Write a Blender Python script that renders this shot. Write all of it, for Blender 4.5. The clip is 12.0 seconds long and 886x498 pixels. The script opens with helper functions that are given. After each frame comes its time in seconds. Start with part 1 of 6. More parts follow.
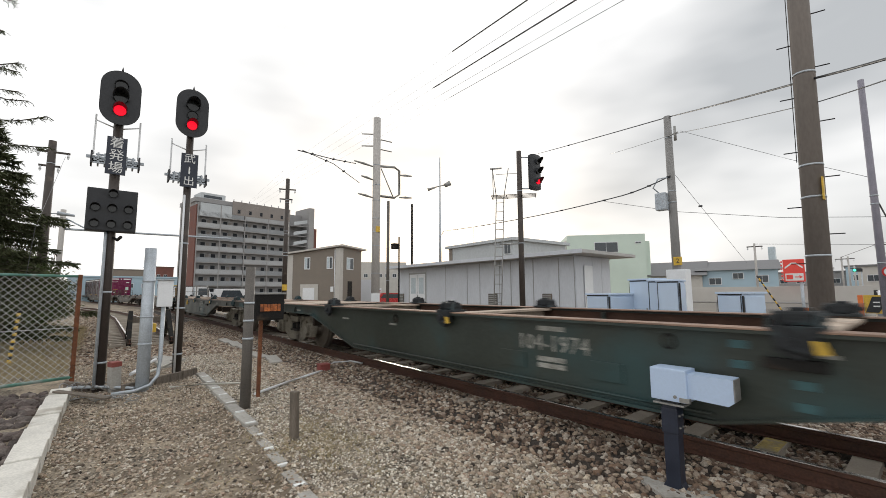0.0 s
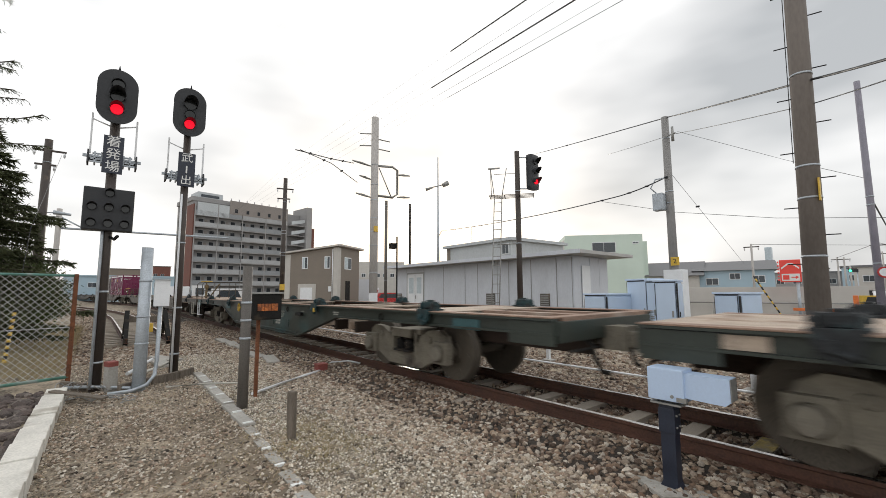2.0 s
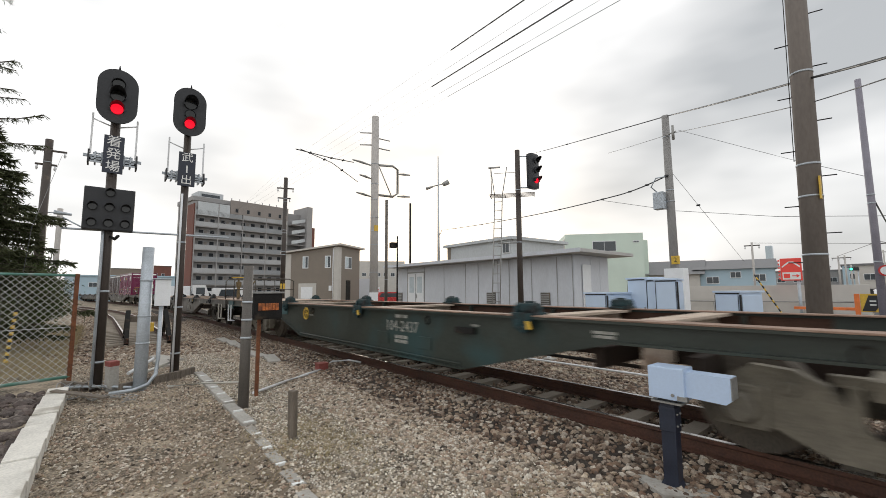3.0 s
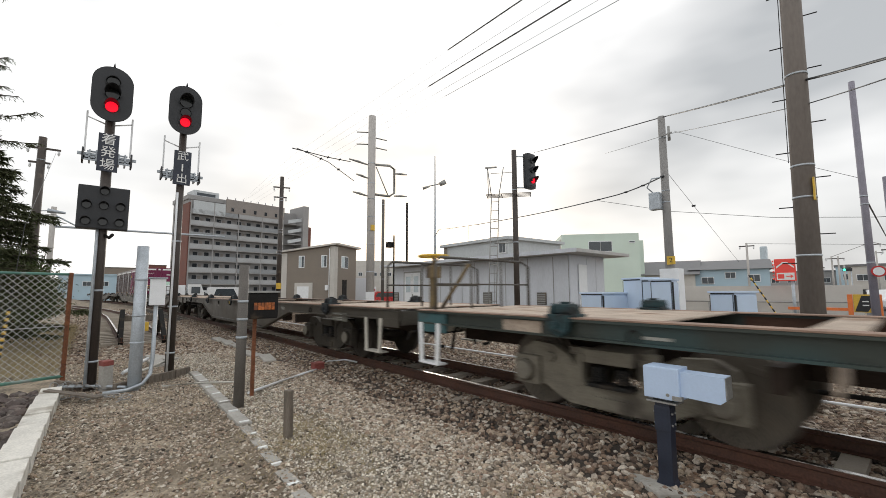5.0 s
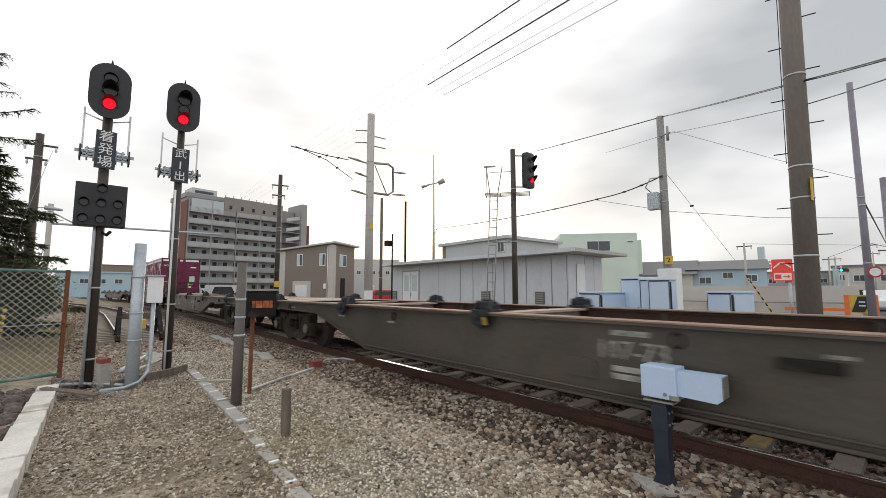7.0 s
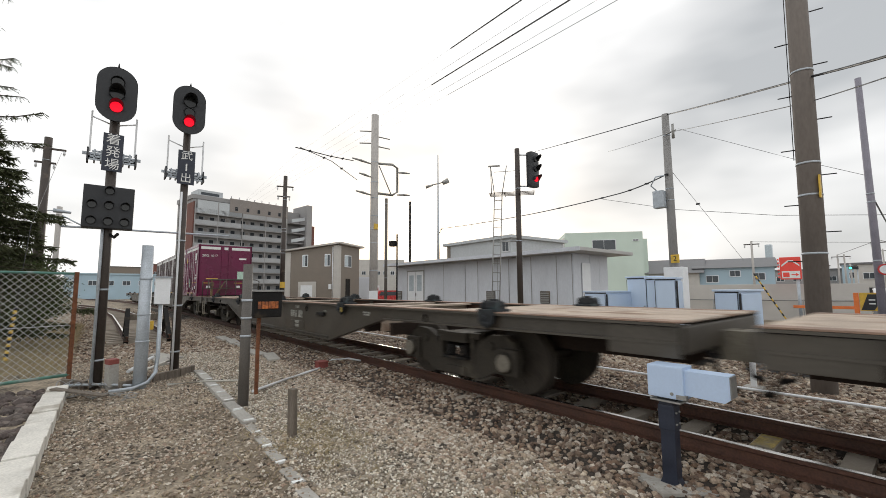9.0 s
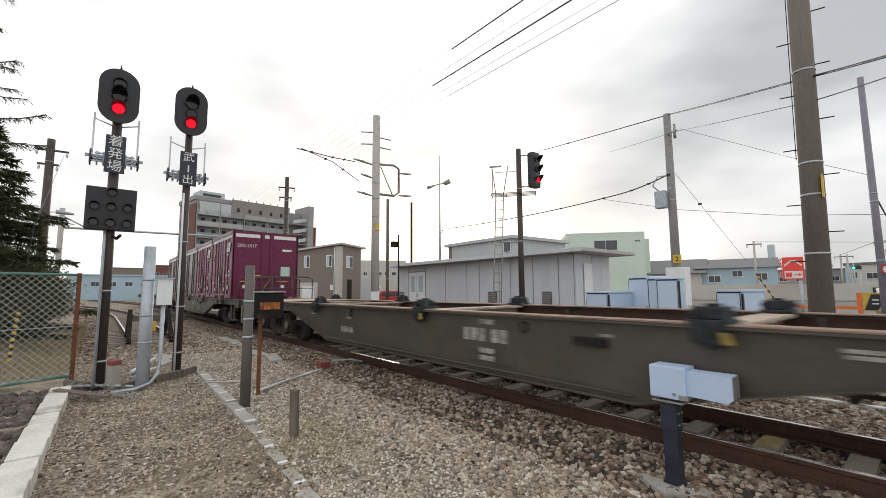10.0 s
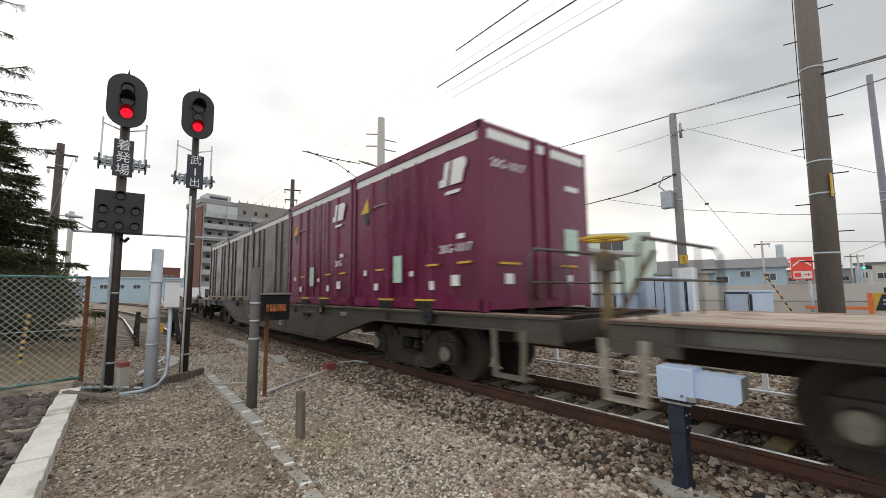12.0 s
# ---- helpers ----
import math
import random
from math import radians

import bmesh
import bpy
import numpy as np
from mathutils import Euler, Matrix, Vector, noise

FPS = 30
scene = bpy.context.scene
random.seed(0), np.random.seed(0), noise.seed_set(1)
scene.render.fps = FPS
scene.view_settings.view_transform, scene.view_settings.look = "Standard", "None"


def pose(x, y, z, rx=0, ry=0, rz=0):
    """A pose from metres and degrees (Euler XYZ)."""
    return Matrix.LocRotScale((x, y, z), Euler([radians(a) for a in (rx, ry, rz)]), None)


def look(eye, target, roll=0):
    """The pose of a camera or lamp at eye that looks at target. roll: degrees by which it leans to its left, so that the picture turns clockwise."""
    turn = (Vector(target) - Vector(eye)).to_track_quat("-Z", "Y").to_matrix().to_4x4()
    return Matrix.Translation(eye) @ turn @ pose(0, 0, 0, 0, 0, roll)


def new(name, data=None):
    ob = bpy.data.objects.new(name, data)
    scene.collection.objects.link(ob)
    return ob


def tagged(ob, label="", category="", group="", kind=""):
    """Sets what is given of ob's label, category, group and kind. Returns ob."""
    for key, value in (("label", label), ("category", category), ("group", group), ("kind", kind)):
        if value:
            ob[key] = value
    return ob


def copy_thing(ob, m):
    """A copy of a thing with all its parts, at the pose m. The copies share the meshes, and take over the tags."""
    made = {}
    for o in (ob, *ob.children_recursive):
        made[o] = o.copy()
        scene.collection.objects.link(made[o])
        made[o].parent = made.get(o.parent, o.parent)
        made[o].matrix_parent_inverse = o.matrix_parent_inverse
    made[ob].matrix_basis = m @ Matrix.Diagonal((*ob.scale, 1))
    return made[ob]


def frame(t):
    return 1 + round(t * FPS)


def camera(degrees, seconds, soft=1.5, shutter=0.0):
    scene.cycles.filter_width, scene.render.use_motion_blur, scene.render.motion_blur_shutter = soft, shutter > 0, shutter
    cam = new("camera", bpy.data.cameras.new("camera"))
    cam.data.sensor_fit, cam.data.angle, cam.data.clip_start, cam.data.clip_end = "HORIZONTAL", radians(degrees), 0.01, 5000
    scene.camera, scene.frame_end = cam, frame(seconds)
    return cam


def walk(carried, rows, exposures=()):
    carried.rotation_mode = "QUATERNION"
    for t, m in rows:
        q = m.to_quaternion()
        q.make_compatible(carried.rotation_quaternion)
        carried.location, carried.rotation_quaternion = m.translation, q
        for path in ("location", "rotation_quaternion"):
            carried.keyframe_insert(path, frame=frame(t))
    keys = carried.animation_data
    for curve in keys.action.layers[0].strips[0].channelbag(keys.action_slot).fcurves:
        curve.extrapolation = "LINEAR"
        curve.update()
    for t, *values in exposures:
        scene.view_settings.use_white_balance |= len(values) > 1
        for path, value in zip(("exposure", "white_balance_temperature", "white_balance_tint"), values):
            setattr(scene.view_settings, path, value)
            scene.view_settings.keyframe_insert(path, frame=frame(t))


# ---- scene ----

# ---- camera ----
EYE = Vector((0.0, 0.0, 1.36))
PATH = [(0.0, 39.81, 5.93, -0.35), (0.5, 39.87, 5.91, -0.30), (1.0, 39.99, 5.91, -0.28), (1.5, 40.09, 5.91, -0.29),
        (2.0, 40.10, 5.91, -0.28), (2.5, 40.04, 5.86, -0.36), (3.0, 40.04, 5.79, -0.38), (5.0, 40.52, 5.75, -0.27),
        (5.5, 40.61, 5.71, -0.16), (6.0, 40.70, 5.66, -0.11), (6.5, 40.77, 5.61, -0.01), (7.0, 40.74, 5.59, -0.04),
        (9.0, 40.08, 5.58, -0.33), (9.5, 39.98, 5.61, -0.40), (10.0, 39.87, 5.67, -0.42), (10.5, 39.76, 5.65, -0.41),
        (11.0, 39.58, 5.72, -0.46), (11.5, 39.38, 5.80, -0.53), (12.0, 39.16, 5.87, -0.60)]


def aim(yaw, pitch, roll):
    a, b = radians(yaw), radians(pitch)
    way = Vector((-math.cos(a) * math.cos(b), math.sin(a) * math.cos(b), math.sin(b)))
    return look(EYE, EYE + way, roll)


cam = camera(94.5, 12.0, soft=0.8, shutter=0.42)
walk(cam, [(t, aim(a, b, c)) for t, a, b, c in PATH], exposures=[(0, 0.0), (10.5, 0.0), (11.5, 0.02), (12.0, 0.04)])

# ---- sky and sun ----
SUN_WAY = Vector((-0.785, 0.605, 0.135)).normalized()      # towards the sun, low behind the shed
world = bpy.data.worlds.new("overcast_sky")
scene.world = world
world.use_nodes = True
wn, wl = world.node_tree.nodes, world.node_tree.links
wn.clear()
sky = wn.new("ShaderNodeTexSky")
sky.sky_type, sky.sun_disc = "NISHITA", False
sky.sun_elevation = math.asin(SUN_WAY.z)
sky.sun_rotation = math.atan2(SUN_WAY.x, SUN_WAY.y)
sky.dust_density, sky.air_density = 3.0, 1.0
coord = wn.new("ShaderNodeTexCoord")
mapping = wn.new("ShaderNodeMapping")
mapping.inputs["Scale"].default_value = (1.0, 1.0, 2.6)
cloud = wn.new("ShaderNodeTexNoise")
cloud.inputs["Scale"].default_value, cloud.inputs["Detail"].default_value = 1.3, 4.0
cloud.inputs["Roughness"].default_value = 0.5
ramp = wn.new("ShaderNodeValToRGB")
ramp.color_ramp.elements[0].position, ramp.color_ramp.elements[0].color = 0.24, (0.58, 0.60, 0.62, 1)
ramp.color_ramp.elements[1].position, ramp.color_ramp.elements[1].color = 0.56, (1.38, 1.38, 1.37, 1)
haze = ramp.color_ramp.elements.new(0.42)
haze.color = (1.04, 1.04, 1.04, 1)
dim = wn.new("ShaderNodeVectorMath")
dim.operation = "SCALE"
dim.inputs["Scale"].default_value = 0.12
mix = wn.new("ShaderNodeMix")
mix.data_type = "RGBA"
mix.inputs["Factor"].default_value = 0.88
back = wn.new("ShaderNodeBackground")
out = wn.new("ShaderNodeOutputWorld")
wl.new(coord.outputs["Generated"], mapping.inputs["Vector"])
wl.new(mapping.outputs["Vector"], cloud.inputs["Vector"])
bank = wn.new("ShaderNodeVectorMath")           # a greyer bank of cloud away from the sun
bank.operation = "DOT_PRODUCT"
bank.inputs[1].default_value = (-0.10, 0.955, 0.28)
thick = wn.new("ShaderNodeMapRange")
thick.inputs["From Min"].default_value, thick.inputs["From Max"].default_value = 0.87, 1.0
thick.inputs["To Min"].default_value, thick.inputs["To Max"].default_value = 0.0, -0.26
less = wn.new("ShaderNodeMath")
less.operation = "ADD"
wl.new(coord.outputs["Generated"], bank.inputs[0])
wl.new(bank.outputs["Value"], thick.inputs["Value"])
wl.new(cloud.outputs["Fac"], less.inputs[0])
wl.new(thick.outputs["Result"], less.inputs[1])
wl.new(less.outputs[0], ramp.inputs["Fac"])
wl.new(sky.outputs["Color"], dim.inputs[0])
wl.new(dim.outputs["Vector"], mix.inputs[6])
wl.new(ramp.outputs["Color"], mix.inputs[7])
wl.new(mix.outputs[2], back.inputs["Color"])
back.inputs["Strength"].default_value = 1.0
wl.new(back.outputs["Background"], out.inputs["Surface"])

sun_data = bpy.data.lights.new("sun", "SUN")
sun_data.energy, sun_data.angle, sun_data.color = 1.0, radians(12), (1.0, 0.93, 0.82)
sun = new("sun", sun_data)
sun.matrix_world = look(Vector((0, 0, 40)), Vector((0, 0, 40)) - SUN_WAY)


# ---- materials ----
def mat(name, color, rough=0.7, metal=0.0, vary=0.25, scale=6.0, fine=60.0, bump=0.15, stain=None, stain_at=0.6, emit=None, spec=0.5, stretch=(1, 1, 1), rand=0.0, island=0.0):
    """A surface with large stains, fine grain, relief; stain: a second colour in patches; rand, island: change from piece to piece."""
    m = bpy.data.materials.new(name)
    m.use_nodes = True
    n, l = m.node_tree.nodes, m.node_tree.links
    b = n["Principled BSDF"]
    b.inputs["Metallic"].default_value = metal
    b.inputs["Specular IOR Level"].default_value = spec
    tc = n.new("ShaderNodeTexCoord")
    mp = n.new("ShaderNodeMapping")
    mp.inputs["Scale"].default_value = stretch
    l.new(tc.outputs["Object"], mp.inputs["Vector"])
    big, small = n.new("ShaderNodeTexNoise"), n.new("ShaderNodeTexNoise")
    for tex, s, d in ((big, scale, 4.0), (small, fine, 3.0)):
        tex.inputs["Scale"].default_value, tex.inputs["Detail"].default_value = s, d
        l.new(mp.outputs["Vector"], tex.inputs["Vector"])
    add = n.new("ShaderNodeMath")
    add.operation = "ADD"
    l.new(big.outputs["Fac"], add.inputs[0])
    l.new(small.outputs["Fac"], add.inputs[1])
    value = add.outputs[0]
    if rand:
        info, more = n.new("ShaderNodeObjectInfo"), n.new("ShaderNodeMath")
        more.operation = "MULTIPLY_ADD"
        more.inputs[1].default_value = rand
        l.new(info.outputs["Random"], more.inputs[0])
        l.new(value, more.inputs[2])
        value = more.outputs[0]
    if island:
        info, more = n.new("ShaderNodeNewGeometry"), n.new("ShaderNodeMath")
        more.operation = "MULTIPLY_ADD"
        more.inputs[1].default_value = island
        l.new(info.outputs["Random Per Island"], more.inputs[0])
        l.new(value, more.inputs[2])
        value = more.outputs[0]
    span = n.new("ShaderNodeMapRange")
    span.inputs["From Min"].default_value, span.inputs["From Max"].default_value = 0.7, 1.3 + rand + island
    span.inputs["To Min"].default_value, span.inputs["To Max"].default_value = 1 - vary, 1 + vary
    l.new(value, span.inputs["Value"])
    tint = n.new("ShaderNodeVectorMath")
    tint.operation = "SCALE"
    tint.inputs[0].default_value = color
    l.new(span.outputs["Result"], tint.inputs["Scale"])
    colour = tint.outputs["Vector"]
    if stain:
        pat = n.new("ShaderNodeTexNoise")
        pat.inputs["Scale"].default_value, pat.inputs["Detail"].default_value = scale * 0.6, 8.0
        l.new(mp.outputs["Vector"], pat.inputs["Vector"])
        edge = n.new("ShaderNodeMapRange")
        edge.inputs["From Min"].default_value, edge.inputs["From Max"].default_value = stain_at - 0.06, stain_at + 0.08
        l.new(pat.outputs["Fac"], edge.inputs["Value"])
        mx = n.new("ShaderNodeMix")
        mx.data_type = "RGBA"
        mx.inputs[7].default_value = (*stain, 1)
        l.new(edge.outputs["Result"], mx.inputs["Factor"])
        l.new(colour, mx.inputs[6])
        colour = mx.outputs[2]
    l.new(colour, b.inputs["Base Color"])
    rg = n.new("ShaderNodeMapRange")
    rg.inputs["From Min"].default_value, rg.inputs["From Max"].default_value = 0.3, 0.7
    rg.inputs["To Min"].default_value, rg.inputs["To Max"].default_value = max(0.02, rough - 0.1), min(1, rough + 0.1)
    l.new(big.outputs["Fac"], rg.inputs["Value"])
    l.new(rg.outputs["Result"], b.inputs["Roughness"])
    if bump:
        bp = n.new("ShaderNodeBump")
        bp.inputs["Strength"].default_value, bp.inputs["Distance"].default_value = bump, 0.02
        l.new(small.outputs["Fac"], bp.inputs["Height"])
        l.new(bp.outputs["Normal"], b.inputs["Normal"])
    if emit:
        b.inputs["Emission Color"].default_value = (*emit[:3], 1)
        b.inputs["Emission Strength"].default_value = emit[3]
    return m


def stone_mat(name, tones):
    """Crushed stone: each piece takes one of several tones, with grain over it."""
    m = mat(name, (1, 1, 1), 0.9, vary=0.35, scale=9, fine=70, bump=0.4)
    n, l = m.node_tree.nodes, m.node_tree.links
    geo, pick, mul = n.new("ShaderNodeNewGeometry"), n.new("ShaderNodeValToRGB"), n.new("ShaderNodeVectorMath")
    mul.operation = "MULTIPLY"
    while len(pick.color_ramp.elements) < len(tones):
        pick.color_ramp.elements.new(0.5)
    for i, (e, c) in enumerate(zip(pick.color_ramp.elements, tones)):
        e.position, e.color = i / (len(tones) - 1), (*c, 1)
    b = n["Principled BSDF"]
    shade = b.inputs["Base Color"].links[0].from_socket
    l.new(geo.outputs["Random Per Island"], pick.inputs["Fac"])
    l.new(pick.outputs["Color"], mul.inputs[0])
    l.new(shade, mul.inputs[1])
    l.new(mul.outputs["Vector"], b.inputs["Base Color"])
    return m


M_GROUND = mat("gravelly_earth", (0.25, 0.208, 0.155), 0.95, vary=0.9, scale=2.2, fine=30, bump=1.0, stain=(0.155, 0.122, 0.086), stain_at=0.55)
M_BALLAST = stone_mat("ballast_stone", [(0.034, 0.027, 0.022), (0.353, 0.279, 0.205), (0.142, 0.117, 0.093), (0.467, 0.393, 0.302), (0.274, 0.188, 0.135), (0.604, 0.553, 0.473), (0.325, 0.262, 0.199)])
M_PEBBLE = stone_mat("small_pebbles", [(0.05, 0.042, 0.034), (0.50, 0.445, 0.365), (0.215, 0.185, 0.15), (0.74, 0.69, 0.60), (0.41, 0.34, 0.26), (0.63, 0.57, 0.48), (0.78, 0.75, 0.68)])
M_RUSTSTONE = stone_mat("rust_stained_ballast", [(0.028, 0.019, 0.015), (0.185, 0.129, 0.093), (0.111, 0.078, 0.060), (0.404, 0.324, 0.242), (0.158, 0.093, 0.060), (0.485, 0.432, 0.364), (0.204, 0.152, 0.111)])
M_RUBBLE = stone_mat("dark_rubble", [(0.05, 0.04, 0.037), (0.13, 0.10, 0.09), (0.08, 0.065, 0.06), (0.2, 0.17, 0.15)])
M_RAIL = mat("rusty_rail_steel", (0.075, 0.034, 0.022), 0.75, vary=0.4, scale=4, fine=50, bump=0.3)
M_RAILTOP = mat("polished_rail_head", (0.55, 0.53, 0.5), 0.22, metal=1.0, vary=0.1, bump=0.0)
M_SLEEPER = mat("sleeper_concrete", (0.33, 0.29, 0.24), 0.9, vary=0.3, scale=5, fine=50, bump=0.3, rand=0.6)
M_CONCRETE = mat("weathered_concrete", (0.36, 0.345, 0.315), 0.9, vary=0.2, scale=3, fine=40, bump=0.25, stain=(0.24, 0.22, 0.19), stain_at=0.62)
M_KERB = mat("pale_kerb_concrete", (0.62, 0.60, 0.55), 0.9, vary=0.18, scale=4, fine=50, bump=0.3, stain=(0.36, 0.33, 0.28), stain_at=0.62)
M_POLE = mat("spun_concrete", (0.165, 0.145, 0.13), 0.85, vary=0.15, scale=2, fine=30, bump=0.15, stain=(0.12, 0.105, 0.095), stain_at=0.63, stretch=(1, 1, 0.3))
M_POLE_LIGHT = mat("pale_spun_concrete", (0.42, 0.40, 0.38), 0.85, vary=0.15, scale=2, fine=30, bump=0.15, stretch=(1, 1, 0.3))
M_POLE_MID = mat("grey_spun_concrete", (0.235, 0.23, 0.225), 0.85, vary=0.15, scale=2, fine=30, bump=0.15, stretch=(1, 1, 0.3))
M_POLE_STEEL = mat("dull_violet_grey_steel", (0.21, 0.20, 0.24), 0.6, vary=0.2, scale=4, bump=0.05)
M_YELLOWFADE = mat("faded_yellow_mark", (0.42, 0.32, 0.11), 0.9, vary=0.4, scale=9, fine=40, bump=0.2, stain=(0.27, 0.24, 0.19), stain_at=0.55)
M_BROWNPOST = mat("brown_painted_steel", (0.048, 0.037, 0.031), 0.55, vary=0.3, scale=5, fine=60, bump=0.1, stain=(0.11, 0.085, 0.065), stain_at=0.66)
M_WORNPOST = mat("worn_grey_brown_steel", (0.105, 0.095, 0.085), 0.6, vary=0.25, scale=5, fine=60, bump=0.1, stain=(0.16, 0.13, 0.10), stain_at=0.64)
M_GALV = mat("galvanised_steel", (0.42, 0.46, 0.50), 0.5, metal=0.35, vary=0.2, scale=6, fine=50, bump=0.08)
M_STEEL = mat("dull_steel", (0.30, 0.30, 0.29), 0.5, metal=0.5, vary=0.2, scale=8, bump=0.05)
M_BLACK = mat("black_signal_paint", (0.017, 0.019, 0.023), 0.5, vary=0.25, scale=7, bump=0.05)
M_DARK = mat("dark_grimy_iron", (0.013, 0.0125, 0.012), 0.75, spec=0.25, vary=0.4, scale=8, fine=60, bump=0.3, stain=(0.05, 0.038, 0.028), stain_at=0.6)
M_WHITE = mat("white_paint", (0.74, 0.76, 0.78), 0.5, vary=0.06, scale=5, bump=0.03)
M_TEXT = mat("white_lettering", (0.75, 0.76, 0.75), 0.6, vary=0.08, bump=0.0)
M_MARK = mat("worn_stencil_paint", (0.27, 0.27, 0.245), 0.7, vary=0.6, scale=9, bump=0.0)
M_NAVY = mat("navy_blue_enamel", (0.018, 0.024, 0.042), 0.4, vary=0.2, bump=0.03)
M_RED_ON = mat("red_lamp_lit", (0.35, 0.004, 0.01), 0.45, bump=0.0, spec=0.15, emit=(1.0, 0.008, 0.03, 1.0))
M_LENS_OFF = mat("dark_lens", (0.01, 0.012, 0.012), 0.15, bump=0.0)
M_ORANGE = mat("weathered_orange_lens", (0.45, 0.13, 0.03), 0.5, vary=0.5, scale=14, bump=0.1, stain=(0.16, 0.05, 0.02), stain_at=0.55)
M_YELLOW = mat("yellow_paint", (0.62, 0.40, 0.05), 0.55, vary=0.2, scale=8, bump=0.05)
M_CARRED = mat("red_car_paint", (0.45, 0.03, 0.03), 0.25, vary=0.06, bump=0.0)
M_REDPAINT = mat("faded_red_paint", (0.23, 0.06, 0.05), 0.7, vary=0.3, bump=0.1)
M_WOOD = mat("weathered_timber", (0.16, 0.135, 0.11), 0.9, vary=0.4, scale=3, fine=30, bump=0.5, stretch=(6, 6, 0.6))
# Dark soil, lowered further to paint the shade in gaps between ballast stones.
M_BEDSOIL = mat("bed_soil_with_gap_shade", (0.045, 0.036, 0.029), 0.95, vary=0.45, scale=2, fine=45, bump=0.9)
M_UNDER = mat("dark_rust_underframe", (0.026, 0.018, 0.014), 0.85, spec=0.2, vary=0.35, scale=4, fine=40, bump=0.2)
M_RUST = mat("rusty_steel", (0.17, 0.065, 0.03), 0.85, vary=0.5, scale=8, fine=60, bump=0.4)


# ---- building helpers ----
def box(bm, x0, x1, y0, y1, z0, z1, bevel=0.0, m=None):
    vs = [bm.verts.new((x, y, z)) for x in (x0, x1) for y in (y0, y1) for z in (z0, z1)]
    fs = [bm.faces.new([vs[i] for i in f]) for f in ((0, 1, 3, 2), (4, 6, 7, 5), (0, 4, 5, 1), (2, 3, 7, 6), (0, 2, 6, 4), (1, 5, 7, 3))]
    if bevel:
        es = list({e for f in fs for e in f.edges})
        r = bmesh.ops.bevel(bm, geom=es, offset=bevel, segments=2, profile=0.7, affect="EDGES")
        vs = list({v for f in r["faces"] for v in f.verts} | {v for v in vs if v.is_valid})
    if m is not None:
        for v in vs:
            v.co = m @ v.co
    return bm


def rod(bm, a, b, r0, r1=None, seg=12, caps=True):
    a, b = Vector(a), Vector(b)
    r1 = r0 if r1 is None else r1
    q = (b - a).to_track_quat("Z", "Y")
    rings = []
    for p, r in ((a, r0), (b, r1)):
        rings.append([bm.verts.new(p + q @ Vector((r * math.cos(2 * math.pi * i / seg), r * math.sin(2 * math.pi * i / seg), 0))) for i in range(seg)])
    for i in range(seg):
        f = bm.faces.new((rings[0][i], rings[0][(i + 1) % seg], rings[1][(i + 1) % seg], rings[1][i]))
        f.smooth = True
    if caps:
        bm.faces.new(rings[0][::-1])
        bm.faces.new(rings[1])
    return bm


def pipe(bm, pts, r, seg=8):
    """A round bar along a bent line, in one skin."""
    pts = [Vector(p) for p in pts]
    rings = []
    for i, p in enumerate(pts):
        d = (pts[min(i + 1, len(pts) - 1)] - pts[max(i - 1, 0)]).normalized()
        q = d.to_track_quat("Z", "Y")
        rings.append([bm.verts.new(p + q @ Vector((r * math.cos(2 * math.pi * k / seg), r * math.sin(2 * math.pi * k / seg), 0))) for k in range(seg)])
    for a, b in zip(rings, rings[1:]):
        off = min(range(seg), key=lambda k: (a[0].co - b[k].co).length)
        for k in range(seg):
            f = bm.faces.new((a[k], a[(k + 1) % seg], b[(k + 1 + off) % seg], b[(k + off) % seg]))
            f.smooth = True
    bm.faces.new(rings[0][::-1])
    bm.faces.new(rings[-1])
    return bm


def prism(bm, outline, axis, lo, hi):
    """A flat outline given in the two other axes, pulled from lo to hi along axis (0 x, 1 y, 2 z)."""
    def place(p, d):
        c = list(p)
        c.insert(axis, d)
        return c
    a = [bm.verts.new(place(p, lo)) for p in outline]
    b = [bm.verts.new(place(p, hi)) for p in outline]
    bm.faces.new(a)
    bm.faces.new(b[::-1])
    for i in range(len(a)):
        j = (i + 1) % len(a)
        bm.faces.new((a[i], b[i], b[j], a[j]))
    bmesh.ops.recalc_face_normals(bm, faces=bm.faces)
    return bm


def finish(bm, name, material):
    me = bpy.data.meshes.new(name)
    bmesh.ops.recalc_face_normals(bm, faces=bm.faces)
    bm.to_mesh(me)
    bm.free()
    me.materials.append(material)
    return me


def part(name, bm, material, parent, label="", at=None):
    ob = new(name, finish(bm, name, material) if isinstance(bm, bmesh.types.BMesh) else bm)
    if parent is not None:
        ob.parent = parent
    if at is not None:
        ob.matrix_basis = at
    if label:
        tagged(ob, label)
    return ob


def thing(name, m, label, category, group="", kind=""):
    ob = new(name)
    ob.empty_display_size = 0.2
    ob.matrix_basis = m
    return tagged(ob, label, category, group, kind)


def B():
    return bmesh.new()


def words(name, text, size, material, parent, m, extrude=0.003, align="CENTER", squeeze=1.0):
    c = bpy.data.curves.new(name, "FONT")
    c.body, c.size, c.extrude, c.align_x, c.align_y = text, size, extrude, align, "CENTER"
    c.resolution_u = 2
    tmp = bpy.data.objects.new(name, c)
    scene.collection.objects.link(tmp)
    bpy.context.view_layer.update()
    me = bpy.data.meshes.new_from_object(tmp.evaluated_get(bpy.context.evaluated_depsgraph_get()))
    bpy.data.objects.remove(tmp)
    me.materials.clear()
    me.materials.append(material)
    for v in me.vertices:
        v.co.x *= squeeze
    ob = new(name, me)
    ob.parent = parent
    ob.matrix_basis = m
    return ob


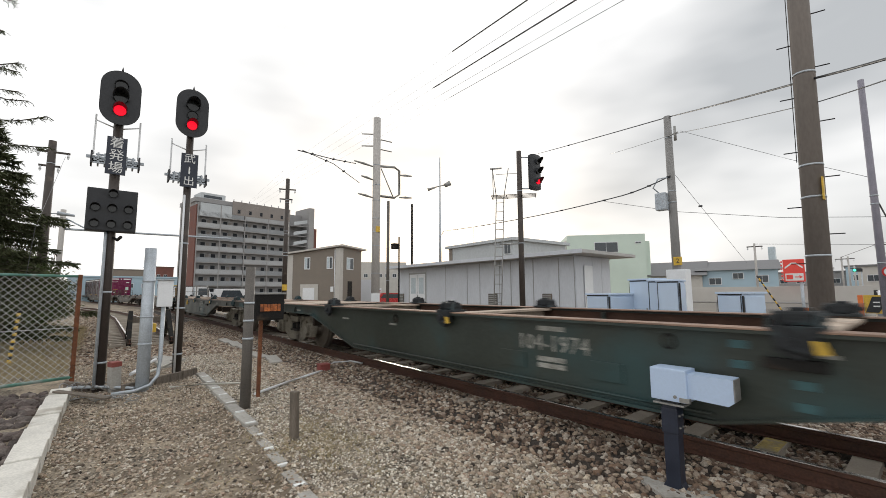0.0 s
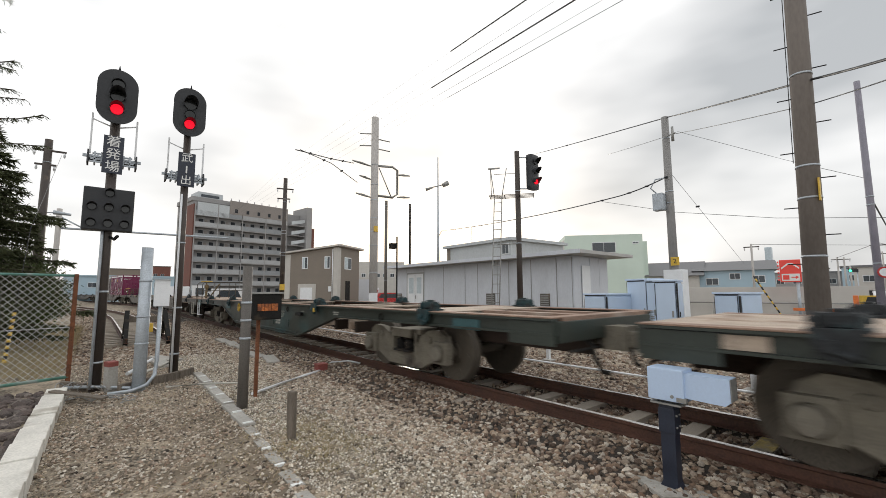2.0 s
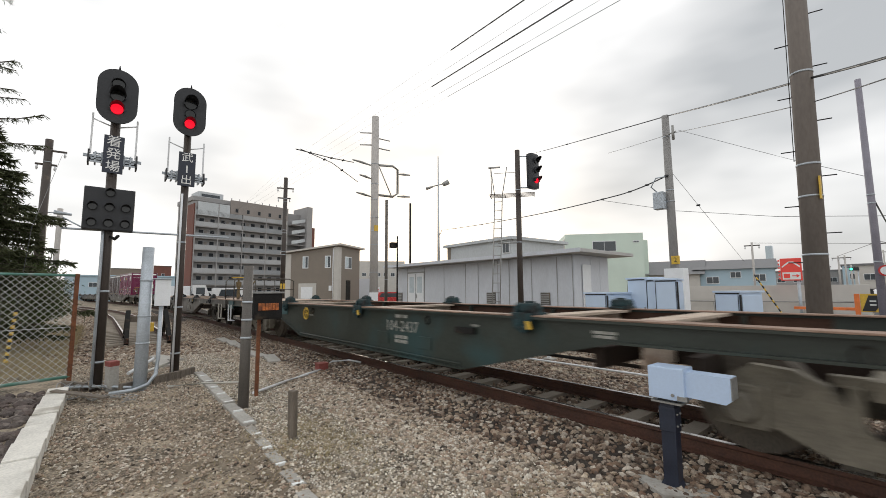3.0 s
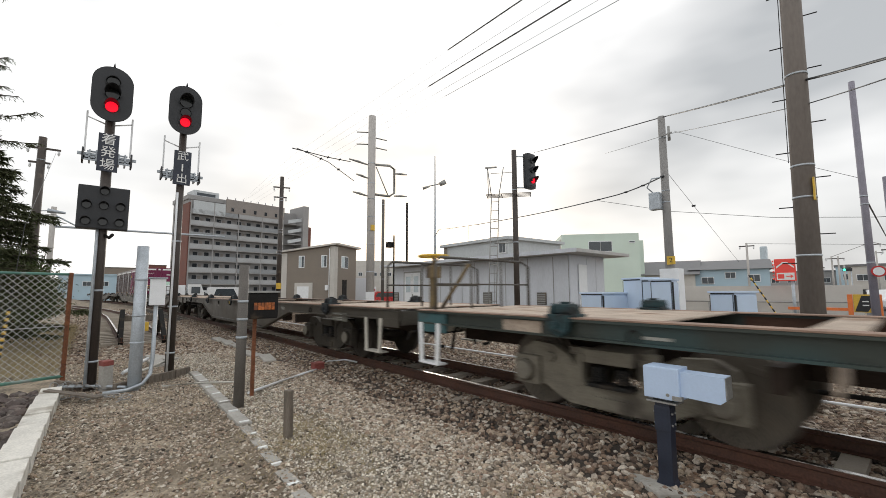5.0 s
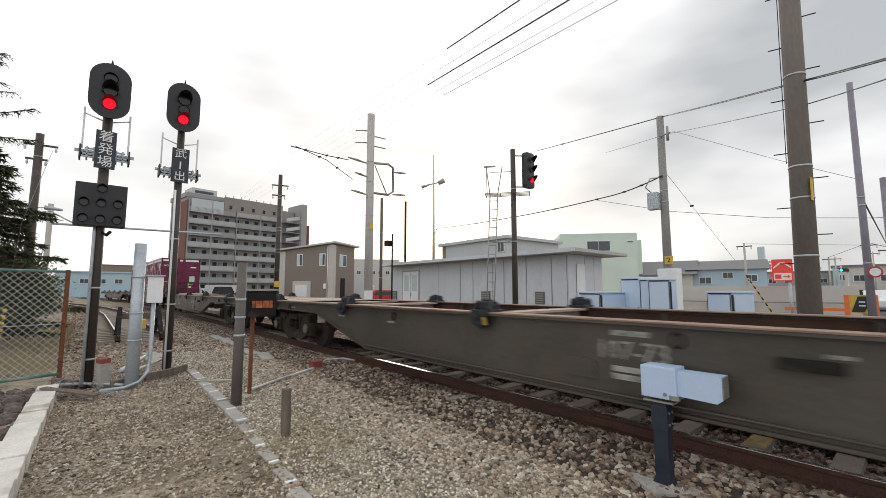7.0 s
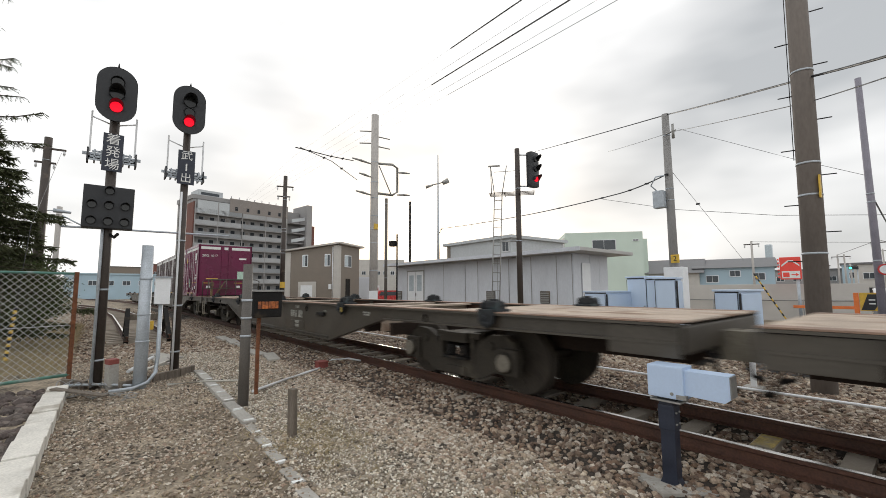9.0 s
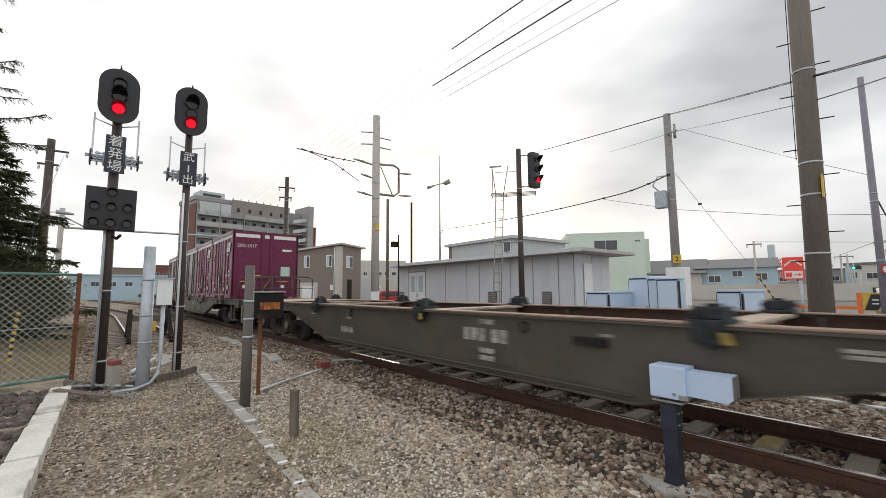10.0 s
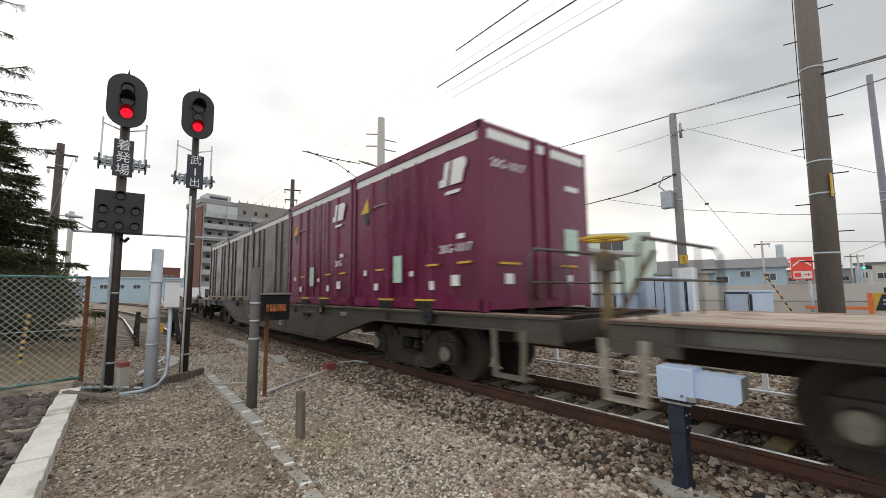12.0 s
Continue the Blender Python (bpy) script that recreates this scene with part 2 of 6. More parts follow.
# ---- the track's line ----
CY = 4.90            # the line's middle
BEND, RADIUS = -36.0, 290.0


def line(s):
    """Place and heading (degrees) of the track's middle, s metres along; it bends beyond BEND."""
    if s >= BEND:
        return s, CY, 0.0
    a = (BEND - s) / RADIUS
    return BEND - RADIUS * math.sin(a), CY - RADIUS * (1 - math.cos(a)), math.degrees(a)


def siding(s):
    """The siding's line, which ends at the buffer stop and curls away from the main line."""
    k = max(0.0, -28 - s)
    return s, 1.3 - k * k / 240, math.degrees(math.atan(k / 120))


def ground_z(x, y):
    z = -0.25
    d = abs(y - CY)
    shoulder = 0.09 * max(0.0, min(1.0, (1.8 - d) / 0.85))
    z += (0.03 + (shoulder - 0.03) * max(0.0, min(1.0, (d - 0.5) / 0.15)) if d < 0.65 else shoulder) if x > -45 else 0.06
    if y > 7.2:
        z += 0.03
    if x < -10.5 and y < -0.9:
        k = min(1.0, (-10.5 - x) / 4) * min(1.0, (-0.9 - y) / 5)
        z += 1.1 * k
    z += 0.03 * noise.noise(Vector((x * 0.5, y * 0.5, 0))) * (1 if abs(y - CY) > 2 else 0.3)
    if -14 < x < 3 and -3 < y < 9:
        z += 0.012 * noise.noise(Vector((x * 4, y * 4, 3)))
    return z


def steps(lo, hi, n):
    return [lo + (hi - lo) * i / n for i in range(n)]


def make_ground():
    xs = [-2500, -1000, -500, -250, -150] + steps(-110, -40, 14) + steps(-40, -14, 40) + steps(-14, 2, 150) + steps(2, 10, 8) + [10, 30, 100, 400, 2500]
    ys = [-2500, -800, -250, -80, -40, -20] + steps(-12, -2, 16) + steps(-2, 9, 100) + steps(9, 30, 20) + steps(30, 100, 8) + [100, 250, 700, 2500]
    verts = [(x, y, ground_z(x, y)) for x in xs for y in ys]
    n = len(ys)
    faces = [(i * n + j, (i + 1) * n + j, (i + 1) * n + j + 1, i * n + j + 1) for i in range(len(xs) - 1) for j in range(n - 1)]
    me = bpy.data.meshes.new("ground")
    me.from_pydata(verts, [], faces)
    me.materials.append(M_GROUND)
    me.materials.append(M_BEDSOIL)
    me.polygons.foreach_set("use_smooth", [True] * len(faces))
    for p in me.polygons:
        c = p.center
        if -46 < c.x < 1.5 and abs(c.y - CY) < 2.25 + 0.25 * noise.noise(Vector((c.x, c.y, 9))):
            p.material_index = 1
    tagged(new("ground", me), "dusty gravelly railway ground with dry trampled grass", "ground", kind="structure")


make_ground()

PHI = (1 + 5 ** 0.5) / 2
ICO = np.array([(-1, PHI, 0), (1, PHI, 0), (-1, -PHI, 0), (1, -PHI, 0), (0, -1, PHI), (0, 1, PHI), (0, -1, -PHI), (0, 1, -PHI), (PHI, 0, -1), (PHI, 0, 1), (-PHI, 0, -1), (-PHI, 0, 1)]) / 1.9
ICO_F = np.array([(0, 11, 5), (0, 5, 1), (0, 1, 7), (0, 7, 10), (0, 10, 11), (1, 5, 9), (5, 11, 4), (11, 10, 2), (10, 7, 6), (7, 1, 8), (3, 9, 4), (3, 4, 2), (3, 2, 6), (3, 6, 8), (3, 8, 9), (4, 9, 5), (2, 4, 11), (6, 2, 10), (8, 6, 7), (9, 8, 1)])


OCT = np.array([(1, 0, 0), (-1, 0, 0), (0, 1, 0), (0, -1, 0), (0, 0, 1), (0, 0, -1)], float)
OCT_F = np.array([(0, 2, 4), (2, 1, 4), (1, 3, 4), (3, 0, 4), (2, 0, 5), (1, 2, 5), (3, 1, 5), (0, 3, 5)])


def stones(name, places, lo, hi, material, label, category, lump=ICO, skin=ICO_F):
    """Loose stones, each its own crooked lump, half sunk into the ground."""
    rng = np.random.default_rng(len(places))
    n = len(places)
    size = rng.uniform(lo, hi, (n, 1, 1)) * rng.uniform(0.65, 1.25, (n, 1, 3)) * np.array([1.1, 0.9, 0.75])
    k = len(lump)
    v = lump[None] * size * rng.uniform(0.72, 1.2, (n, k, 1))
    a = rng.uniform(0, 6.283, n)
    b = rng.uniform(-0.6, 0.6, n)
    ca, sa, cb, sb = np.cos(a)[:, None], np.sin(a)[:, None], np.cos(b)[:, None], np.sin(b)[:, None]
    x, y, z = v[..., 0], v[..., 1], v[..., 2]
    y, z = y * cb - z * sb, y * sb + z * cb
    x, y = x * ca - y * sa, x * sa + y * ca
    v = np.stack([x, y, z], -1) + np.array(places)[:, None, :]
    f = skin[None] + (np.arange(n) * k)[:, None, None]
    me = bpy.data.meshes.new(name)
    me.from_pydata(v.reshape(-1, 3).tolist(), [], f.reshape(-1, 3).tolist())
    me.materials.append(material)
    return tagged(new(name, me), label, category, kind="stuff")


def scatter(n, x0, x1, y0, y1, keep, lift=0.0, seed=1):
    rng = random.Random(seed)
    got = []
    while len(got) < n:
        u = rng.random() ** 1.5
        x, y = x1 + (x0 - x1) * u, rng.uniform(y0, y1)
        if rng.random() < keep(x, y):
            got.append((x, y, ground_z(x, y) + lift + rng.uniform(-0.008, 0.012)))
    return got


def on_bed(x, y):
    d = abs(y - CY)
    return 1.0 if d < 2.0 else max(0.0, 1.0 - (d - 2.0) / 0.9)


stones("ballast", scatter(42000, -26, 1.0, CY - 1.75, CY + 1.9, on_bed, 0.0, 3), 0.018, 0.04, M_RUSTSTONE, "rust-brown crushed stone track ballast", "ballast")
stones("ballast_shoulder", scatter(26000, -26, 1.0, CY - 2.45, CY - 1.6, on_bed, 0.0, 13), 0.016, 0.035, M_BALLAST, "brown and grey crushed stone beside the track", "ballast")
stones("yard_ballast", scatter(9000, -46, -12.5, -1.0, 3.4, lambda x, y: 1.0, 0.0, 23), 0.03, 0.06, M_RUSTSTONE, "dark brown stones round the siding", "ballast")
stones("yard_gravel", scatter(22000, -24, 0.5, CY + 1.8, 10.5, lambda x, y: 1.0 if y < 8.6 else 0.35, 0.0, 17), 0.02, 0.045, M_RUSTSTONE, "brown gravel on the far side of the track", "gravel")
stones("gravel", scatter(56000, -14, 1.0, 1.45, 3.2, lambda x, y: 0.8 + 0.2 * (noise.noise(Vector((x, y, 0))) > 0.05), 0.0, 5), 0.006, 0.02, M_PEBBLE, "small loose stones trodden into the earth", "gravel", OCT, OCT_F)
stones("path_gravel", scatter(36000, -14, 1.0, -0.4, 1.45, lambda x, y: 0.45 + 0.55 * (noise.noise(Vector((x * 1.3, y * 1.3, 2))) > 0.0), 0.0, 6), 0.007, 0.025, M_BALLAST, "brown stones trodden into the path", "gravel", OCT, OCT_F)
stones("loose_stones", scatter(7800, -14, 1.0, -0.4, 3.0, lambda x, y: (0.12 if y < 1.4 else 0.6) + (0.2 if y < 1.4 else 0.4) * (noise.noise(Vector((x * 0.8, y * 0.8, 5))) > 0.1), 0.0, 8), 0.012, 0.028, M_BALLAST, "larger stones strayed from the track ballast", "gravel")


# ---- track ----
def sweep(name, profile, path, offset, material, label="", category="", kind="structure"):
    """Pull a cross-section (sideways, up) along a line, offset sideways."""
    bm = B()
    rings = []
    for x, y, h in path:
        a = radians(h)
        side = Vector((-math.sin(a), math.cos(a), 0))
        rings.append([bm.verts.new(Vector((x, y, 0)) + side * (offset + u) + Vector((0, 0, w))) for u, w in profile])
    n = len(profile)
    for r, q in zip(rings, rings[1:]):
        for i in range(n):
            bm.faces.new((r[i], r[(i + 1) % n], q[(i + 1) % n], q[i]))
    bm.faces.new(rings[0])
    bm.faces.new(rings[-1][::-1])
    return part(name, bm, material, None) if not label else tagged(part(name, bm, material, None), label, category, kind=kind)


RAIL = [(-0.0325, -0.004), (-0.0325, -0.035), (-0.008, -0.05), (-0.008, -0.13), (-0.06, -0.142), (-0.06, -0.153), (0.06, -0.153), (0.06, -0.142), (0.008, -0.13), (0.008, -0.05), (0.0325, -0.035), (0.0325, -0.004)]
HEADTOP = [(-0.028, -0.0045), (0.028, -0.0045), (0.024, 0.0), (-0.024, 0.0)]
MAIN = [line(s) for s in (6, 0, -12, -24, -36)] + [line(s) for s in range(-40, -150, -5)]
SIDE = [siding(s) for s in (-15.6, -18, -24, -30, -36)] + [siding(s) for s in range(-40, -76, -4)]
for path, tag in ((MAIN, "main line"), (SIDE, "siding")):
    for off in (-0.5335, 0.5335):
        r = sweep("rail", RAIL, path, off, M_RAIL, "rust-brown steel rail of the " + tag, "rail")
        h = sweep("running_surface", HEADTOP, path, off, M_RAILTOP)
        h.parent = r
        tagged(h, "polished bright rail head")


def sleeper_mesh():
    bm = B()
    prism(bm, [(-0.12, -0.33), (0.12, -0.33), (0.095, -0.158), (-0.095, -0.158)], 1, -1.0, 1.0)
    return finish(bm, "sleeper", M_SLEEPER)


SLEEPER = sleeper_mesh()
bed = tagged(new("sleepers"), "row of pale concrete sleepers under the rails", "sleepers", kind="structure")
for i in range(100):
    x, y, h = line(1.39 - 0.64 * i)
    part("sleeper", SLEEPER, None, bed, at=pose(x, y, 0, 0, 0, h))
tagged(part("paint_mark", box(B(), -1.255, -1.085, 4.93, 5.36, -0.157, -0.153), M_YELLOWFADE, bed), "faded yellow paint on one sleeper")
for i in range(40):
    x, y, h = siding(-16.0 - 0.64 * i)
    part("sleeper", SLEEPER, None, bed, at=pose(x, y, -0.02, 0, 0, h))


# ---- the train ----
M_GREEN = mat("grimy_dark_green_paint", (0.026, 0.034, 0.028), 0.45, vary=0.3, scale=1.3, fine=30, bump=0.1, stain=(0.024, 0.058, 0.060), stain_at=0.61)
M_TEAL = mat("faded_teal_paint", (0.035, 0.095, 0.105), 0.5, vary=0.25, scale=2, fine=30, bump=0.08, stain=(0.07, 0.065, 0.05), stain_at=0.63)
M_GREY = mat("grimy_olive_grey_paint", (0.060, 0.053, 0.043), 0.45, vary=0.25, scale=2, fine=30, bump=0.1, stain=(0.075, 0.06, 0.045), stain_at=0.62)
M_DECK = mat("rusty_worn_deck", (0.40, 0.325, 0.26), 0.85, vary=0.35, scale=3, fine=40, bump=0.4, stain=(0.21, 0.13, 0.085), stain_at=0.6)
M_LINING = mat("dark_rust_lining", (0.075, 0.042, 0.03), 0.85, vary=0.4, scale=3, fine=40, bump=0.2, spec=0.2)
M_FLANGE = mat("rust_red_flange", (0.25, 0.165, 0.122), 0.75, vary=0.4, scale=3, fine=40, bump=0.3, stain=(0.34, 0.27, 0.22), stain_at=0.62)
M_BOGIE = mat("dusty_grey_cast_iron", (0.165, 0.15, 0.12), 0.85, spec=0.25, vary=0.3, scale=5, fine=50, bump=0.3, stain=(0.07, 0.06, 0.05), stain_at=0.6)
M_WHEEL = mat("wheel_steel", (0.085, 0.072, 0.056), 0.7, metal=0.1, vary=0.3, scale=5, fine=50, bump=0.2)
M_PURPLE = mat("purple_container_paint", (0.140, 0.014, 0.056), 0.3, spec=0.32, vary=0.18, scale=1.5, fine=30, bump=0.05, stain=(0.085, 0.02, 0.035), stain_at=0.64)
M_CONTAINER_BROWN = mat("dull_brown_container_paint", (0.05, 0.03, 0.029), 0.3, spec=0.25, vary=0.18, scale=1.5, fine=30, bump=0.05, stain=(0.085, 0.062, 0.058), stain_at=0.62)
PITCH = 20.4
HEAD, TAIL = 10.08, 9.78
DECK = 1.05


def sill_outline(back, fore, tail):
    """The deep-bellied side beam of a flat wagon: along, up; the belly runs from back to fore."""
    return [(-tail, DECK), (HEAD, DECK), (HEAD, 0.90), (fore + 2.1, 0.865), (fore, 0.34), (back, 0.34), (back - 2.1, 0.865), (-tail, 0.90)]


def wheelset_mesh(material):
    bm = B()
    for s in (-1, 1):
        y = 0.533 * s
        rod(bm, (0, y - 0.06 * s, 0), (0, y + 0.02 * s, 0), 0.46, 0.43, 32)
        rod(bm, (0, y + 0.02 * s, 0), (0, y + 0.07 * s, 0), 0.43, 0.425, 32)
        rod(bm, (0, y + 0.07 * s, 0), (0, y + 0.085 * s, 0), 0.16, 0.14, 20)
        for k in range(6):
            a = k * math.pi / 3
            rod(bm, (0.29 * math.cos(a), y + 0.06 * s, 0.29 * math.sin(a)), (0.29 * math.cos(a), y + 0.078 * s, 0.29 * math.sin(a)), 0.045, 0.03, 8)
    rod(bm, (0, -0.85, 0), (0, 0.85, 0), 0.075, None, 14)
    return finish(bm, "wheelset", material)


def bogie_frame_mesh(material):
    frames = []
    for s in (-1, 1):
        bm = B()
        for q in (-1, 1):
            half = [(0.0, 0.36), (0.27, 0.36), (0.36, 0.50), (0.46, 0.64), (0.66, 0.74), (0.92, 0.76), (1.07, 0.68), (1.14, 0.52), (1.12, 0.35), (1.0, 0.26), (0.80, 0.29), (0.48, 0.14), (0.0, 0.13)]
            prism(bm, [(q * u, z) for u, z in half], 1, s * 0.80 - 0.055, s * 0.80 + 0.055)
        box(bm, -0.46, 0.46, s * 0.80 - 0.05, s * 0.80 + 0.05, 0.66, 0.74, 0.01)
        for q in (-1, 1):
            box(bm, q * 0.34 - 0.035, q * 0.34 + 0.035, s * 0.80 - 0.07, s * 0.80 + 0.07, 0.34, 0.68, 0.01)
            rod(bm, (q * 0.7, s * 0.85, 0.60), (q * 0.7, s * 0.885, 0.60), 0.06, 0.045, 12)
        box(bm, -0.2, 0.2, s * 0.86 - 0.02, s * 0.86 + 0.02, 0.15, 0.26, 0.012)
        bmesh.ops.remove_doubles(bm, verts=bm.verts, dist=0.0005)
        frames.append(finish(bm, "side_frame", material))
    return frames, finish(box(B(), -0.26, 0.26, -0.92, 0.92, 0.60, 0.74, 0.02), "bolster", material)


def axlebox_mesh(material):
    bm = B()
    box(bm, -0.17, 0.17, -0.07, 0.07, -0.16, 0.17, 0.03)
    rod(bm, (0, -0.07, 0), (0, -0.12, 0), 0.125, 0.11, 18)
    rod(bm, (0, -0.12, 0), (0, -0.135, 0), 0.06, 0.05, 10)
    return finish(bm, "axle_box", material)


def spring_mesh():
    bm = B()
    for x in (-0.13, 0.13):
        pts = [(x + 0.062 * math.cos(a), 0.062 * math.sin(a), a / 6.283 * 0.024) for a in [i * 0.6 for i in range(64)]]
        pipe(bm, pts, 0.014, 6)
    box(bm, -0.24, 0.24, -0.09, 0.09, -0.05, -0.01, 0.01)
    return finish(bm, "coil_spring", M_DARK)


M_TAB = mat("dull_yellow_paint", (0.30, 0.22, 0.045), 0.7, vary=0.4, scale=12, bump=0.05)
M_CAP = mat("pale_dusty_cap", (0.17, 0.155, 0.125), 0.8, vary=0.35, scale=8, bump=0.1, stain=(0.12, 0.105, 0.085), stain_at=0.6)
M_LOCK = mat("worn_blue_black_iron", (0.022, 0.025, 0.028), 0.6, vary=0.5, scale=10, fine=60, bump=0.2, stain=(0.05, 0.075, 0.08), stain_at=0.6, spec=0.3)


M_LOCKTEAL = mat("worn_teal_black_iron", (0.022, 0.05, 0.056), 0.6, vary=0.5, scale=10, fine=60, bump=0.2, stain=(0.018, 0.02, 0.02), stain_at=0.52, spec=0.3)


def clamp_mesh(material):
    """A container lock: a tilting head between two ears on a bracket that grips the wagon's edge, with a hanging lever."""
    bm = B()
    box(bm, -0.19, 0.19, -0.12, 0.16, 0.0, 0.03, 0.006)
    for x in (-0.15, 0.15):
        prism(bm, [(-0.10, 0.03), (0.10, 0.03), (0.07, 0.13), (-0.02, 0.16), (-0.08, 0.12)], 0, x - 0.018, x + 0.018)
    box(bm, -0.12, 0.12, -0.07, 0.08, 0.035, 0.15, 0.025)
    box(bm, -0.06, 0.08, -0.03, 0.04, 0.14, 0.18, 0.012)
    rod(bm, (-0.2, 0.0, 0.09), (0.2, 0.0, 0.09), 0.022, None, 8)
    prism(bm, [(-0.13, -0.17), (0.02, -0.24), (0.13, -0.16), (0.17, 0.03), (-0.17, 0.03)], 1, -0.16, -0.11)
    rod(bm, (-0.10, -0.175, -0.12), (0.12, -0.175, -0.19), 0.022, None, 8)
    rod(bm, (-0.05, -0.21, -0.1), (-0.05, -0.15, -0.1), 0.05, None, 10)
    bmesh.ops.scale(bm, vec=(0.86, 0.9, 0.86), verts=bm.verts)
    return finish(bm, "container_lock", material)


M_WHEEL_DARK = mat("oily_wheel_steel", (0.045, 0.038, 0.031), 0.75, vary=0.4, scale=5, fine=50, bump=0.2, spec=0.25)
WHEELSET, WHEELSET_DARK, SPRING, CLAMP, CLAMP_TEAL = wheelset_mesh(M_WHEEL), wheelset_mesh(M_WHEEL_DARK), spring_mesh(), clamp_mesh(M_LOCK), clamp_mesh(M_LOCKTEAL)
M_BOGIE_DARK = mat("oily_dark_cast_iron", (0.040, 0.035, 0.028), 0.75, spec=0.25, vary=0.3, scale=5, fine=50, bump=0.3, stain=(0.075, 0.065, 0.05), stain_at=0.62)
TRUCKS = {m: (bogie_frame_mesh(m), axlebox_mesh(m)) for m in (M_BOGIE, M_BOGIE_DARK)}


def wagon(paint, end_paint, label, number="", steps_at=(), brake=False, step_paint=None, mark=0.9, belly=(-3.0, 3.0), bogies=(-7.05, 6.9), locks=(-7.45, -3.7, 0.05, 3.85, 7.8), open_head=False, late=0.0, tail=TAIL):
    w = thing("flat_wagon", pose(0, 0, 0), label, "railway wagon", "wagons of the train")
    back, fore = belly
    ends = {-1: end_paint, 1: paint if open_head else end_paint}
    for s in (-1, 1):
        bm = prism(B(), sill_outline(back, fore, tail), 1, s * 1.13 - 0.02, s * 1.13 + 0.02)
        # stiffening ribs behind the plate and the bottom flange with its sloping ends
        for x in [back - 2.6, back - 1.0, back + 0.1, back + 2.1, fore - 2.1, fore - 0.1, fore + 1.0, fore + 2.6]:
            z0 = 0.36 if back < x < fore else 0.85
            box(bm, x - 0.02, x + 0.02, s * 1.11 - 0.1 if s > 0 else -1.11, 1.11 if s > 0 else -1.01, z0, DECK - 0.02)
        box(bm, -tail, HEAD, s * 1.16 - 0.06, s * 1.16 + 0.06, DECK - 0.012, DECK + 0.012)
        box(bm, back, fore, s * 1.13 - 0.07, s * 1.13 + 0.07, 0.326, 0.352)
        for x0, z0, x1, z1 in ((back - 2.1, 0.86, back, 0.335), (fore, 0.335, fore + 2.1, 0.86), (fore + 2.1, 0.86, HEAD, 0.895), (-tail, 0.895, back - 2.1, 0.86)):
            prism(bm, [(x0, z0 - 0.012), (x1, z1 - 0.012), (x1, z1 + 0.012), (x0, z0 + 0.012)], 1, s * 1.13 - 0.065, s * 1.13 + 0.065)
        part("side_sill", bm, paint, w)
        part("sill_lining", box(B(), -6.3, 6.2, min(s * 1.100, s * 1.106), max(s * 1.100, s * 1.106), 0.84, DECK - 0.02), M_LINING, w, "rust-brown inner face of the side beam")
        part("flange_edge", box(B(), -tail, HEAD, min(s * 1.02, s * 1.22), max(s * 1.02, s * 1.22), DECK + 0.014, DECK + 0.03, 0.004), M_FLANGE, w, "worn rusty top flange")
    bm = box(B(), -tail + 0.1, HEAD - 0.1, -0.32, -0.26, 0.60, 0.80)
    box(bm, -tail + 0.1, HEAD - 0.1, 0.26, 0.32, 0.60, 0.80)
    box(bm, -tail + 0.1, HEAD - 0.1, -0.36, 0.36, 0.801, 0.82)
    part("centre_sill", bm, M_UNDER, w, "dark rusty centre beam")
    for x in (-5.6, -4.7, -2.8, -1.9, -0.9, 0.95, 1.9, 2.9, 4.75, 5.6):
        part("cross_beam", box(B(), x - 0.05, x + 0.05, -1.1, 1.1, 0.60, 0.795), M_UNDER, w)
    for x in (*locks[1:-1], 5.15, -5.3):
        bm = box(B(), x - 0.15, x + 0.15, -1.018, 1.018, DECK - 0.02, DECK + 0.012)
        box(bm, x - 0.012, x + 0.012, -1.018, 1.018, 0.62, DECK - 0.021)
        part("lock_beam", bm, M_DECK, w, "rusty cross beam between the locks")
    for s in (-1, 1):
        end = HEAD if s > 0 else -tail
        inner = 7.1 if s > 0 else -6.4
        outer = 8.25 if s > 0 and open_head else end
        part("end_deck", box(B(), min(inner, outer), max(inner, outer), -1.015, 1.015, DECK + 0.008, DECK + 0.026), M_DECK, w, "rust-worn steel end deck")
        if s > 0 and open_head:
            bm = box(B(), end - 0.2, end, -1.015, 1.015, DECK - 0.02, DECK + 0.026)
            for y in (-0.3, 0.3):
                box(bm, outer, end - 0.2, y - 0.09, y + 0.09, DECK - 0.02, DECK + 0.022)
            part("end_frame", bm, M_FLANGE if paint is M_GREEN else M_UNDER, w, "open rusty frame at the wagon's end")
        part("headstock", box(B(), end - 0.06, end + 0.02, -1.12, 1.12, 0.80, DECK - 0.02, 0.01), ends[s], w)
        for q in (-1, 1):
            part("end_panel", box(B(), min(end, end - s * 0.62), max(end, end - s * 0.62), q * 1.17 - 0.018, q * 1.17 + 0.018, 0.77, DECK - 0.02, 0.006), ends[s], w)
        tip = end + s * (0.08 if s > 0 else 10.16 - tail)
        bm = box(B(), min(end - s * 0.4, tip), max(end - s * 0.4, tip), -0.11, 0.11, 0.70, 0.88, 0.02)
        prism(bm, [(tip - s * 0.12, -0.16), (tip + s * 0.06, -0.17), (tip + s * 0.06, 0.0), (tip, 0.04), (tip + s * 0.04, 0.15), (tip - s * 0.1, 0.17)], 2, 0.66, 0.94)
        part("coupler", bm, M_BOGIE, w, "dusty grey cast knuckle coupler")
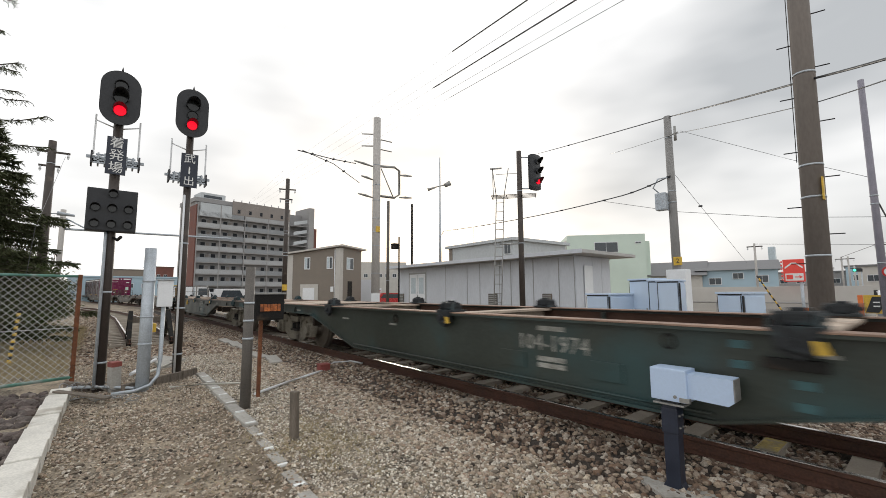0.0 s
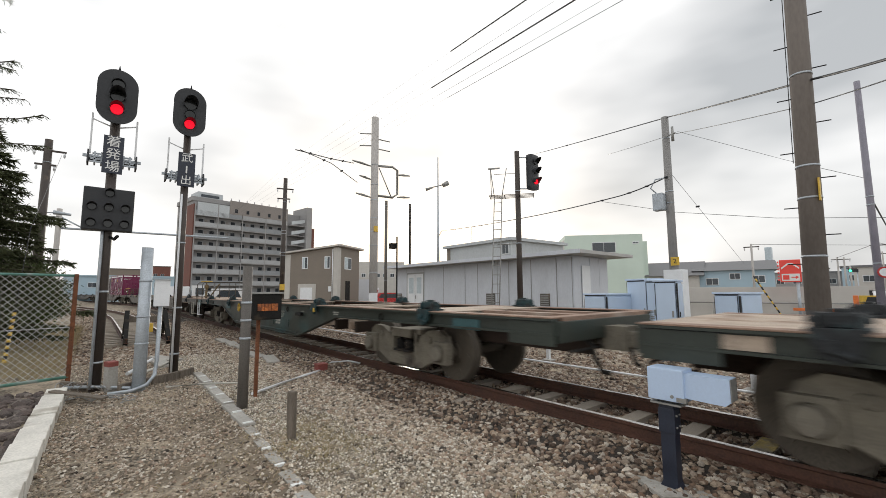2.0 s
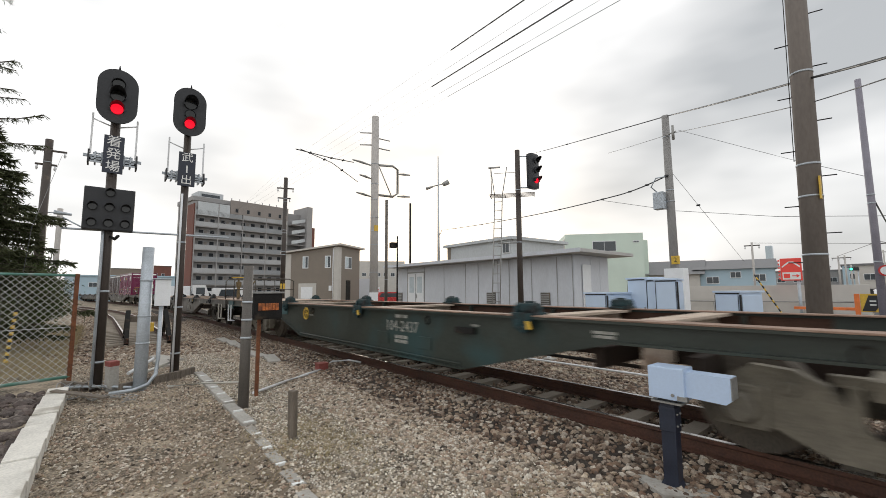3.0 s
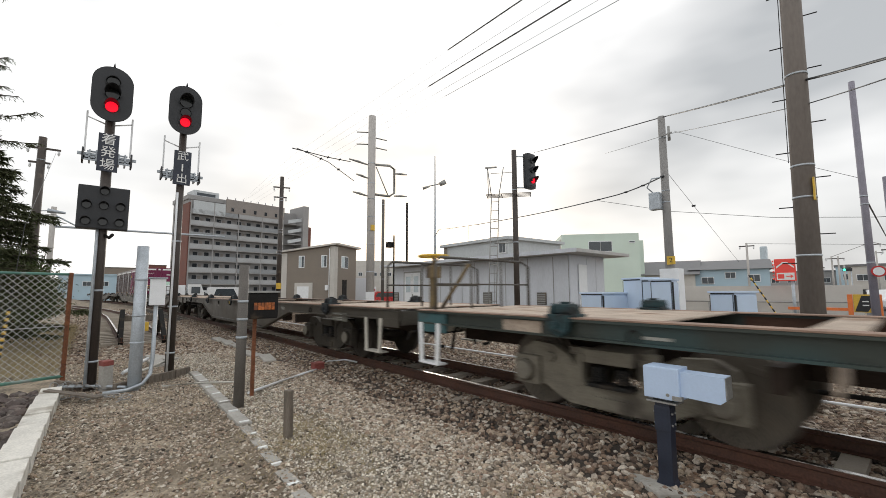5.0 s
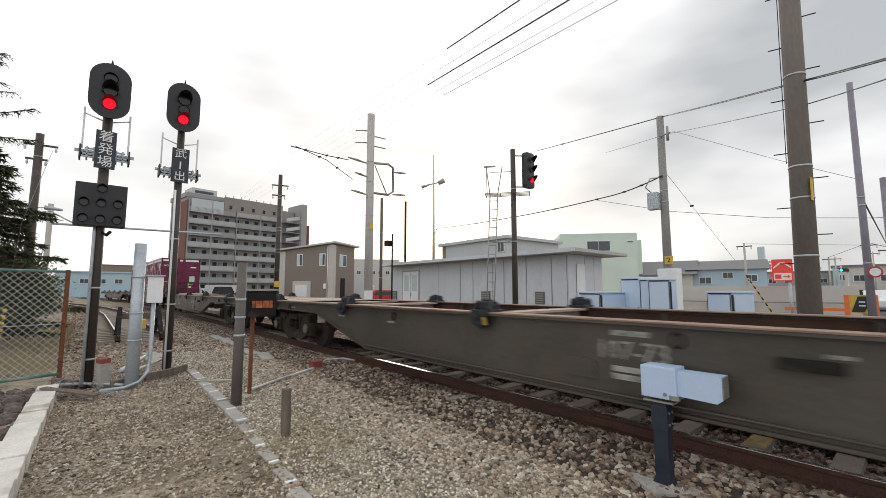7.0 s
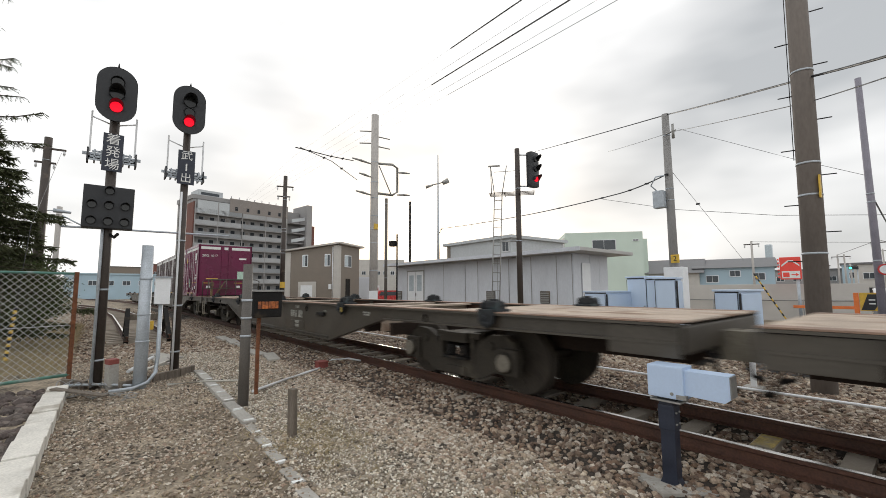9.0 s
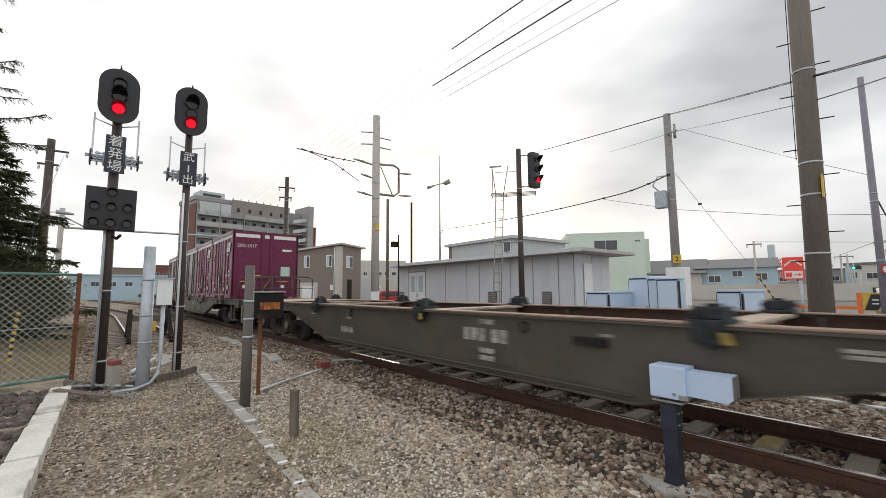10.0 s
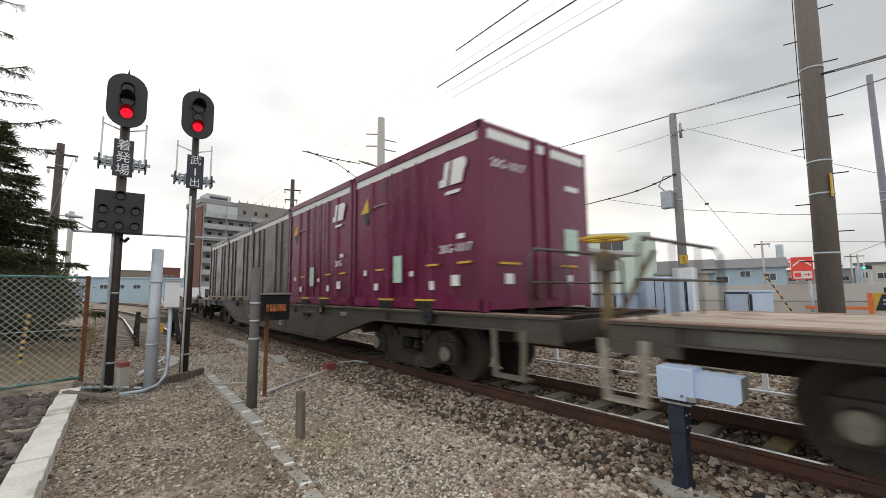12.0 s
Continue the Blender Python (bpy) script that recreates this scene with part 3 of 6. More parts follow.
        for q in (-1, 1):
            part("brake_hose", pipe(B(), [(end - s * 0.15, q * 0.45, 0.84), (end, q * 0.45, 0.74), (end + s * 0.04, q * 0.45, 0.58), (end + s * 0.1, q * 0.42, 0.44), (end + s * 0.18, q * 0.36, 0.42)], 0.028), M_DARK, w, "black rubber brake hose")
        for q in (-1, 1):
            part("release_lever", pipe(B(), [(end - s * 0.05, q * 0.2, 0.86), (end + s * 0.03, q * 0.3, 0.70), (end + s * 0.03, q * 0.95, 0.70), (end + s * 0.03, q * 1.02, 0.58)], 0.016, 6), M_DARK, w)
            s0, s1 = (9.12, 9.6) if s > 0 else (-9.3 - late, -9.7 - late)
            if s in steps_at:
                bm = B()
                for x, lean in ((s0, 0.03), (s1, -0.03)):
                    prism(bm, [(x - 0.038, 0.90), (x + 0.038, 0.90), (x + 0.038 + s * lean, 0.35), (x - 0.038 + s * lean, 0.35)], 1, q * 1.2 - 0.012, q * 1.2 + 0.012)
                box(bm, min(s0, s1) - 0.01, max(s0, s1) + 0.01, min(q * 1.06, q * 1.22), max(q * 1.06, q * 1.22), 0.325, 0.352, 0.006)
                part("step", bm, step_paint or M_WHITE, w, "painted shunter's step")
    for i, x in enumerate(locks):
        for q in (-1, 1):
            lock = part("container_lock", CLAMP_TEAL if open_head and end_paint is M_TEAL else CLAMP, None, w, at=pose(x, q * 1.10, DECK + 0.03, 0, 0, 0 if q < 0 else 180))
            if q < 0 and i in (2, 3):
                part("lever_tab", prism(B(), [(0.10, -0.06), (0.15, -0.06), (0.18, -0.14), (0.12, -0.155)], 1, -0.195, -0.18), M_TAB if paint is M_GREY else M_YELLOW, lock, "yellow painted lever tab")
    for x in bogies:
        (frames, frame_mesh), cap_mesh = TRUCKS[M_BOGIE if paint is M_GREEN else M_BOGIE_DARK]
        b = part("bogie", frame_mesh, None, w, "dusty two-axle bogie", at=pose(x, 0, 0))
        for side in frames:
            part("side_frame", side, None, b)
        for dx in (-1.0, 1.0):
            wheelsets.append((part("wheelset", WHEELSET if paint is M_GREEN else WHEELSET_DARK, None, b, at=pose(dx, 0, 0.43)), dx))
            for q in (-1, 1):
                part("axle_box", cap_mesh, None, b, at=pose(dx, q * 0.86, 0.43, 0, 0, 0 if q < 0 else 180))
                part("brake_shoe", prism(B(), [(dx * 0.52, 0.30), (dx * 0.58, 0.28), (dx * 0.545, 0.44), (dx * 0.58, 0.58), (dx * 0.50, 0.56)], 1, q * 0.57 - 0.05, q * 0.57 + 0.05), M_DARK, b)
        for dx in (-1.0, 1.0):
            for q in (-1, 1):
                part("axle_cap", rod(B(), (dx, q * 0.985, 0.43), (dx, q * 1.0, 0.43), 0.115, 0.10, 16), M_CAP, b, "pale dusty axle cap")
        for q in (-1, 1):
            part("coil_spring", SPRING, None, b, at=pose(0, q * 0.83, 0.41))
    # brake gear between the bogies
    bm = box(B(), -2.6, -1.2, -0.9, -0.4, 0.40, 0.62, 0.03)
    rod(bm, (0.6, -0.75, 0.5), (1.9, -0.75, 0.5), 0.16, None, 16)
    pipe(bm, [(-5.5, -0.5, 0.55), (5.5, -0.5, 0.55)], 0.02)
    part("brake_gear", bm, M_DARK, w)
    # hand brake column with a wheel, at the tail
    if brake:
        cx, cy = -9.82 - late, -0.86
        bm = box(B(), cx - 0.05, cx + 0.05, cy - 0.045, cy + 0.045, DECK - 0.1, DECK + 0.70, 0.012)
        box(bm, cx - 0.09, cx + 0.09, cy - 0.08, cy + 0.08, DECK + 0.50, DECK + 0.68, 0.02)
        rod(bm, (cx, cy, DECK + 0.70), (cx, cy, DECK + 0.84), 0.025)
        rod(bm, (cx + 0.05, cy + 0.1, DECK), (cx + 0.28, cy + 0.5, DECK + 0.72), 0.03, None, 8)
        col = part("hand_brake_column", bm, M_COLUMN, w, "worn yellow-brown hand brake column")
        ring = [(cx + 0.23 * math.cos(a), cy + 0.23 * math.sin(a), DECK + 0.84) for a in [i * math.pi / 10 for i in range(21)]]
        bm = pipe(B(), ring, 0.02, 6)
        for k in range(4):
            a = k * math.pi / 2
            rod(bm, (cx, cy, DECK + 0.84), (cx + 0.23 * math.cos(a), cy + 0.23 * math.sin(a), DECK + 0.84), 0.012, None, 6)
        part("hand_wheel", bm, M_YELLOW, col, "yellow hand brake wheel")
    if number:
        for dx in (-0.52, 0.62):
            part("card_holder", box(B(), mark + dx - 0.17, mark + dx + 0.17, -1.165, -1.148, 0.50, 0.68, 0.006), paint, w)
        words("lettering", number, 0.24, M_MARK, w, pose(mark, -1.153, 0.79, 90))
        for i, (x, z, a, c) in enumerate(((mark, 0.955, 0.34, 0.05), (mark, 0.63, 0.34, 0.05), (mark, 0.56, 0.34, 0.05))):
            part("notice_bar", box(B(), x - a / 2, x + a / 2, -1.157, -1.151, z - c / 2, z + c / 2), M_MARK, w)
    else:
        for x in (-0.36, -0.22, -0.08, 0.14, 0.28):
            part("number_bar", box(B(), mark + x - 0.052, mark + x + 0.052, -1.157, -1.151, 0.71, 0.87), M_MARK, w, "worn unreadable number stencil")
        for x in (-0.26, 0.32):
            part("card_holder", box(B(), mark + x - 0.15, mark + x + 0.13, -1.165, -1.148, 0.46, 0.63, 0.006), paint, w)
        for z in (0.60, 0.51, 0.955):
            part("notice_bar", box(B(), mark - 0.12, mark + 0.12, -1.157, -1.151, z - 0.03, z + 0.03), M_MARK, w)
        for k in range(4):
            part("letter_bar", box(B(), -2.52 + 0.13 * k, -2.43 + 0.13 * k, -1.157, -1.151, 0.55, 0.66), M_MARK, w)
    # levers, a pipe along the sill and lashing rings
    bm = pipe(B(), [(back, -1.19, 0.40), (fore, -1.19, 0.40)], 0.012, 6)
    part("air_pipe", bm, paint, w)
    for x in (-6.6, -2.1, 2.1, 6.6):
        ring = [(x + 0.05 * math.cos(a), -1.165, 0.93 + 0.06 * math.sin(a)) for a in [i * math.pi / 6 for i in range(13)]]
        part("lashing_ring", pipe(B(), ring, 0.01, 5), M_DARK, w)
    part("valve_box", box(B(), 2.75, 3.1, -1.21, -1.15, 0.80, 0.88, 0.01), M_DARK, w)
    for x, z, a in ((-3.9, 0.85, 0.12), (-2.2, 0.83, 0.1), (3.08, 0.91, 0.07), (4.85, 0.945, 0.12), (4.85, 0.905, 0.1), (-6.4, 0.93, 0.12)):
        part("notice_bar", box(B(), x - a, x + a, -1.157, -1.151, z - 0.014, z + 0.014), M_MARK, w)
    return w


def container(paint, label):
    """A twelve-foot freight container on its wagon: x along the train, the near side at -y."""
    L, W, H = 3.62, 1.225, 2.54
    c = thing("freight_container", pose(0, 0, 0), label, "container", "containers on the train")
    bm = B()
    box(bm, -L / 2, L / 2, -W + 0.03, W - 0.03, 0.12, H - 0.02)
    part("body", bm, paint, c)
    for s in (-1, 1):
        bm = box(B(), -L / 2 + 0.02, L / 2 - 0.02, s * (W - 0.015) - 0.015, s * (W - 0.015) + 0.015, H - 0.12, H, 0.004)
        part("top_rail", bm, paint, c)
        part("bottom_rail", box(B(), -L / 2 + 0.02, L / 2 - 0.02, s * (W - 0.02) - 0.02, s * (W - 0.02) + 0.02, 0.02, 0.16, 0.006), paint, c)
        for i, x in enumerate((-1.1, -0.62, 0.62, 1.1)):
            part("side_rib", prism(B(), [(x - 0.07, s * (W - 0.031)), (x + 0.07, s * (W - 0.031)), (x + 0.04, s * W), (x - 0.04, s * W)], 2, 0.17, H - 0.255), paint, c)
        part("white_band", box(B(), -L / 2 + 0.1, L / 2 - 0.1, s * (W - 0.028) - 0.004, s * (W - 0.028) + 0.004, H - 0.25, H - 0.125), M_TEXT, c, "white painted band")
        for q in (-1, 1):
            part("corner_post", box(B(), q * (L / 2 - 0.045) - 0.045, q * (L / 2 - 0.045) + 0.045, s * (W - 0.04) - 0.04, s * (W - 0.04) + 0.04, 0.0, H, 0.012), paint, c)
            part("fork_pocket", box(B(), q * 0.55 - 0.2, q * 0.55 + 0.2, s * (W + 0.003) - 0.012, s * (W + 0.003) + 0.012, 0.0, 0.13), M_DARK, c, "fork pocket with a yellow rim")
            part("pocket_rim", box(B(), q * 0.55 - 0.24, q * 0.55 + 0.24, s * (W + 0.004) - 0.014, s * (W + 0.004) + 0.014, 0.131, 0.16), M_YELLOW, c)
    for s in (-1, 1):
        for y in (-0.16, 0.16):
            part("end_rib", box(B(), s * L / 2 - 0.03, s * L / 2 + 0.035, y - 0.045, y + 0.045, 0.15, H - 0.03, 0.01), paint, c)
        for y0, y1 in ((-1.12, -0.26), (0.26, 1.12), (-0.09, 0.09)):
            part("white_band", box(B(), s * L / 2 - 0.004, s * L / 2 + 0.006, y0, y1, H - 0.24, H - 0.11), M_TEXT, c, "white painted band")
        part("end_sill", box(B(), s * L / 2 - 0.03, s * L / 2 + 0.012, -1.13, 1.13, 0.03, 0.15), paint, c)
    return c
wheelsets = []
M_PLATE = mat("grimy_plate_paint", (0.12, 0.118, 0.10), 0.6, vary=0.3, scale=6, bump=0.05)
M_STEPDARK = mat("dirty_olive_paint", (0.13, 0.12, 0.092), 0.75, vary=0.3, scale=6, bump=0.1)
M_COLUMN = mat("worn_yellow_brown_paint", (0.16, 0.115, 0.055), 0.75, vary=0.5, scale=7, bump=0.2, stain=(0.07, 0.055, 0.045), stain_at=0.55)
M_STEPPALE = mat("grimy_white_paint", (0.46, 0.44, 0.39), 0.7, vary=0.25, scale=6, bump=0.1)
M_STEPGREY = mat("dirty_pale_grey_paint", (0.30, 0.27, 0.22), 0.7, vary=0.25, scale=6, bump=0.1)
WAGONS = [wagon(M_GREEN, M_GREEN, "empty dark green container flat wagon, grimy, deep belly beam", "104-1974", belly=(-3.5, 2.4), tail=9.42, bogies=(-7.35, 6.4), locks=(-8.13, -4.55, -0.8, 2.95, 6.8)),
          wagon(M_GREEN, M_TEAL, "empty dark green container flat wagon with a faded teal end", "104-2437", mark=1.4, steps_at=(-1,), brake=True, belly=(-2.75, 2.83), bogies=(-7.0, 6.85), locks=(-7.34, -3.7, 0.08, 3.91, 7.86), open_head=True),
          wagon(M_GREY, M_GREY, "empty olive-grey container flat wagon with worn rusty deck", "107-73", mark=1.7, belly=(-2.93, 3.27), steps_at=(1,), step_paint=M_STEPPALE, locks=(-7.5, -3.76, -0.12, 3.66, 7.5)),
          wagon(M_GREY, M_GREY, "empty dull grey container flat wagon with a rusty deck", belly=(-3.12, 3.34), mark=1.5, steps_at=(-1,), brake=True, step_paint=M_STEPGREY, late=0.14, bogies=(-7.15, 6.95), locks=(-7.56, -3.67, 0.16, 3.98, 7.91)),
          wagon(M_GREY, M_GREY, "olive-grey container flat wagon loaded with five containers", belly=(-4.0, 4.0), steps_at=(1,), step_paint=M_STEPDARK, open_head=True),
          wagon(M_GREY, M_GREY, "empty olive-grey container flat wagon behind the loaded one", belly=(-4.2, 4.2))]


def yellow_wheel(w, x):
    ring = [(x + 0.13 * math.cos(a), -1.2, 0.86 + 0.13 * math.sin(a)) for a in [i * math.pi / 9 for i in range(19)]]
    bm = pipe(B(), ring, 0.014, 6)
    for k in range(4):
        a = k * math.pi / 2
        rod(bm, (x, -1.2, 0.86), (x + 0.13 * math.cos(a), -1.2, 0.86 + 0.13 * math.sin(a)), 0.01, None, 6)
    rod(bm, (x, -1.2, 0.86), (x, -1.14, 0.86), 0.02, None, 8)
    part("side_brake_wheel", bm, M_YELLOW, w, "yellow side brake hand wheel")


yellow_wheel(WAGONS[1], -2.4)
for x, z in ((2.6, 0.95), (2.6, 0.80), (2.97, 0.70), (2.97, 0.55)):
    part("notice_plate", box(B(), x - 0.06, x + 0.06, -1.157, -1.151, z - 0.03, z + 0.03), M_TEAL, WAGONS[0], "small teal notice plate")
part("notice_plate", box(B(), 8.45, 8.95, -1.165, -1.152, 0.86, 1.0, 0.004), M_TEAL, WAGONS[1], "faded teal repaint patch")
part("notice_plate", box(B(), -4.3, -3.72, -1.165, -1.152, 0.78, 0.96, 0.004), M_TEAL, WAGONS[1], "faded teal repaint patch")
part("notice_plate", box(B(), -8.15, -7.6, -1.165, -1.152, 0.885, 1.02, 0.004), M_DECK, WAGONS[1], "weathered tan repaint patch")
part("notice_plate", box(B(), -8.95, -8.45, -1.165, -1.152, 0.90, 1.02, 0.004), M_PLATE, WAGONS[3], "grimy pale notice plate")
part("notice_plate", box(B(), -9.1, -8.5, -1.165, -1.152, 0.905, 1.02, 0.004), M_DECK, WAGONS[0], "weathered tan repaint patch")
plate = part("notice_plate", box(B(), 7.68, 8.32, -1.162, -1.152, 0.77, 0.93, 0.004), M_PLATE, WAGONS[2], "grimy pale notice plate")
for k in range(4):
    part("text_bar", box(B(), 7.72, 8.12 + 0.04 * (k % 3), -1.166, -1.163, 0.795 + 0.034 * k, 0.809 + 0.034 * k), M_MARK, plate)


def end_rails(w, s):
    """Hand rails round the end platform of a wagon."""
    x = 9.62 if s > 0 else -9.5
    bm = pipe(B(), [(x, -1.08, DECK), (x, -1.08, DECK + 0.72), (x, -1.0, DECK + 0.8), (x, 0.9, DECK + 0.8), (x, 1.08, DECK + 0.72), (x, 1.08, DECK)], 0.022)
    rod(bm, (x, -1.08, DECK + 0.4), (x, 1.08, DECK + 0.4), 0.014, None, 8)
    for y in (-0.35, 0.35):
        rod(bm, (x, y, DECK), (x, y, DECK + 0.8), 0.018, None, 8)
    part("end_railing", bm, M_GREY, w)


for w, s in ((WAGONS[1], -1), (WAGONS[2], 1), (WAGONS[3], -1), (WAGONS[4], 1)):
    end_rails(w, s)


def dress(c, number, paint):
    """Painted marks on a container's near side and front end."""
    L, W = 1.81, 1.225
    y = -W - 0.004

    def small(pts):
        return [(1.2 + 0.8 * (a - 1.2), 1.95 + 0.8 * (b - 1.95)) for a, b in pts]

    lg = part("logo_mark", prism(B(), small([(0.86, 1.72), (1.06, 1.72), (1.16, 2.16), (1.03, 2.16), (0.97, 1.86), (0.86, 1.86)]), 1, y, y + 0.012), M_TEXT, c, "white painted logo shape")
    part("logo_stroke", prism(B(), small([(1.15, 1.72), (1.46, 1.72), (1.52, 1.92), (1.58, 2.0), (1.58, 2.10), (1.50, 2.16), (1.24, 2.16)]), 1, y, y + 0.012), M_TEXT, lg)
    part("logo_underline", prism(B(), small([(1.02, 1.56), (1.40, 1.56), (1.42, 1.62), (1.04, 1.62)]), 1, y, y + 0.012), M_TEXT, lg)
    words("lettering", number, 0.17, M_TEXT, c, pose(1.25, y + 0.006, 0.86, 90))
    for x, z, a, h in ((1.38, 1.02, 0.14, 0.07), (1.25, 0.42, 0.16, 0.15), (0.72, 0.36, 0.1, 0.13), (-0.9, 0.36, 0.12, 0.12), (-1.3, 0.62, 0.09, 0.1), (0.2, 0.55, 0.09, 0.08)):
        part("sticker", box(B(), x - a / 2, x + a / 2, y, y + 0.01, z - h / 2, z + h / 2), M_TEXT, c, "white paper label")
    part("sticker", box(B(), -0.32, -0.08, y, y + 0.01, 0.42, 0.86), M_STICKER, c, "pale green printed notice")
    for x in (-0.75, 0.75, 1.45):
        part("latch", box(B(), x - 0.13, x + 0.13, y - 0.02, y + 0.01, 0.64, 0.67, 0.006), M_YELLOW, c, "yellow latch bar")
    part("yellow_mark", prism(B(), [(-1.48, 1.74), (-1.18, 1.74), (-1.22, 2.02)], 1, y, y + 0.012), M_YELLOW, c)
    part("dark_mark", prism(B(), [(-1.40, 1.735), (-1.18, 1.735), (-1.02, 1.80), (-1.24, 1.50)], 1, y, y + 0.012), M_BLACK, c)
    part("mark_line", box(B(), -1.0, -0.55, y, y + 0.01, 1.80, 1.825), M_MARK, c)
    for x in (-0.35, 0.0, 0.35):
        part("locking_bar", rod(B(), (x, -W - 0.016, 0.2), (x, -W - 0.016, 2.3), 0.014, None, 8), paint, c)
    e = L + 0.004
    words("lettering", number, 0.17, M_TEXT, c, pose(e, -0.72, 1.98, 90, 0, 90))
    part("sticker", box(B(), e - 0.004, e + 0.004, 0.6, 0.95, 1.83, 1.91), M_TEXT, c, "white lettering bar")
    part("sticker", box(B(), e - 0.004, e + 0.004, 0.55, 0.9, 0.80, 1.22), M_STICKER, c, "pale green printed notice")
    for yy in (-0.75, 0.62):
        part("latch", box(B(), e - 0.004, e + 0.03, yy - 0.2, yy + 0.2, 0.62, 0.65, 0.006), M_YELLOW, c, "yellow latch bar")
        part("sticker", box(B(), e - 0.004, e + 0.004, yy - 0.08, yy + 0.08, 0.36, 0.5), M_TEXT, c, "white paper label")


M_STICKER = mat("pale_green_print", (0.45, 0.62, 0.52), 0.5, vary=0.25, scale=12, bump=0.0)
purple = container(M_PURPLE, "purple steel freight container with a white band along its top")
dress(purple, "20G-1017", M_PURPLE)
second = container(M_PURPLE, "purple steel freight container with yellow and white marks")
dress(second, "20G-", M_PURPLE)
brown = container(M_CONTAINER_BROWN, "dull brown freight container with glossy sides")
LOAD = [(purple, 7.19), (second, 3.50), (brown, -0.16), (copy_thing(brown, pose(0, 0, 0)), -3.82), (copy_thing(brown, pose(0, 0, 0)), -7.48)]


# ---- posts and masts ----
def mast(name, base, height, r0, r1, material, label, category="pole", group="", bands=(), rungs=(), seg=24, lean=()):
    """An upright tapered pole with metal bands and foot rungs; its parts hang on it."""
    p = thing(name, pose(*base, *lean), label, category, group)
    part("shaft", rod(B(), (0, 0, -0.3), (0, 0, height), r0, r1, seg), material, p)
    for z in bands:
        r = r0 + (r1 - r0) * z / height
        part("band", rod(B(), (0, 0, z), (0, 0, z + 0.03), r + 0.006, None, seg), M_GALV, p, "galvanised strap")
    for i, z in enumerate(rungs):
        r = r0 + (r1 - r0) * z / height
        a = 0.25 if i % 2 else 0.25 + math.pi
        part("rung", rod(B(), (r * 0.8 * math.cos(a), r * 0.8 * math.sin(a), z), ((r + 0.17) * math.cos(a), (r + 0.17) * math.sin(a), z), 0.009, None, 6), M_DARK, p)
    return p


def crossarm(p, z, a, b, turn, insulators=3):
    """A crossarm with pin insulators on a mast, from -a to b, turned about the mast."""
    m = pose(0, 0, 0, 0, 0, turn)
    arm = part("crossarm", box(B(), -a, b, -0.04, 0.04, z - 0.04, z + 0.04, 0.005), M_BROWNPOST, p, at=m)
    for i in range(insulators):
        x = -a + 0.06 + (a + b - 0.12) * i / max(1, insulators - 1)
        bm = rod(B(), (x, 0, z - 0.04), (x, 0, z - 0.2), 0.035, 0.05, 10)
        rod(bm, (x, 0, z - 0.2), (x, 0, z - 0.26), 0.05, 0.02, 10)
        part("insulator", bm, M_WHITE, arm, "white porcelain insulator")


G = -0.25
big = mast("concrete_pole", (-1.15, 8.36, G), 9.6, 0.158, 0.125, M_POLE, "tall brown-grey spun concrete utility pole with steel bands", bands=(2.1, 3.0, 3.5, 4.98), rungs=[2.0 + 0.44 * i for i in range(16)], lean=(0, 0.9, 0))
part("cable_duct", pipe(B(), [(-0.16, -0.03, 3.6), (-0.155, -0.04, 5.5), (-0.145, -0.04, 7.5)], 0.006), M_DARK, big)
part("warning_tag", box(B(), 0.12, 0.14, -0.14, -0.02, 2.95, 3.3), M_YELLOW, big, "yellow plastic warning strip")
cat = mast("concrete_pole", (-15.52, 9.12, G), 9.4, 0.185, 0.16, M_POLE_LIGHT, "pale concrete catenary pole carrying overhead wires", bands=(1.2, 2.4, 3.6, 4.2, 4.8, 5.6, 6.3, 7.2))
for z, s in ((8.65, -1), (8.1, -1), (8.4, 1), (7.95, 1)):
    part("bracket", rod(B(), (0.1 * s, 0.14 * s, z), (0.26 * s, 0.62 * s, z - 0.05), 0.03, 0.025, 8), M_STEEL, cat)
bm = pipe(B(), [(0, 0.1, 7.2), (0.3, 0.75, 7.2), (0.38, 0.95, 7.05), (0.38, 0.95, 5.95), (0.3, 0.75, 5.8), (0, 0.1, 5.85)], 0.055, 8)
part("wire_bracket", bm, M_STEEL, cat, "bowed steel bracket on the pole")
part("strut", rod(B(), (0.05, 0.2, 7.1), (0.25, 0.7, 5.85), 0.025, None, 8), M_STEEL, cat)
for y0, y1, z in ((-0.2, -1.1, 7.15), (-0.2, -0.75, 6.55), (-0.2, -0.9, 5.75), (1.2, 1.9, 7.0), (1.2, 1.9, 5.95)):
    bm = rod(B(), (0, y0, z - 0.02), (0, (y0 + y1) / 2, z + 0.03), 0.03, 0.055, 8)
    rod(bm, (0, (y0 + y1) / 2, z + 0.03), (0, y1, z + 0.06), 0.055, 0.03, 8)
    part("insulator", bm, M_STEEL, cat, "long grey strain insulator")
part("number_plate", box(B(), 0.1, 0.2, -0.1, 0.08, 4.2, 4.45), M_YELLOW, cat, "yellow pole plate")
part("notice", box(B(), 0.15, 0.195, -0.3, 0.1, 1.1, 1.55), M_WHITE, cat, "white notice board with red lines")
middle_pole = mast("concrete_pole", (-5.6, 15.0, G), 7.7, 0.155, 0.115, M_POLE_MID, "grey concrete utility pole with a yellow number plate", bands=(2.2, 4.6, 5.0, 6.9))
bm = box(B(), -0.42, -0.08, -0.4, -0.1, 4.35, 4.95, 0.03)
pipe(bm, [(-0.25, -0.3, 4.9), (-0.45, -0.4, 5.15), (-0.3, -0.35, 5.45), (0, -0.1, 5.5)], 0.025)
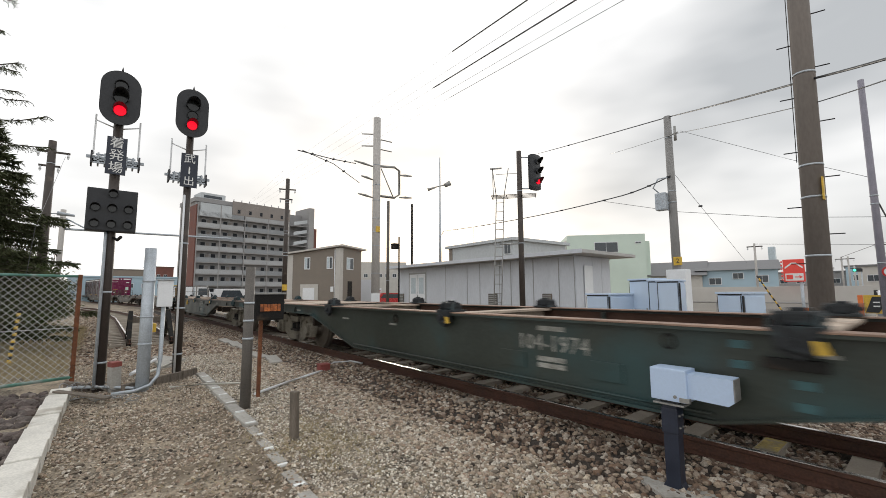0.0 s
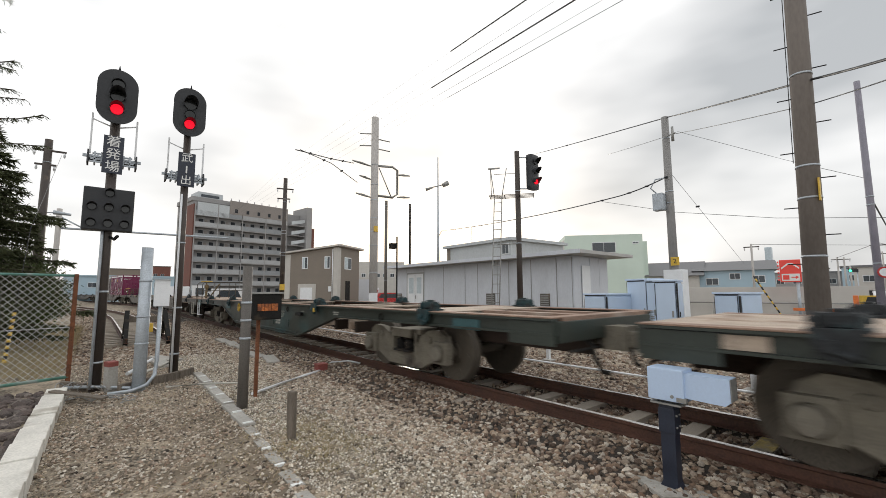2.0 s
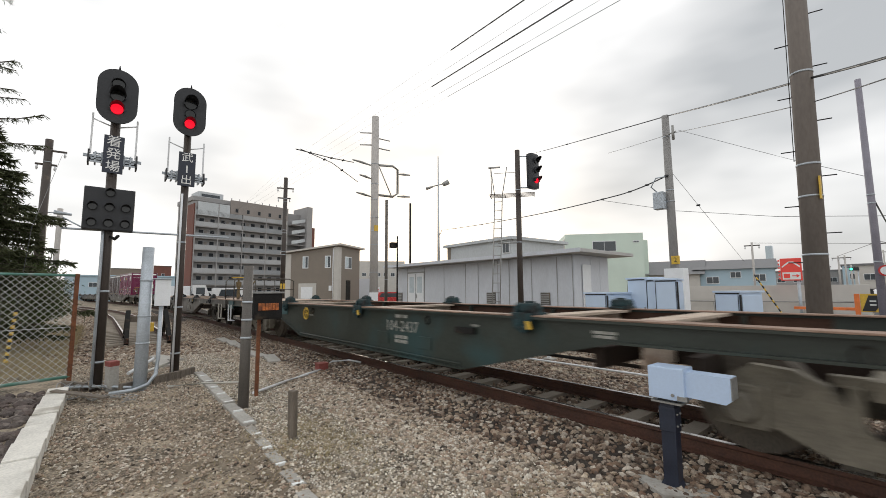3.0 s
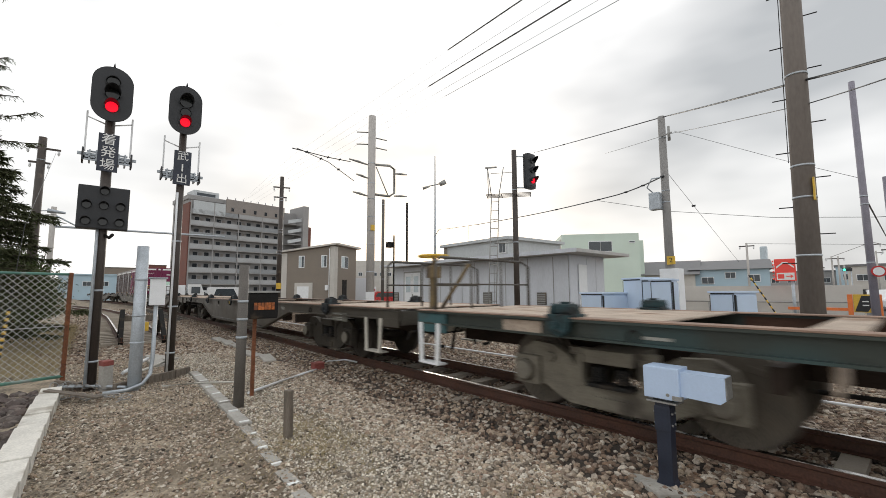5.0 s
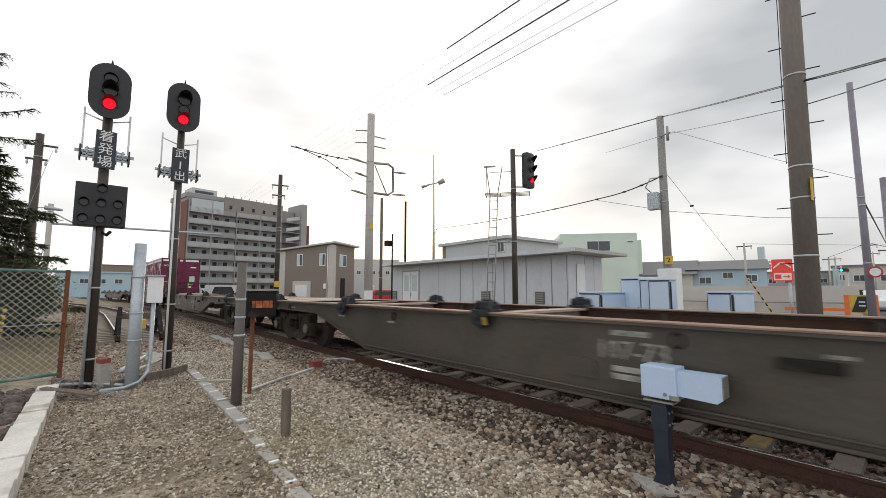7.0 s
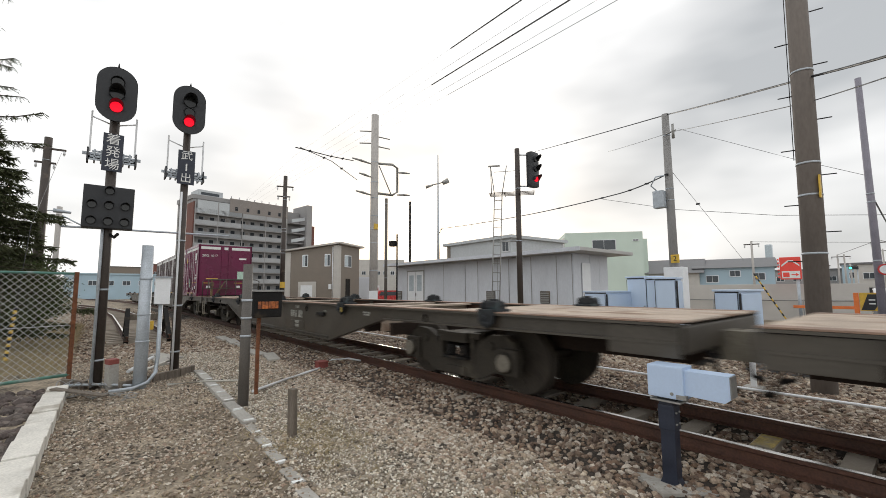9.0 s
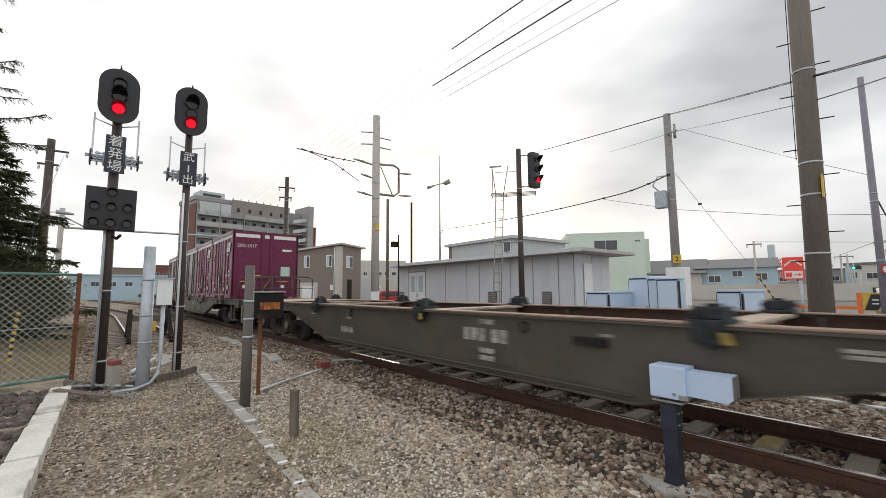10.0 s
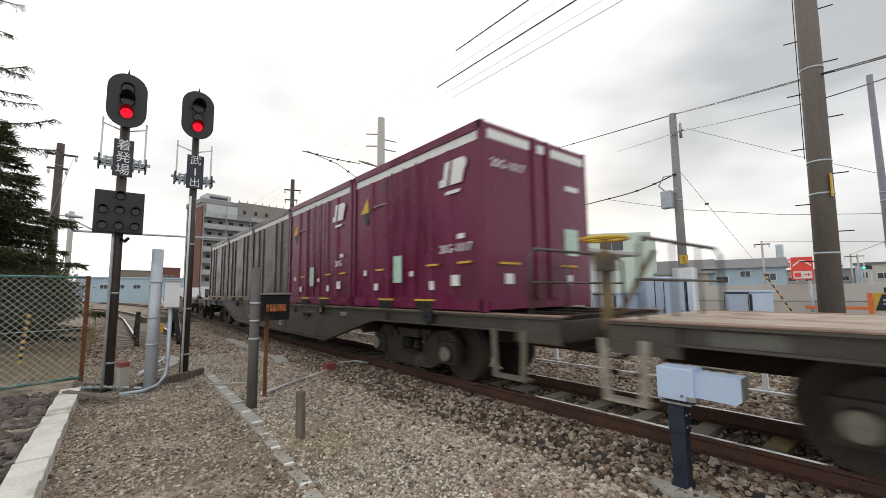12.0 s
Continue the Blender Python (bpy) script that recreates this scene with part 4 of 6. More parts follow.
part("transformer_box", bm, M_GALV, middle_pole, "grey steel junction box with a cable loop")
pl = part("number_plate", box(B(), -0.02, 0.24, -0.19, -0.165, 2.44, 2.72), M_YELLOW, middle_pole, "yellow plate with a black figure")
words("figure", "2", 0.22, M_BLACK, pl, pose(0.11, -0.194, 2.58, 90))
part("pole_casing", box(B(), -0.26, 0.34, -0.24, 0.24, 0.0, 2.3, 0.02), M_WHITE, middle_pole, "white sheet metal casing round the pole's foot")
bm = rod(B(), (0, -0.1, 6.95), (0.4, -0.25, 6.95), 0.025, None, 8)
rod(bm, (0.3, -0.22, 6.7), (0.3, -0.22, 7.2), 0.05, 0.04, 10)
part("insulator_arm", bm, M_STEEL, middle_pole)
slim = mast("steel_pole", (-0.78, 14.0, G), 6.7, 0.085, 0.06, M_POLE_STEEL, "slender grey steel pole carrying wires", bands=(3.6, 3.8, 2.2))
disc = part("sign_disc", rod(B(), (0.12, -0.14, 2.0), (0.12, -0.155, 2.0), 0.13, None, 24), M_CARRED, slim, "round red and white road sign")
part("sign_face", rod(B(), (0.12, -0.156, 2.0), (0.12, -0.160, 2.0), 0.095, None, 24), M_WHITE, disc)
mast("steel_pole", (-0.42, 15.0, G), 4.4, 0.07, 0.06, M_POLE_STEEL, "thin grey steel post")
ant = mast("steel_pole", (-30.9, 25.4, G), 15.0, 0.17, 0.05, M_GALV, "slender grey steel antenna pole")
bm = rod(B(), (-0.7, -0.9, 11.8), (0.6, 0.75, 12.3), 0.06, None, 8)
rod(bm, (-0.75, -0.95, 11.7), (-0.3, -0.4, 11.9), 0.16, 0.06, 10)
rod(bm, (0.3, 0.35, 12.1), (0.65, 0.8, 12.4), 0.2, 0.26, 10)
part("antenna_arm", bm, M_STEEL, ant)
mast("steel_pole", (-18.64, 11.7, G), 6.5, 0.085, 0.075, M_WORNPOST, "rusty brown steel post", bands=(2.2, 6.2))
lamp = mast("lamp_post", (-18.3, 12.18, G), 4.55, 0.045, 0.04, M_DARK, "thin dark post with a small square lamp")
part("lamp_head", box(B(), -0.34, -0.04, -0.3, 0.02, 3.9, 4.2, 0.03), M_DARK, lamp)
mast("steel_pole", (-23.6, 16.8, G), 7.85, 0.085, 0.075, M_DARK, "thin dark post behind the shed")
far_pole = mast("utility_pole", (-28.4, 9.6, G), 9.5, 0.17, 0.13, M_BROWNPOST, "brown utility pole with two crossarms and white bands", bands=(5.6, 5.8, 4.1, 4.3, 7.8, 8.0))
crossarm(far_pole, 8.75, 0.55, 0.55, 70)
crossarm(far_pole, 8.05, 0.5, 0.35, 70, 2)
part("number_plate", box(B(), 0.14, 0.2, -0.2, 0.12, 1.75, 2.15), M_YELLOW, far_pole, "yellow pole plate")
left_pole = mast("utility_pole", (-24.9, -2.05, G), 8.45, 0.19, 0.14, M_BROWNPOST, "brown utility pole with two crossarms and a street lamp", bands=(2.4, 2.6, 7.4))
crossarm(left_pole, 7.95, 0.5, 0.62, 84)
crossarm(left_pole, 7.3, 0.4, 0.32, 84)
bm = rod(B(), (0, 0.1, 5.15), (0, 0.4, 5.2), 0.02, None, 8)
rod(bm, (0, 0.35, 5.2), (0, 0.95, 5.15), 0.1, 0.05, 10)
part("street_lamp_head", bm, M_GALV, left_pole, "grey street lamp head")
arm_post = mast("catenary_post", (-29.95, -1.8, G), 6.15, 0.12, 0.12, M_POLE_LIGHT, "grey steel catenary post with a long arm")
bm = rod(B(), (0, 0, 5.1), (0.5, 8.2, 5.15), 0.06, None, 10)
rod(bm, (0, 0, 5.75), (0.05, 1.1, 5.12), 0.04, None, 8)
part("catenary_arm", bm, M_GALV, arm_post, "long tubular catenary arm")
short = mast("short_post", (-6.32, 1.65, G), 1.98, 0.072, 0.062, M_WORNPOST, "dark brown steel post beside the track", bands=(0.95, 1.2, 1.45))

# ---- the three colour-light signals ----
def lens(parent, x, y, z, lit, r=0.1, hood=0.26):
    bm = rod(B(), (x, y, z), (x, y - 0.03, z), r, r * 0.96, 24)
    ob = part("lens", bm, M_RED_ON if lit else M_LENS_OFF, parent, "lit red lamp" if lit else "dark unlit lamp")
    bm = B()
    n = 18
    rings = []
    for d, rr in ((0.0, r * 1.12), (1.0, r * 1.18)):
        ring = []
        for i in range(n + 1):
            a = math.radians(-25 + 230 * i / n)
            depth = hood * d * (0.35 + 0.65 * max(0.0, math.sin(a)))
            ring.append((x + rr * math.cos(a), y - depth, z + rr * math.sin(a)))
        rings.append(ring)
    va, vb = [[bm.verts.new(p) for p in ring] for ring in rings]
    vc = [bm.verts.new((x + (p[0] - x) * 0.93, p[1], z + (p[2] - z) * 0.93)) for p in rings[0]]
    vd = [bm.verts.new((x + (p[0] - x) * 0.93, p[1], z + (p[2] - z) * 0.93)) for p in rings[1]]
    for i in range(n):
        bm.faces.new((va[i], va[i + 1], vb[i + 1], vb[i]))
        bm.faces.new((vc[i], vd[i], vd[i + 1], vc[i + 1]))
        bm.faces.new((vb[i], vb[i + 1], vd[i + 1], vd[i]))
    part("hood", bm, M_BLACK, parent)
    return ob


def backboard(parent, half_w, half_h, z, y=0.0):
    """An oblong board with round ends, 3 cm thick, with a small box behind."""
    pts = []
    n = 14
    k = half_h - half_w
    for i in range(n + 1):
        a = math.pi * i / n
        pts.append((half_w * math.cos(a), z + k + half_w * math.sin(a)))
    for i in range(n + 1):
        a = math.pi + math.pi * i / n
        pts.append((half_w * math.cos(a), z - k + half_w * math.sin(a)))
    bm = prism(B(), pts, 1, y, y + 0.03)
    box(bm, -half_w * 0.55, half_w * 0.55, y + 0.03, y + 0.22, z - half_h * 0.7, z + half_h * 0.7, 0.03)
    rod(bm, (0, y + 0.02, z + half_h), (0, y + 0.02, z + half_h + 0.08), 0.02, 0.005, 8)
    return part("backboard", bm, M_BLACK, parent, "dark grey oval backboard")


def name_plate(parent, z0, z1, text, half=0.155, y=-0.12):
    p = part("name_plate", box(B(), -half, half, y - 0.012, y + 0.012, z0, z1, 0.004), M_NAVY, parent, "dark blue plate with white characters")
    n = len(text)
    for i, ch in enumerate(text):
        z = z1 - (z1 - z0) * (i + 0.5) / n
        if ch == "1":
            part("stroke", box(B(), -0.013, 0.013, y - 0.018, y - 0.013, z - 0.075, z + 0.075), M_TEXT, p)
        else:
            words("character", ch, 0.21, M_TEXT, p, pose(0, y - 0.0135, z, 90), 0.002)
    return p


def side_rack(parent, z, s, y=0.0):
    """A small slatted bracket with a tall stay beside the mast."""
    bm = B()
    for k in range(4):
        a, c = sorted((s * 0.15, s * (0.31 - 0.012 * k)))
        box(bm, a, c, y - 0.10 + 0.03 * k, y - 0.085 + 0.03 * k, z - 0.17 + 0.055 * k, z - 0.14 + 0.055 * k, 0.003)
    for u in (0.15, 0.24):
        box(bm, s * u - 0.012, s * u + 0.012, y - 0.07, y + 0.1, z - 0.18, z + 0.03, 0.003)
    part("bracket_rack", bm, M_GALV, parent, "galvanised steel bracket")
    bm = prism(B(), [(y - 0.13, z - 0.18), (y + 0.12, z - 0.19), (y + 0.14, z + 0.03), (y - 0.05, z + 0.06)], 0, s * 0.33 - 0.012, s * 0.33 + 0.012)
    box(bm, min(s * 0.13, s * 0.33), max(s * 0.13, s * 0.33), y + 0.1, y + 0.12, z - 0.12, z + 0.0)
    part("cheek_plate", bm, M_BLACK, parent, "dark end plate")
    bm = box(B(), s * 0.31 - 0.014, s * 0.31 + 0.014, y - 0.02, y + 0.01, z, z + 0.72, 0.004)
    rod(bm, (s * 0.31, y, z + 0.62), (0, y, z + 0.52), 0.012, None, 6)
    part("stay", bm, M_WHITE, parent, "white upright stay")


def signal_a():
    p = mast("signal_post", (-9.06, 0.07, G), 4.75, 0.085, 0.07, M_BROWNPOST, "brown signal mast, lit red, with a black lamp box", "railway signal", bands=(0.45, 1.62))
    turn = pose(0, 0, 0, 0, 0, 90)
    head = backboard(p, 0.287, 0.49, 5.04, -0.14)
    head.matrix_basis = turn
    lens(head, 0, -0.145, 4.80, True, 0.09, 0.2)
    lens(head, 0, -0.145, 5.03, False, 0.10)
    lens(head, 0, -0.145, 5.24, False, 0.09, 0.08)
    pl = name_plate(p, 3.66, 4.32, "着発場", 0.14)
    pl.matrix_basis = turn
    for s in (-1, 1):
        holder = part("rack_arm", box(B(), min(0, s * 0.4), max(0, s * 0.4), 0.03, 0.06, 3.93, 3.98), M_GALV, p, at=turn)
        side_rack(holder, 4.0, s, 0.05)
    bx = part("route_indicator", box(B(), -0.34, 0.34, -0.2, 0.0, 2.66, 3.38, 0.02), M_BLACK, p, "black box with seven dark hooded lamps", at=turn)
    for x, z in ((0.0, 3.29), (-0.22, 3.04), (0.0, 3.04), (0.22, 3.04), (-0.22, 2.77), (0.0, 2.77), (0.22, 2.77)):
        lens(bx, x, -0.205, z, False, 0.058, 0.15)
    part("conduit", pipe(B(), [(0.11, -0.06, 0.05), (0.11, -0.06, 2.5), (0.06, -0.06, 2.75)], 0.022), M_GALV, p, "pale grey conduit")
    part("arm_clamp", pipe(B(), [(0, 0, 2.6), (0.14, 0.1, 2.52), (0.3, 0.14, 2.56)], 0.025), M_DARK, p)
    return p


def signal_b():
    p = mast("signal_post", (-9.74, 1.25, G), 5.0, 0.08, 0.065, M_BROWNPOST, "brown signal mast with a lit red lamp and blue name plate", "railway signal", bands=(0.4, 1.3, 2.6))
    turn = pose(0, 0, 0, 0, 0, 90)
    head = backboard(p, 0.29, 0.51, 5.33, -0.14)
    head.matrix_basis = turn
    lens(head, 0, -0.145, 5.06, True, 0.092, 0.2)
    lens(head, 0, -0.145, 5.48, False, 0.11)
    lens(head, 0, -0.145, 5.26, False, 0.09, 0.05)
    pl = name_plate(p, 3.76, 4.46, "武1出", 0.15)
    pl.matrix_basis = turn
    for s in (-1, 1):
        holder = part("rack_arm", box(B(), min(0, s * 0.4), max(0, s * 0.4), 0.03, 0.06, 3.98, 4.03), M_GALV, p, at=turn)
        side_rack(holder, 4.05, s, 0.05)
    part("conduit", pipe(B(), [(0.1, -0.05, 0.0), (0.1, -0.05, 2.5), (0.09, -0.05, 3.6)], 0.02), M_WHITE, p, "pale conduit strapped to the mast")
    return p


def signal_c():
    p = mast("signal_post", (-8.87, 10.83, G), 6.42, 0.10, 0.085, M_BROWNPOST, "brown signal mast with red light, ladder and platform", "railway signal", bands=(3.2, 5.0))
    turn = pose(0, 0, 0, 0, 0, 90)
    head = part("signal_head", box(B(), -0.22, 0.22, -0.12, 0.14, 5.05, 6.3, 0.12), M_BLACK, p, "black three-lamp signal head", at=pose(0.33, 0.42, 0) @ turn)
    for z, lit in ((6.02, False), (5.68, False), (5.33, True)):
        lens(head, 0, -0.12, z, lit, 0.10, 0.24)
    for z in (6.2, 5.1):
        part("head_bracket", rod(B(), (0, 0, z), (0.33, 0.42, z), 0.025, None, 8), M_GALV, p)
    bm = B()
    for k in range(4):
        box(bm, -0.95, 0.55, -0.3 + 0.17 * k, -0.275 + 0.17 * k, 4.83, 4.85)
    for x in (-0.95, -0.45, 0.05, 0.52):
        box(bm, x, x + 0.025, -0.3, 0.24, 4.81, 4.83)
    part("platform", bm, M_BROWNPOST, p, "dark grated platform", at=pose(0, 0, 0, 0, 0, 38))
    bm = B()
    for k in (0, 1):
        rod(bm, (-1.0 + 0.26 * k, 0, 0.0), (-0.80 + 0.26 * k, 0, 4.85), 0.02, None, 6)
        rod(bm, (-0.80 + 0.26 * k, 0, 4.85), (-0.92 + 0.55 * k, 0, 5.85), 0.017, None, 6)
    for i in range(15):
        z = 0.3 + 0.31 * i
        x = -1.0 + 0.2 * z / 4.85
        rod(bm, (x, 0, z), (x + 0.26, 0, z), 0.013, None, 6)
    rod(bm, (-0.92, 0, 5.85), (-0.9, 0, 4.85), 0.015, None, 6)
    for z in (0.9, 3.2):
        rod(bm, (-0.72, 0, z), (0, 0, z), 0.02, None, 6)
    box(bm, -1.0, -0.6, -0.04, 0.04, 5.84, 5.88)
    rod(bm, (-0.8, -0.16, 5.6), (0, 0, 5.65), 0.01, None, 6)
    part("ladder", bm, M_STEEL, p, "thin steel ladder with a hoop", at=pose(0, 0, 0, 0, 0, 38))
    return p


signal_a()
signal_b()
signal_c()

# ---- beside the track ----
post = mast("grey_post", (-8.6, 0.63, G), 2.38, 0.098, 0.085, M_GALV, "grey painted steel post with a junction box", bands=(0.75, 1.2, 1.8))
bx = part("junction_box", box(B(), 0.02, 0.14, 0.12, 0.34, 1.38, 1.83, 0.012), M_WHITE, post, "pale grey junction box", at=pose(0, 0, 0, 0, 0, 0))
part("box_lid", box(B(), -0.02, 0.17, 0.10, 0.36, 1.832, 1.85), M_GALV, bx)
part("conduit", pipe(B(), [(0.08, 0.22, 1.38), (0.08, 0.22, 0.5), (0.09, 0.2, 0.25), (0.12, 0.1, 0.1), (0.12, -0.1, 0.03), (0.1, -0.4, 0.02)], 0.032), M_GALV, post, "bent pale blue conduit")


def dwarf_box():
    p = thing("track_indicator", pose(-6.9, 2.05, G), "weathered black box with orange front on a rusty stake", "indicator")
    part("stake", box(B(), -0.025, 0.025, -0.09, -0.04, -0.2, 1.2, 0.004), M_RUST, p, "rusty angle iron stake")
    b = part("housing", box(B(), -0.16, 0.16, -0.2, 0.24, 1.18, 1.58, 0.03), M_DARK, p, at=pose(0, 0, 0, 0, 0, 0))
    part("housing_lid", box(B(), -0.18, 0.18, -0.22, 0.26, 1.582, 1.61, 0.005), M_STEEL, b)
    bm = B()
    for k in range(6):
        box(bm, 0.158, 0.172, -0.13 + 0.052 * k, -0.083 + 0.052 * k, 1.32, 1.43, 0.004)
    part("orange_front", bm, M_ORANGE, b, "faded ribbed orange lens")
    return p


dwarf_box()


def detector():
    p = thing("trackside_detector", pose(-1.45, 3.6, G - 0.02), "white metal detector box on a navy blue post", "detector")
    bm = box(B(), -0.055, 0.055, -0.05, 0.05, -0.05, 0.72, 0.008)
    for s in (-1, 1):
        prism(bm, [(s * 0.05, 0.0), (s * 0.12, 0.0), (s * 0.05, 0.14)], 1, -0.045, 0.045)
    po = part("post", bm, M_NAVY, p, "navy blue steel post")
    part("sleeve", box(B(), -0.062, 0.062, -0.057, 0.057, 0.50, 0.69, 0.006), M_NAVY, po)
    for z in (0.55, 0.64):
        for x, y in ((0.066, -0.03), (0.066, 0.03), (-0.066, -0.03)):
            part("bolt", rod(B(), (x * 0.9, y, z), (x * 1.1, y, z), 0.009, None, 8), M_STEEL, po)
    part("mount_plate", box(B(), -0.11, 0.12, -0.08, 0.08, 0.722, 0.737, 0.003), M_STEEL, p, "bright steel mounting plate")
    part("housing", box(B(), -0.115, 0.155, -0.1, 0.1, 0.76, 1.01, 0.012), M_DEVICE, p)
    part("neck", box(B(), -0.06, 0.08, -0.06, 0.06, 0.735, 0.775), M_BLACK, p)
    part("barrel", prism(B(), [(0.15, 0.80), (0.15, 0.985), (0.455, 0.985), (0.455, 0.82), (0.42, 0.79)], 1, -0.075, 0.075), M_DEVICE, p, "white sheet metal barrel")
    part("end_cap", box(B(), 0.452, 0.462, -0.068, 0.068, 0.825, 0.98), M_STEEL, p)
    part("bolt", rod(B(), (0.07, -0.1, 0.80), (0.07, -0.108, 0.80), 0.013, None, 10), M_STEEL, p)
    part("hinge", box(B(), 0.1, 0.17, -0.104, -0.06, 0.765, 0.80, 0.004), M_STEEL, p)
    part("foundation", prism(B(), [(-0.3, -0.06), (-0.02, 0.24), (0.3, 0.06), (0.02, -0.24)], 2, -0.2, 0.085), M_CONCRETE, p, "concrete foundation block")
    return p


M_DEVICE = mat("pale_blue_white_enamel", (0.47, 0.59, 0.78), 0.45, vary=0.04, scale=4, bump=0.02)
detector()


def stake(x, y, h, w, material, label, cap=None):
    p = thing("marker_stake", pose(x, y, G, 2, 1, 20), label, "stake")
    part("shaft", box(B(), -w, w, -w * 0.8, w * 0.8, -0.2, h, 0.012), material, p)
    if cap:
        part("cap", box(B(), -w * 1.03, w * 1.03, -w * 0.84, w * 0.84, h - 0.07, h + 0.012, 0.015), cap, p, "red painted top")


stake(-4.67, 1.74, 0.52, 0.042, M_WOOD, "weathered split timber stake in the gravel")
stake(-8.82, 0.27, 0.48, 0.085, M_CONCRETE, "concrete boundary stake with a red painted top", M_REDPAINT)

# kerb of pale concrete, in lengths
kerb = tagged(new("kerb"), "pale concrete edging kerb beside the path", "kerb", kind="structure")
for i in range(14):
    a = -8.9 + 0.6 * i
    y = -0.375 - 0.012 * i
    part("kerb_stone", box(B(), a + 0.004, a + 0.596, y - 0.12, y + 0.12, -0.4, -0.105 + 0.006 * (i % 3), 0.014), M_KERB, kerb)
loose = thing("loose_board", pose(-8.5, -0.42, -0.09, 0, 6, 46), "weathered grey board lying across the kerb end", "board")
part("board", box(B(), 0, 0.85, -0.05, 0.05, 0.0, 0.025, 0.005), M_WOOD, loose)


def wire_tangle():
    """Loose grey wire heaped on the ground."""
    rng = random.Random(31)
    t = thing("wire_tangle", pose(-8.15, 0.12, G), "heap of tangled grey wire on the ground", "wire")
    for k in range(9):
        u = -0.5 + k / 8
        c = Vector((u * 0.75, u * 0.75, 0.03))
        pts = [c + Vector((rng.gauss(0, 0.11), rng.gauss(0, 0.11), rng.uniform(-0.02, 0.08))) for _ in range(9)]
        full = []
        for a, b, d in zip(pts, pts[1:], pts[2:]):
            for q in range(5):
                v = q / 5
                full.append((a + b) / 2 * (1 - v) ** 2 + b * 2 * v * (1 - v) + (b + d) / 2 * v * v)
        part("strand", pipe(B(), full, 0.006, 5), M_STEEL, t)


wire_tangle()
strip = tagged(new("edging_strip"), "sunken concrete edging strip with white painted joints", "kerb", kind="structure")
for i in range(7):
    a = -9.5 + 0.585 * i
    y = 1.62 - 0.02 * i
    part("edging_block", box(B(), a + 0.006, a + 0.579, y - 0.075, y + 0.075, -0.42, -0.205 + 0.008 * math.sin(i * 2.1), 0.012), M_CONCRETE, strip)
    part("white_mark", box(B(), a + 0.52, a + 0.555, y - 0.06, y + 0.05, -0.22, -0.194, 0.002), M_TEXT, strip, "chipped white paint")

for i in range(5):
    a = -5.4 + 0.5 * i
    y = 1.47 - 0.03 * i
    part("edging_block", box(B(), a + 0.02 * (i % 2), a + 0.40 - 0.05 * (i % 3), y - 0.05, y + 0.06, -0.42, -0.232, 0.012), M_CONCRETE, strip)
    part("white_mark", box(B(), a + 0.34, a + 0.38, y - 0.05, y + 0.04, -0.3, -0.226, 0.002), M_TEXT, strip, "chipped white paint")
planks = tagged(new("timber_edging"), "old brown timber boards edging the signal base", "edging", kind="structure")
for x0, y0, x1, y1 in ((-8.62, 0.37, -9.0, 0.8), (-9.02, 0.85, -9.33, 1.28), (-9.35, 1.3, -9.6, 1.56), (-9.62, -0.36, -9.1, -0.05)):
    d = math.degrees(math.atan2(y1 - y0, x1 - x0))
    ln = math.hypot(x1 - x0, y1 - y0)
    part("board", box(B(), 0, ln, -0.03, 0.03, -0.3, 0.13, 0.008), M_WOOD, planks, at=pose(x0, y0, G, 0, 0, d))


def ground_pipe(pts, r, material, label):
    tagged(part("conduit", pipe(B(), pts, r), material, None), label, "conduit")


ground_pipe([(-6.95, 1.95, -0.21), (-7.4, 2.6, -0.2), (-7.75, 3.1, -0.2), (-8.0, 3.55, -0.19)], 0.022, M_WHITE, "white plastic conduit lying on the ballast")
ground_pipe([(-8.05, 3.55, -0.15), (-8.1, 3.8, -0.08), (-7.95, 4.1, -0.07), (-7.8, 4.3, -0.12)], 0.018, M_WHITE, "white cable looping to the rail")
ground_pipe([(-8.4, 1.0, -0.21), (-8.2, 1.5, -0.2), (-7.9, 2.05, -0.21)], 0.016, M_KERB, "thin pale pipe on the ground")
ground_pipe([(-9.25, -0.32, -0.17), (-8.85, 0.15, -0.16), (-8.55, 0.52, -0.18)], 0.022, M_GALV, "grey pipe lying by the signal base")
ground_pipe([(-40, 7.0, -0.12), (-20, 7.1, -0.12), (-8, 7.25, -0.13), (-2.7, 7.4, -0.13), (3, 7.6, -0.13)], 0.02, M_WHITE, "white conduit running along the far side of the track")
bxo = thing("track_box", pose(-8.05, 3.55, -0.22), "small red-brown track connection box", "junction box")
part("body", box(B(), -0.1, 0.1, -0.1, 0.1, 0.0, 0.13, 0.015), M_REDPAINT, bxo)
part("lid", box(B(), -0.11, 0.11, -0.11, 0.11, 0.131, 0.15, 0.006), M_REDPAINT, bxo)
for i, (x, y, r) in enumerate(((-15.0, 3.25, 4), (-13.9, 3.27, -3), (-12.7, 3.28, 5), (-11.1, 3.12, 12), (-10.1, 3.22, -8), (-11.9, 1.35, 30), (-11.2, 1.2, 5))):
    s = thing("trough_lid", pose(x, y, -0.235, 2, 3, r), "flat concrete cable trough lid among the ballast", "slab", "trough lids")
    part("slab", box(B(), -0.42, 0.42, -0.13, 0.13, 0, 0.06, 0.01), M_CONCRETE, s)
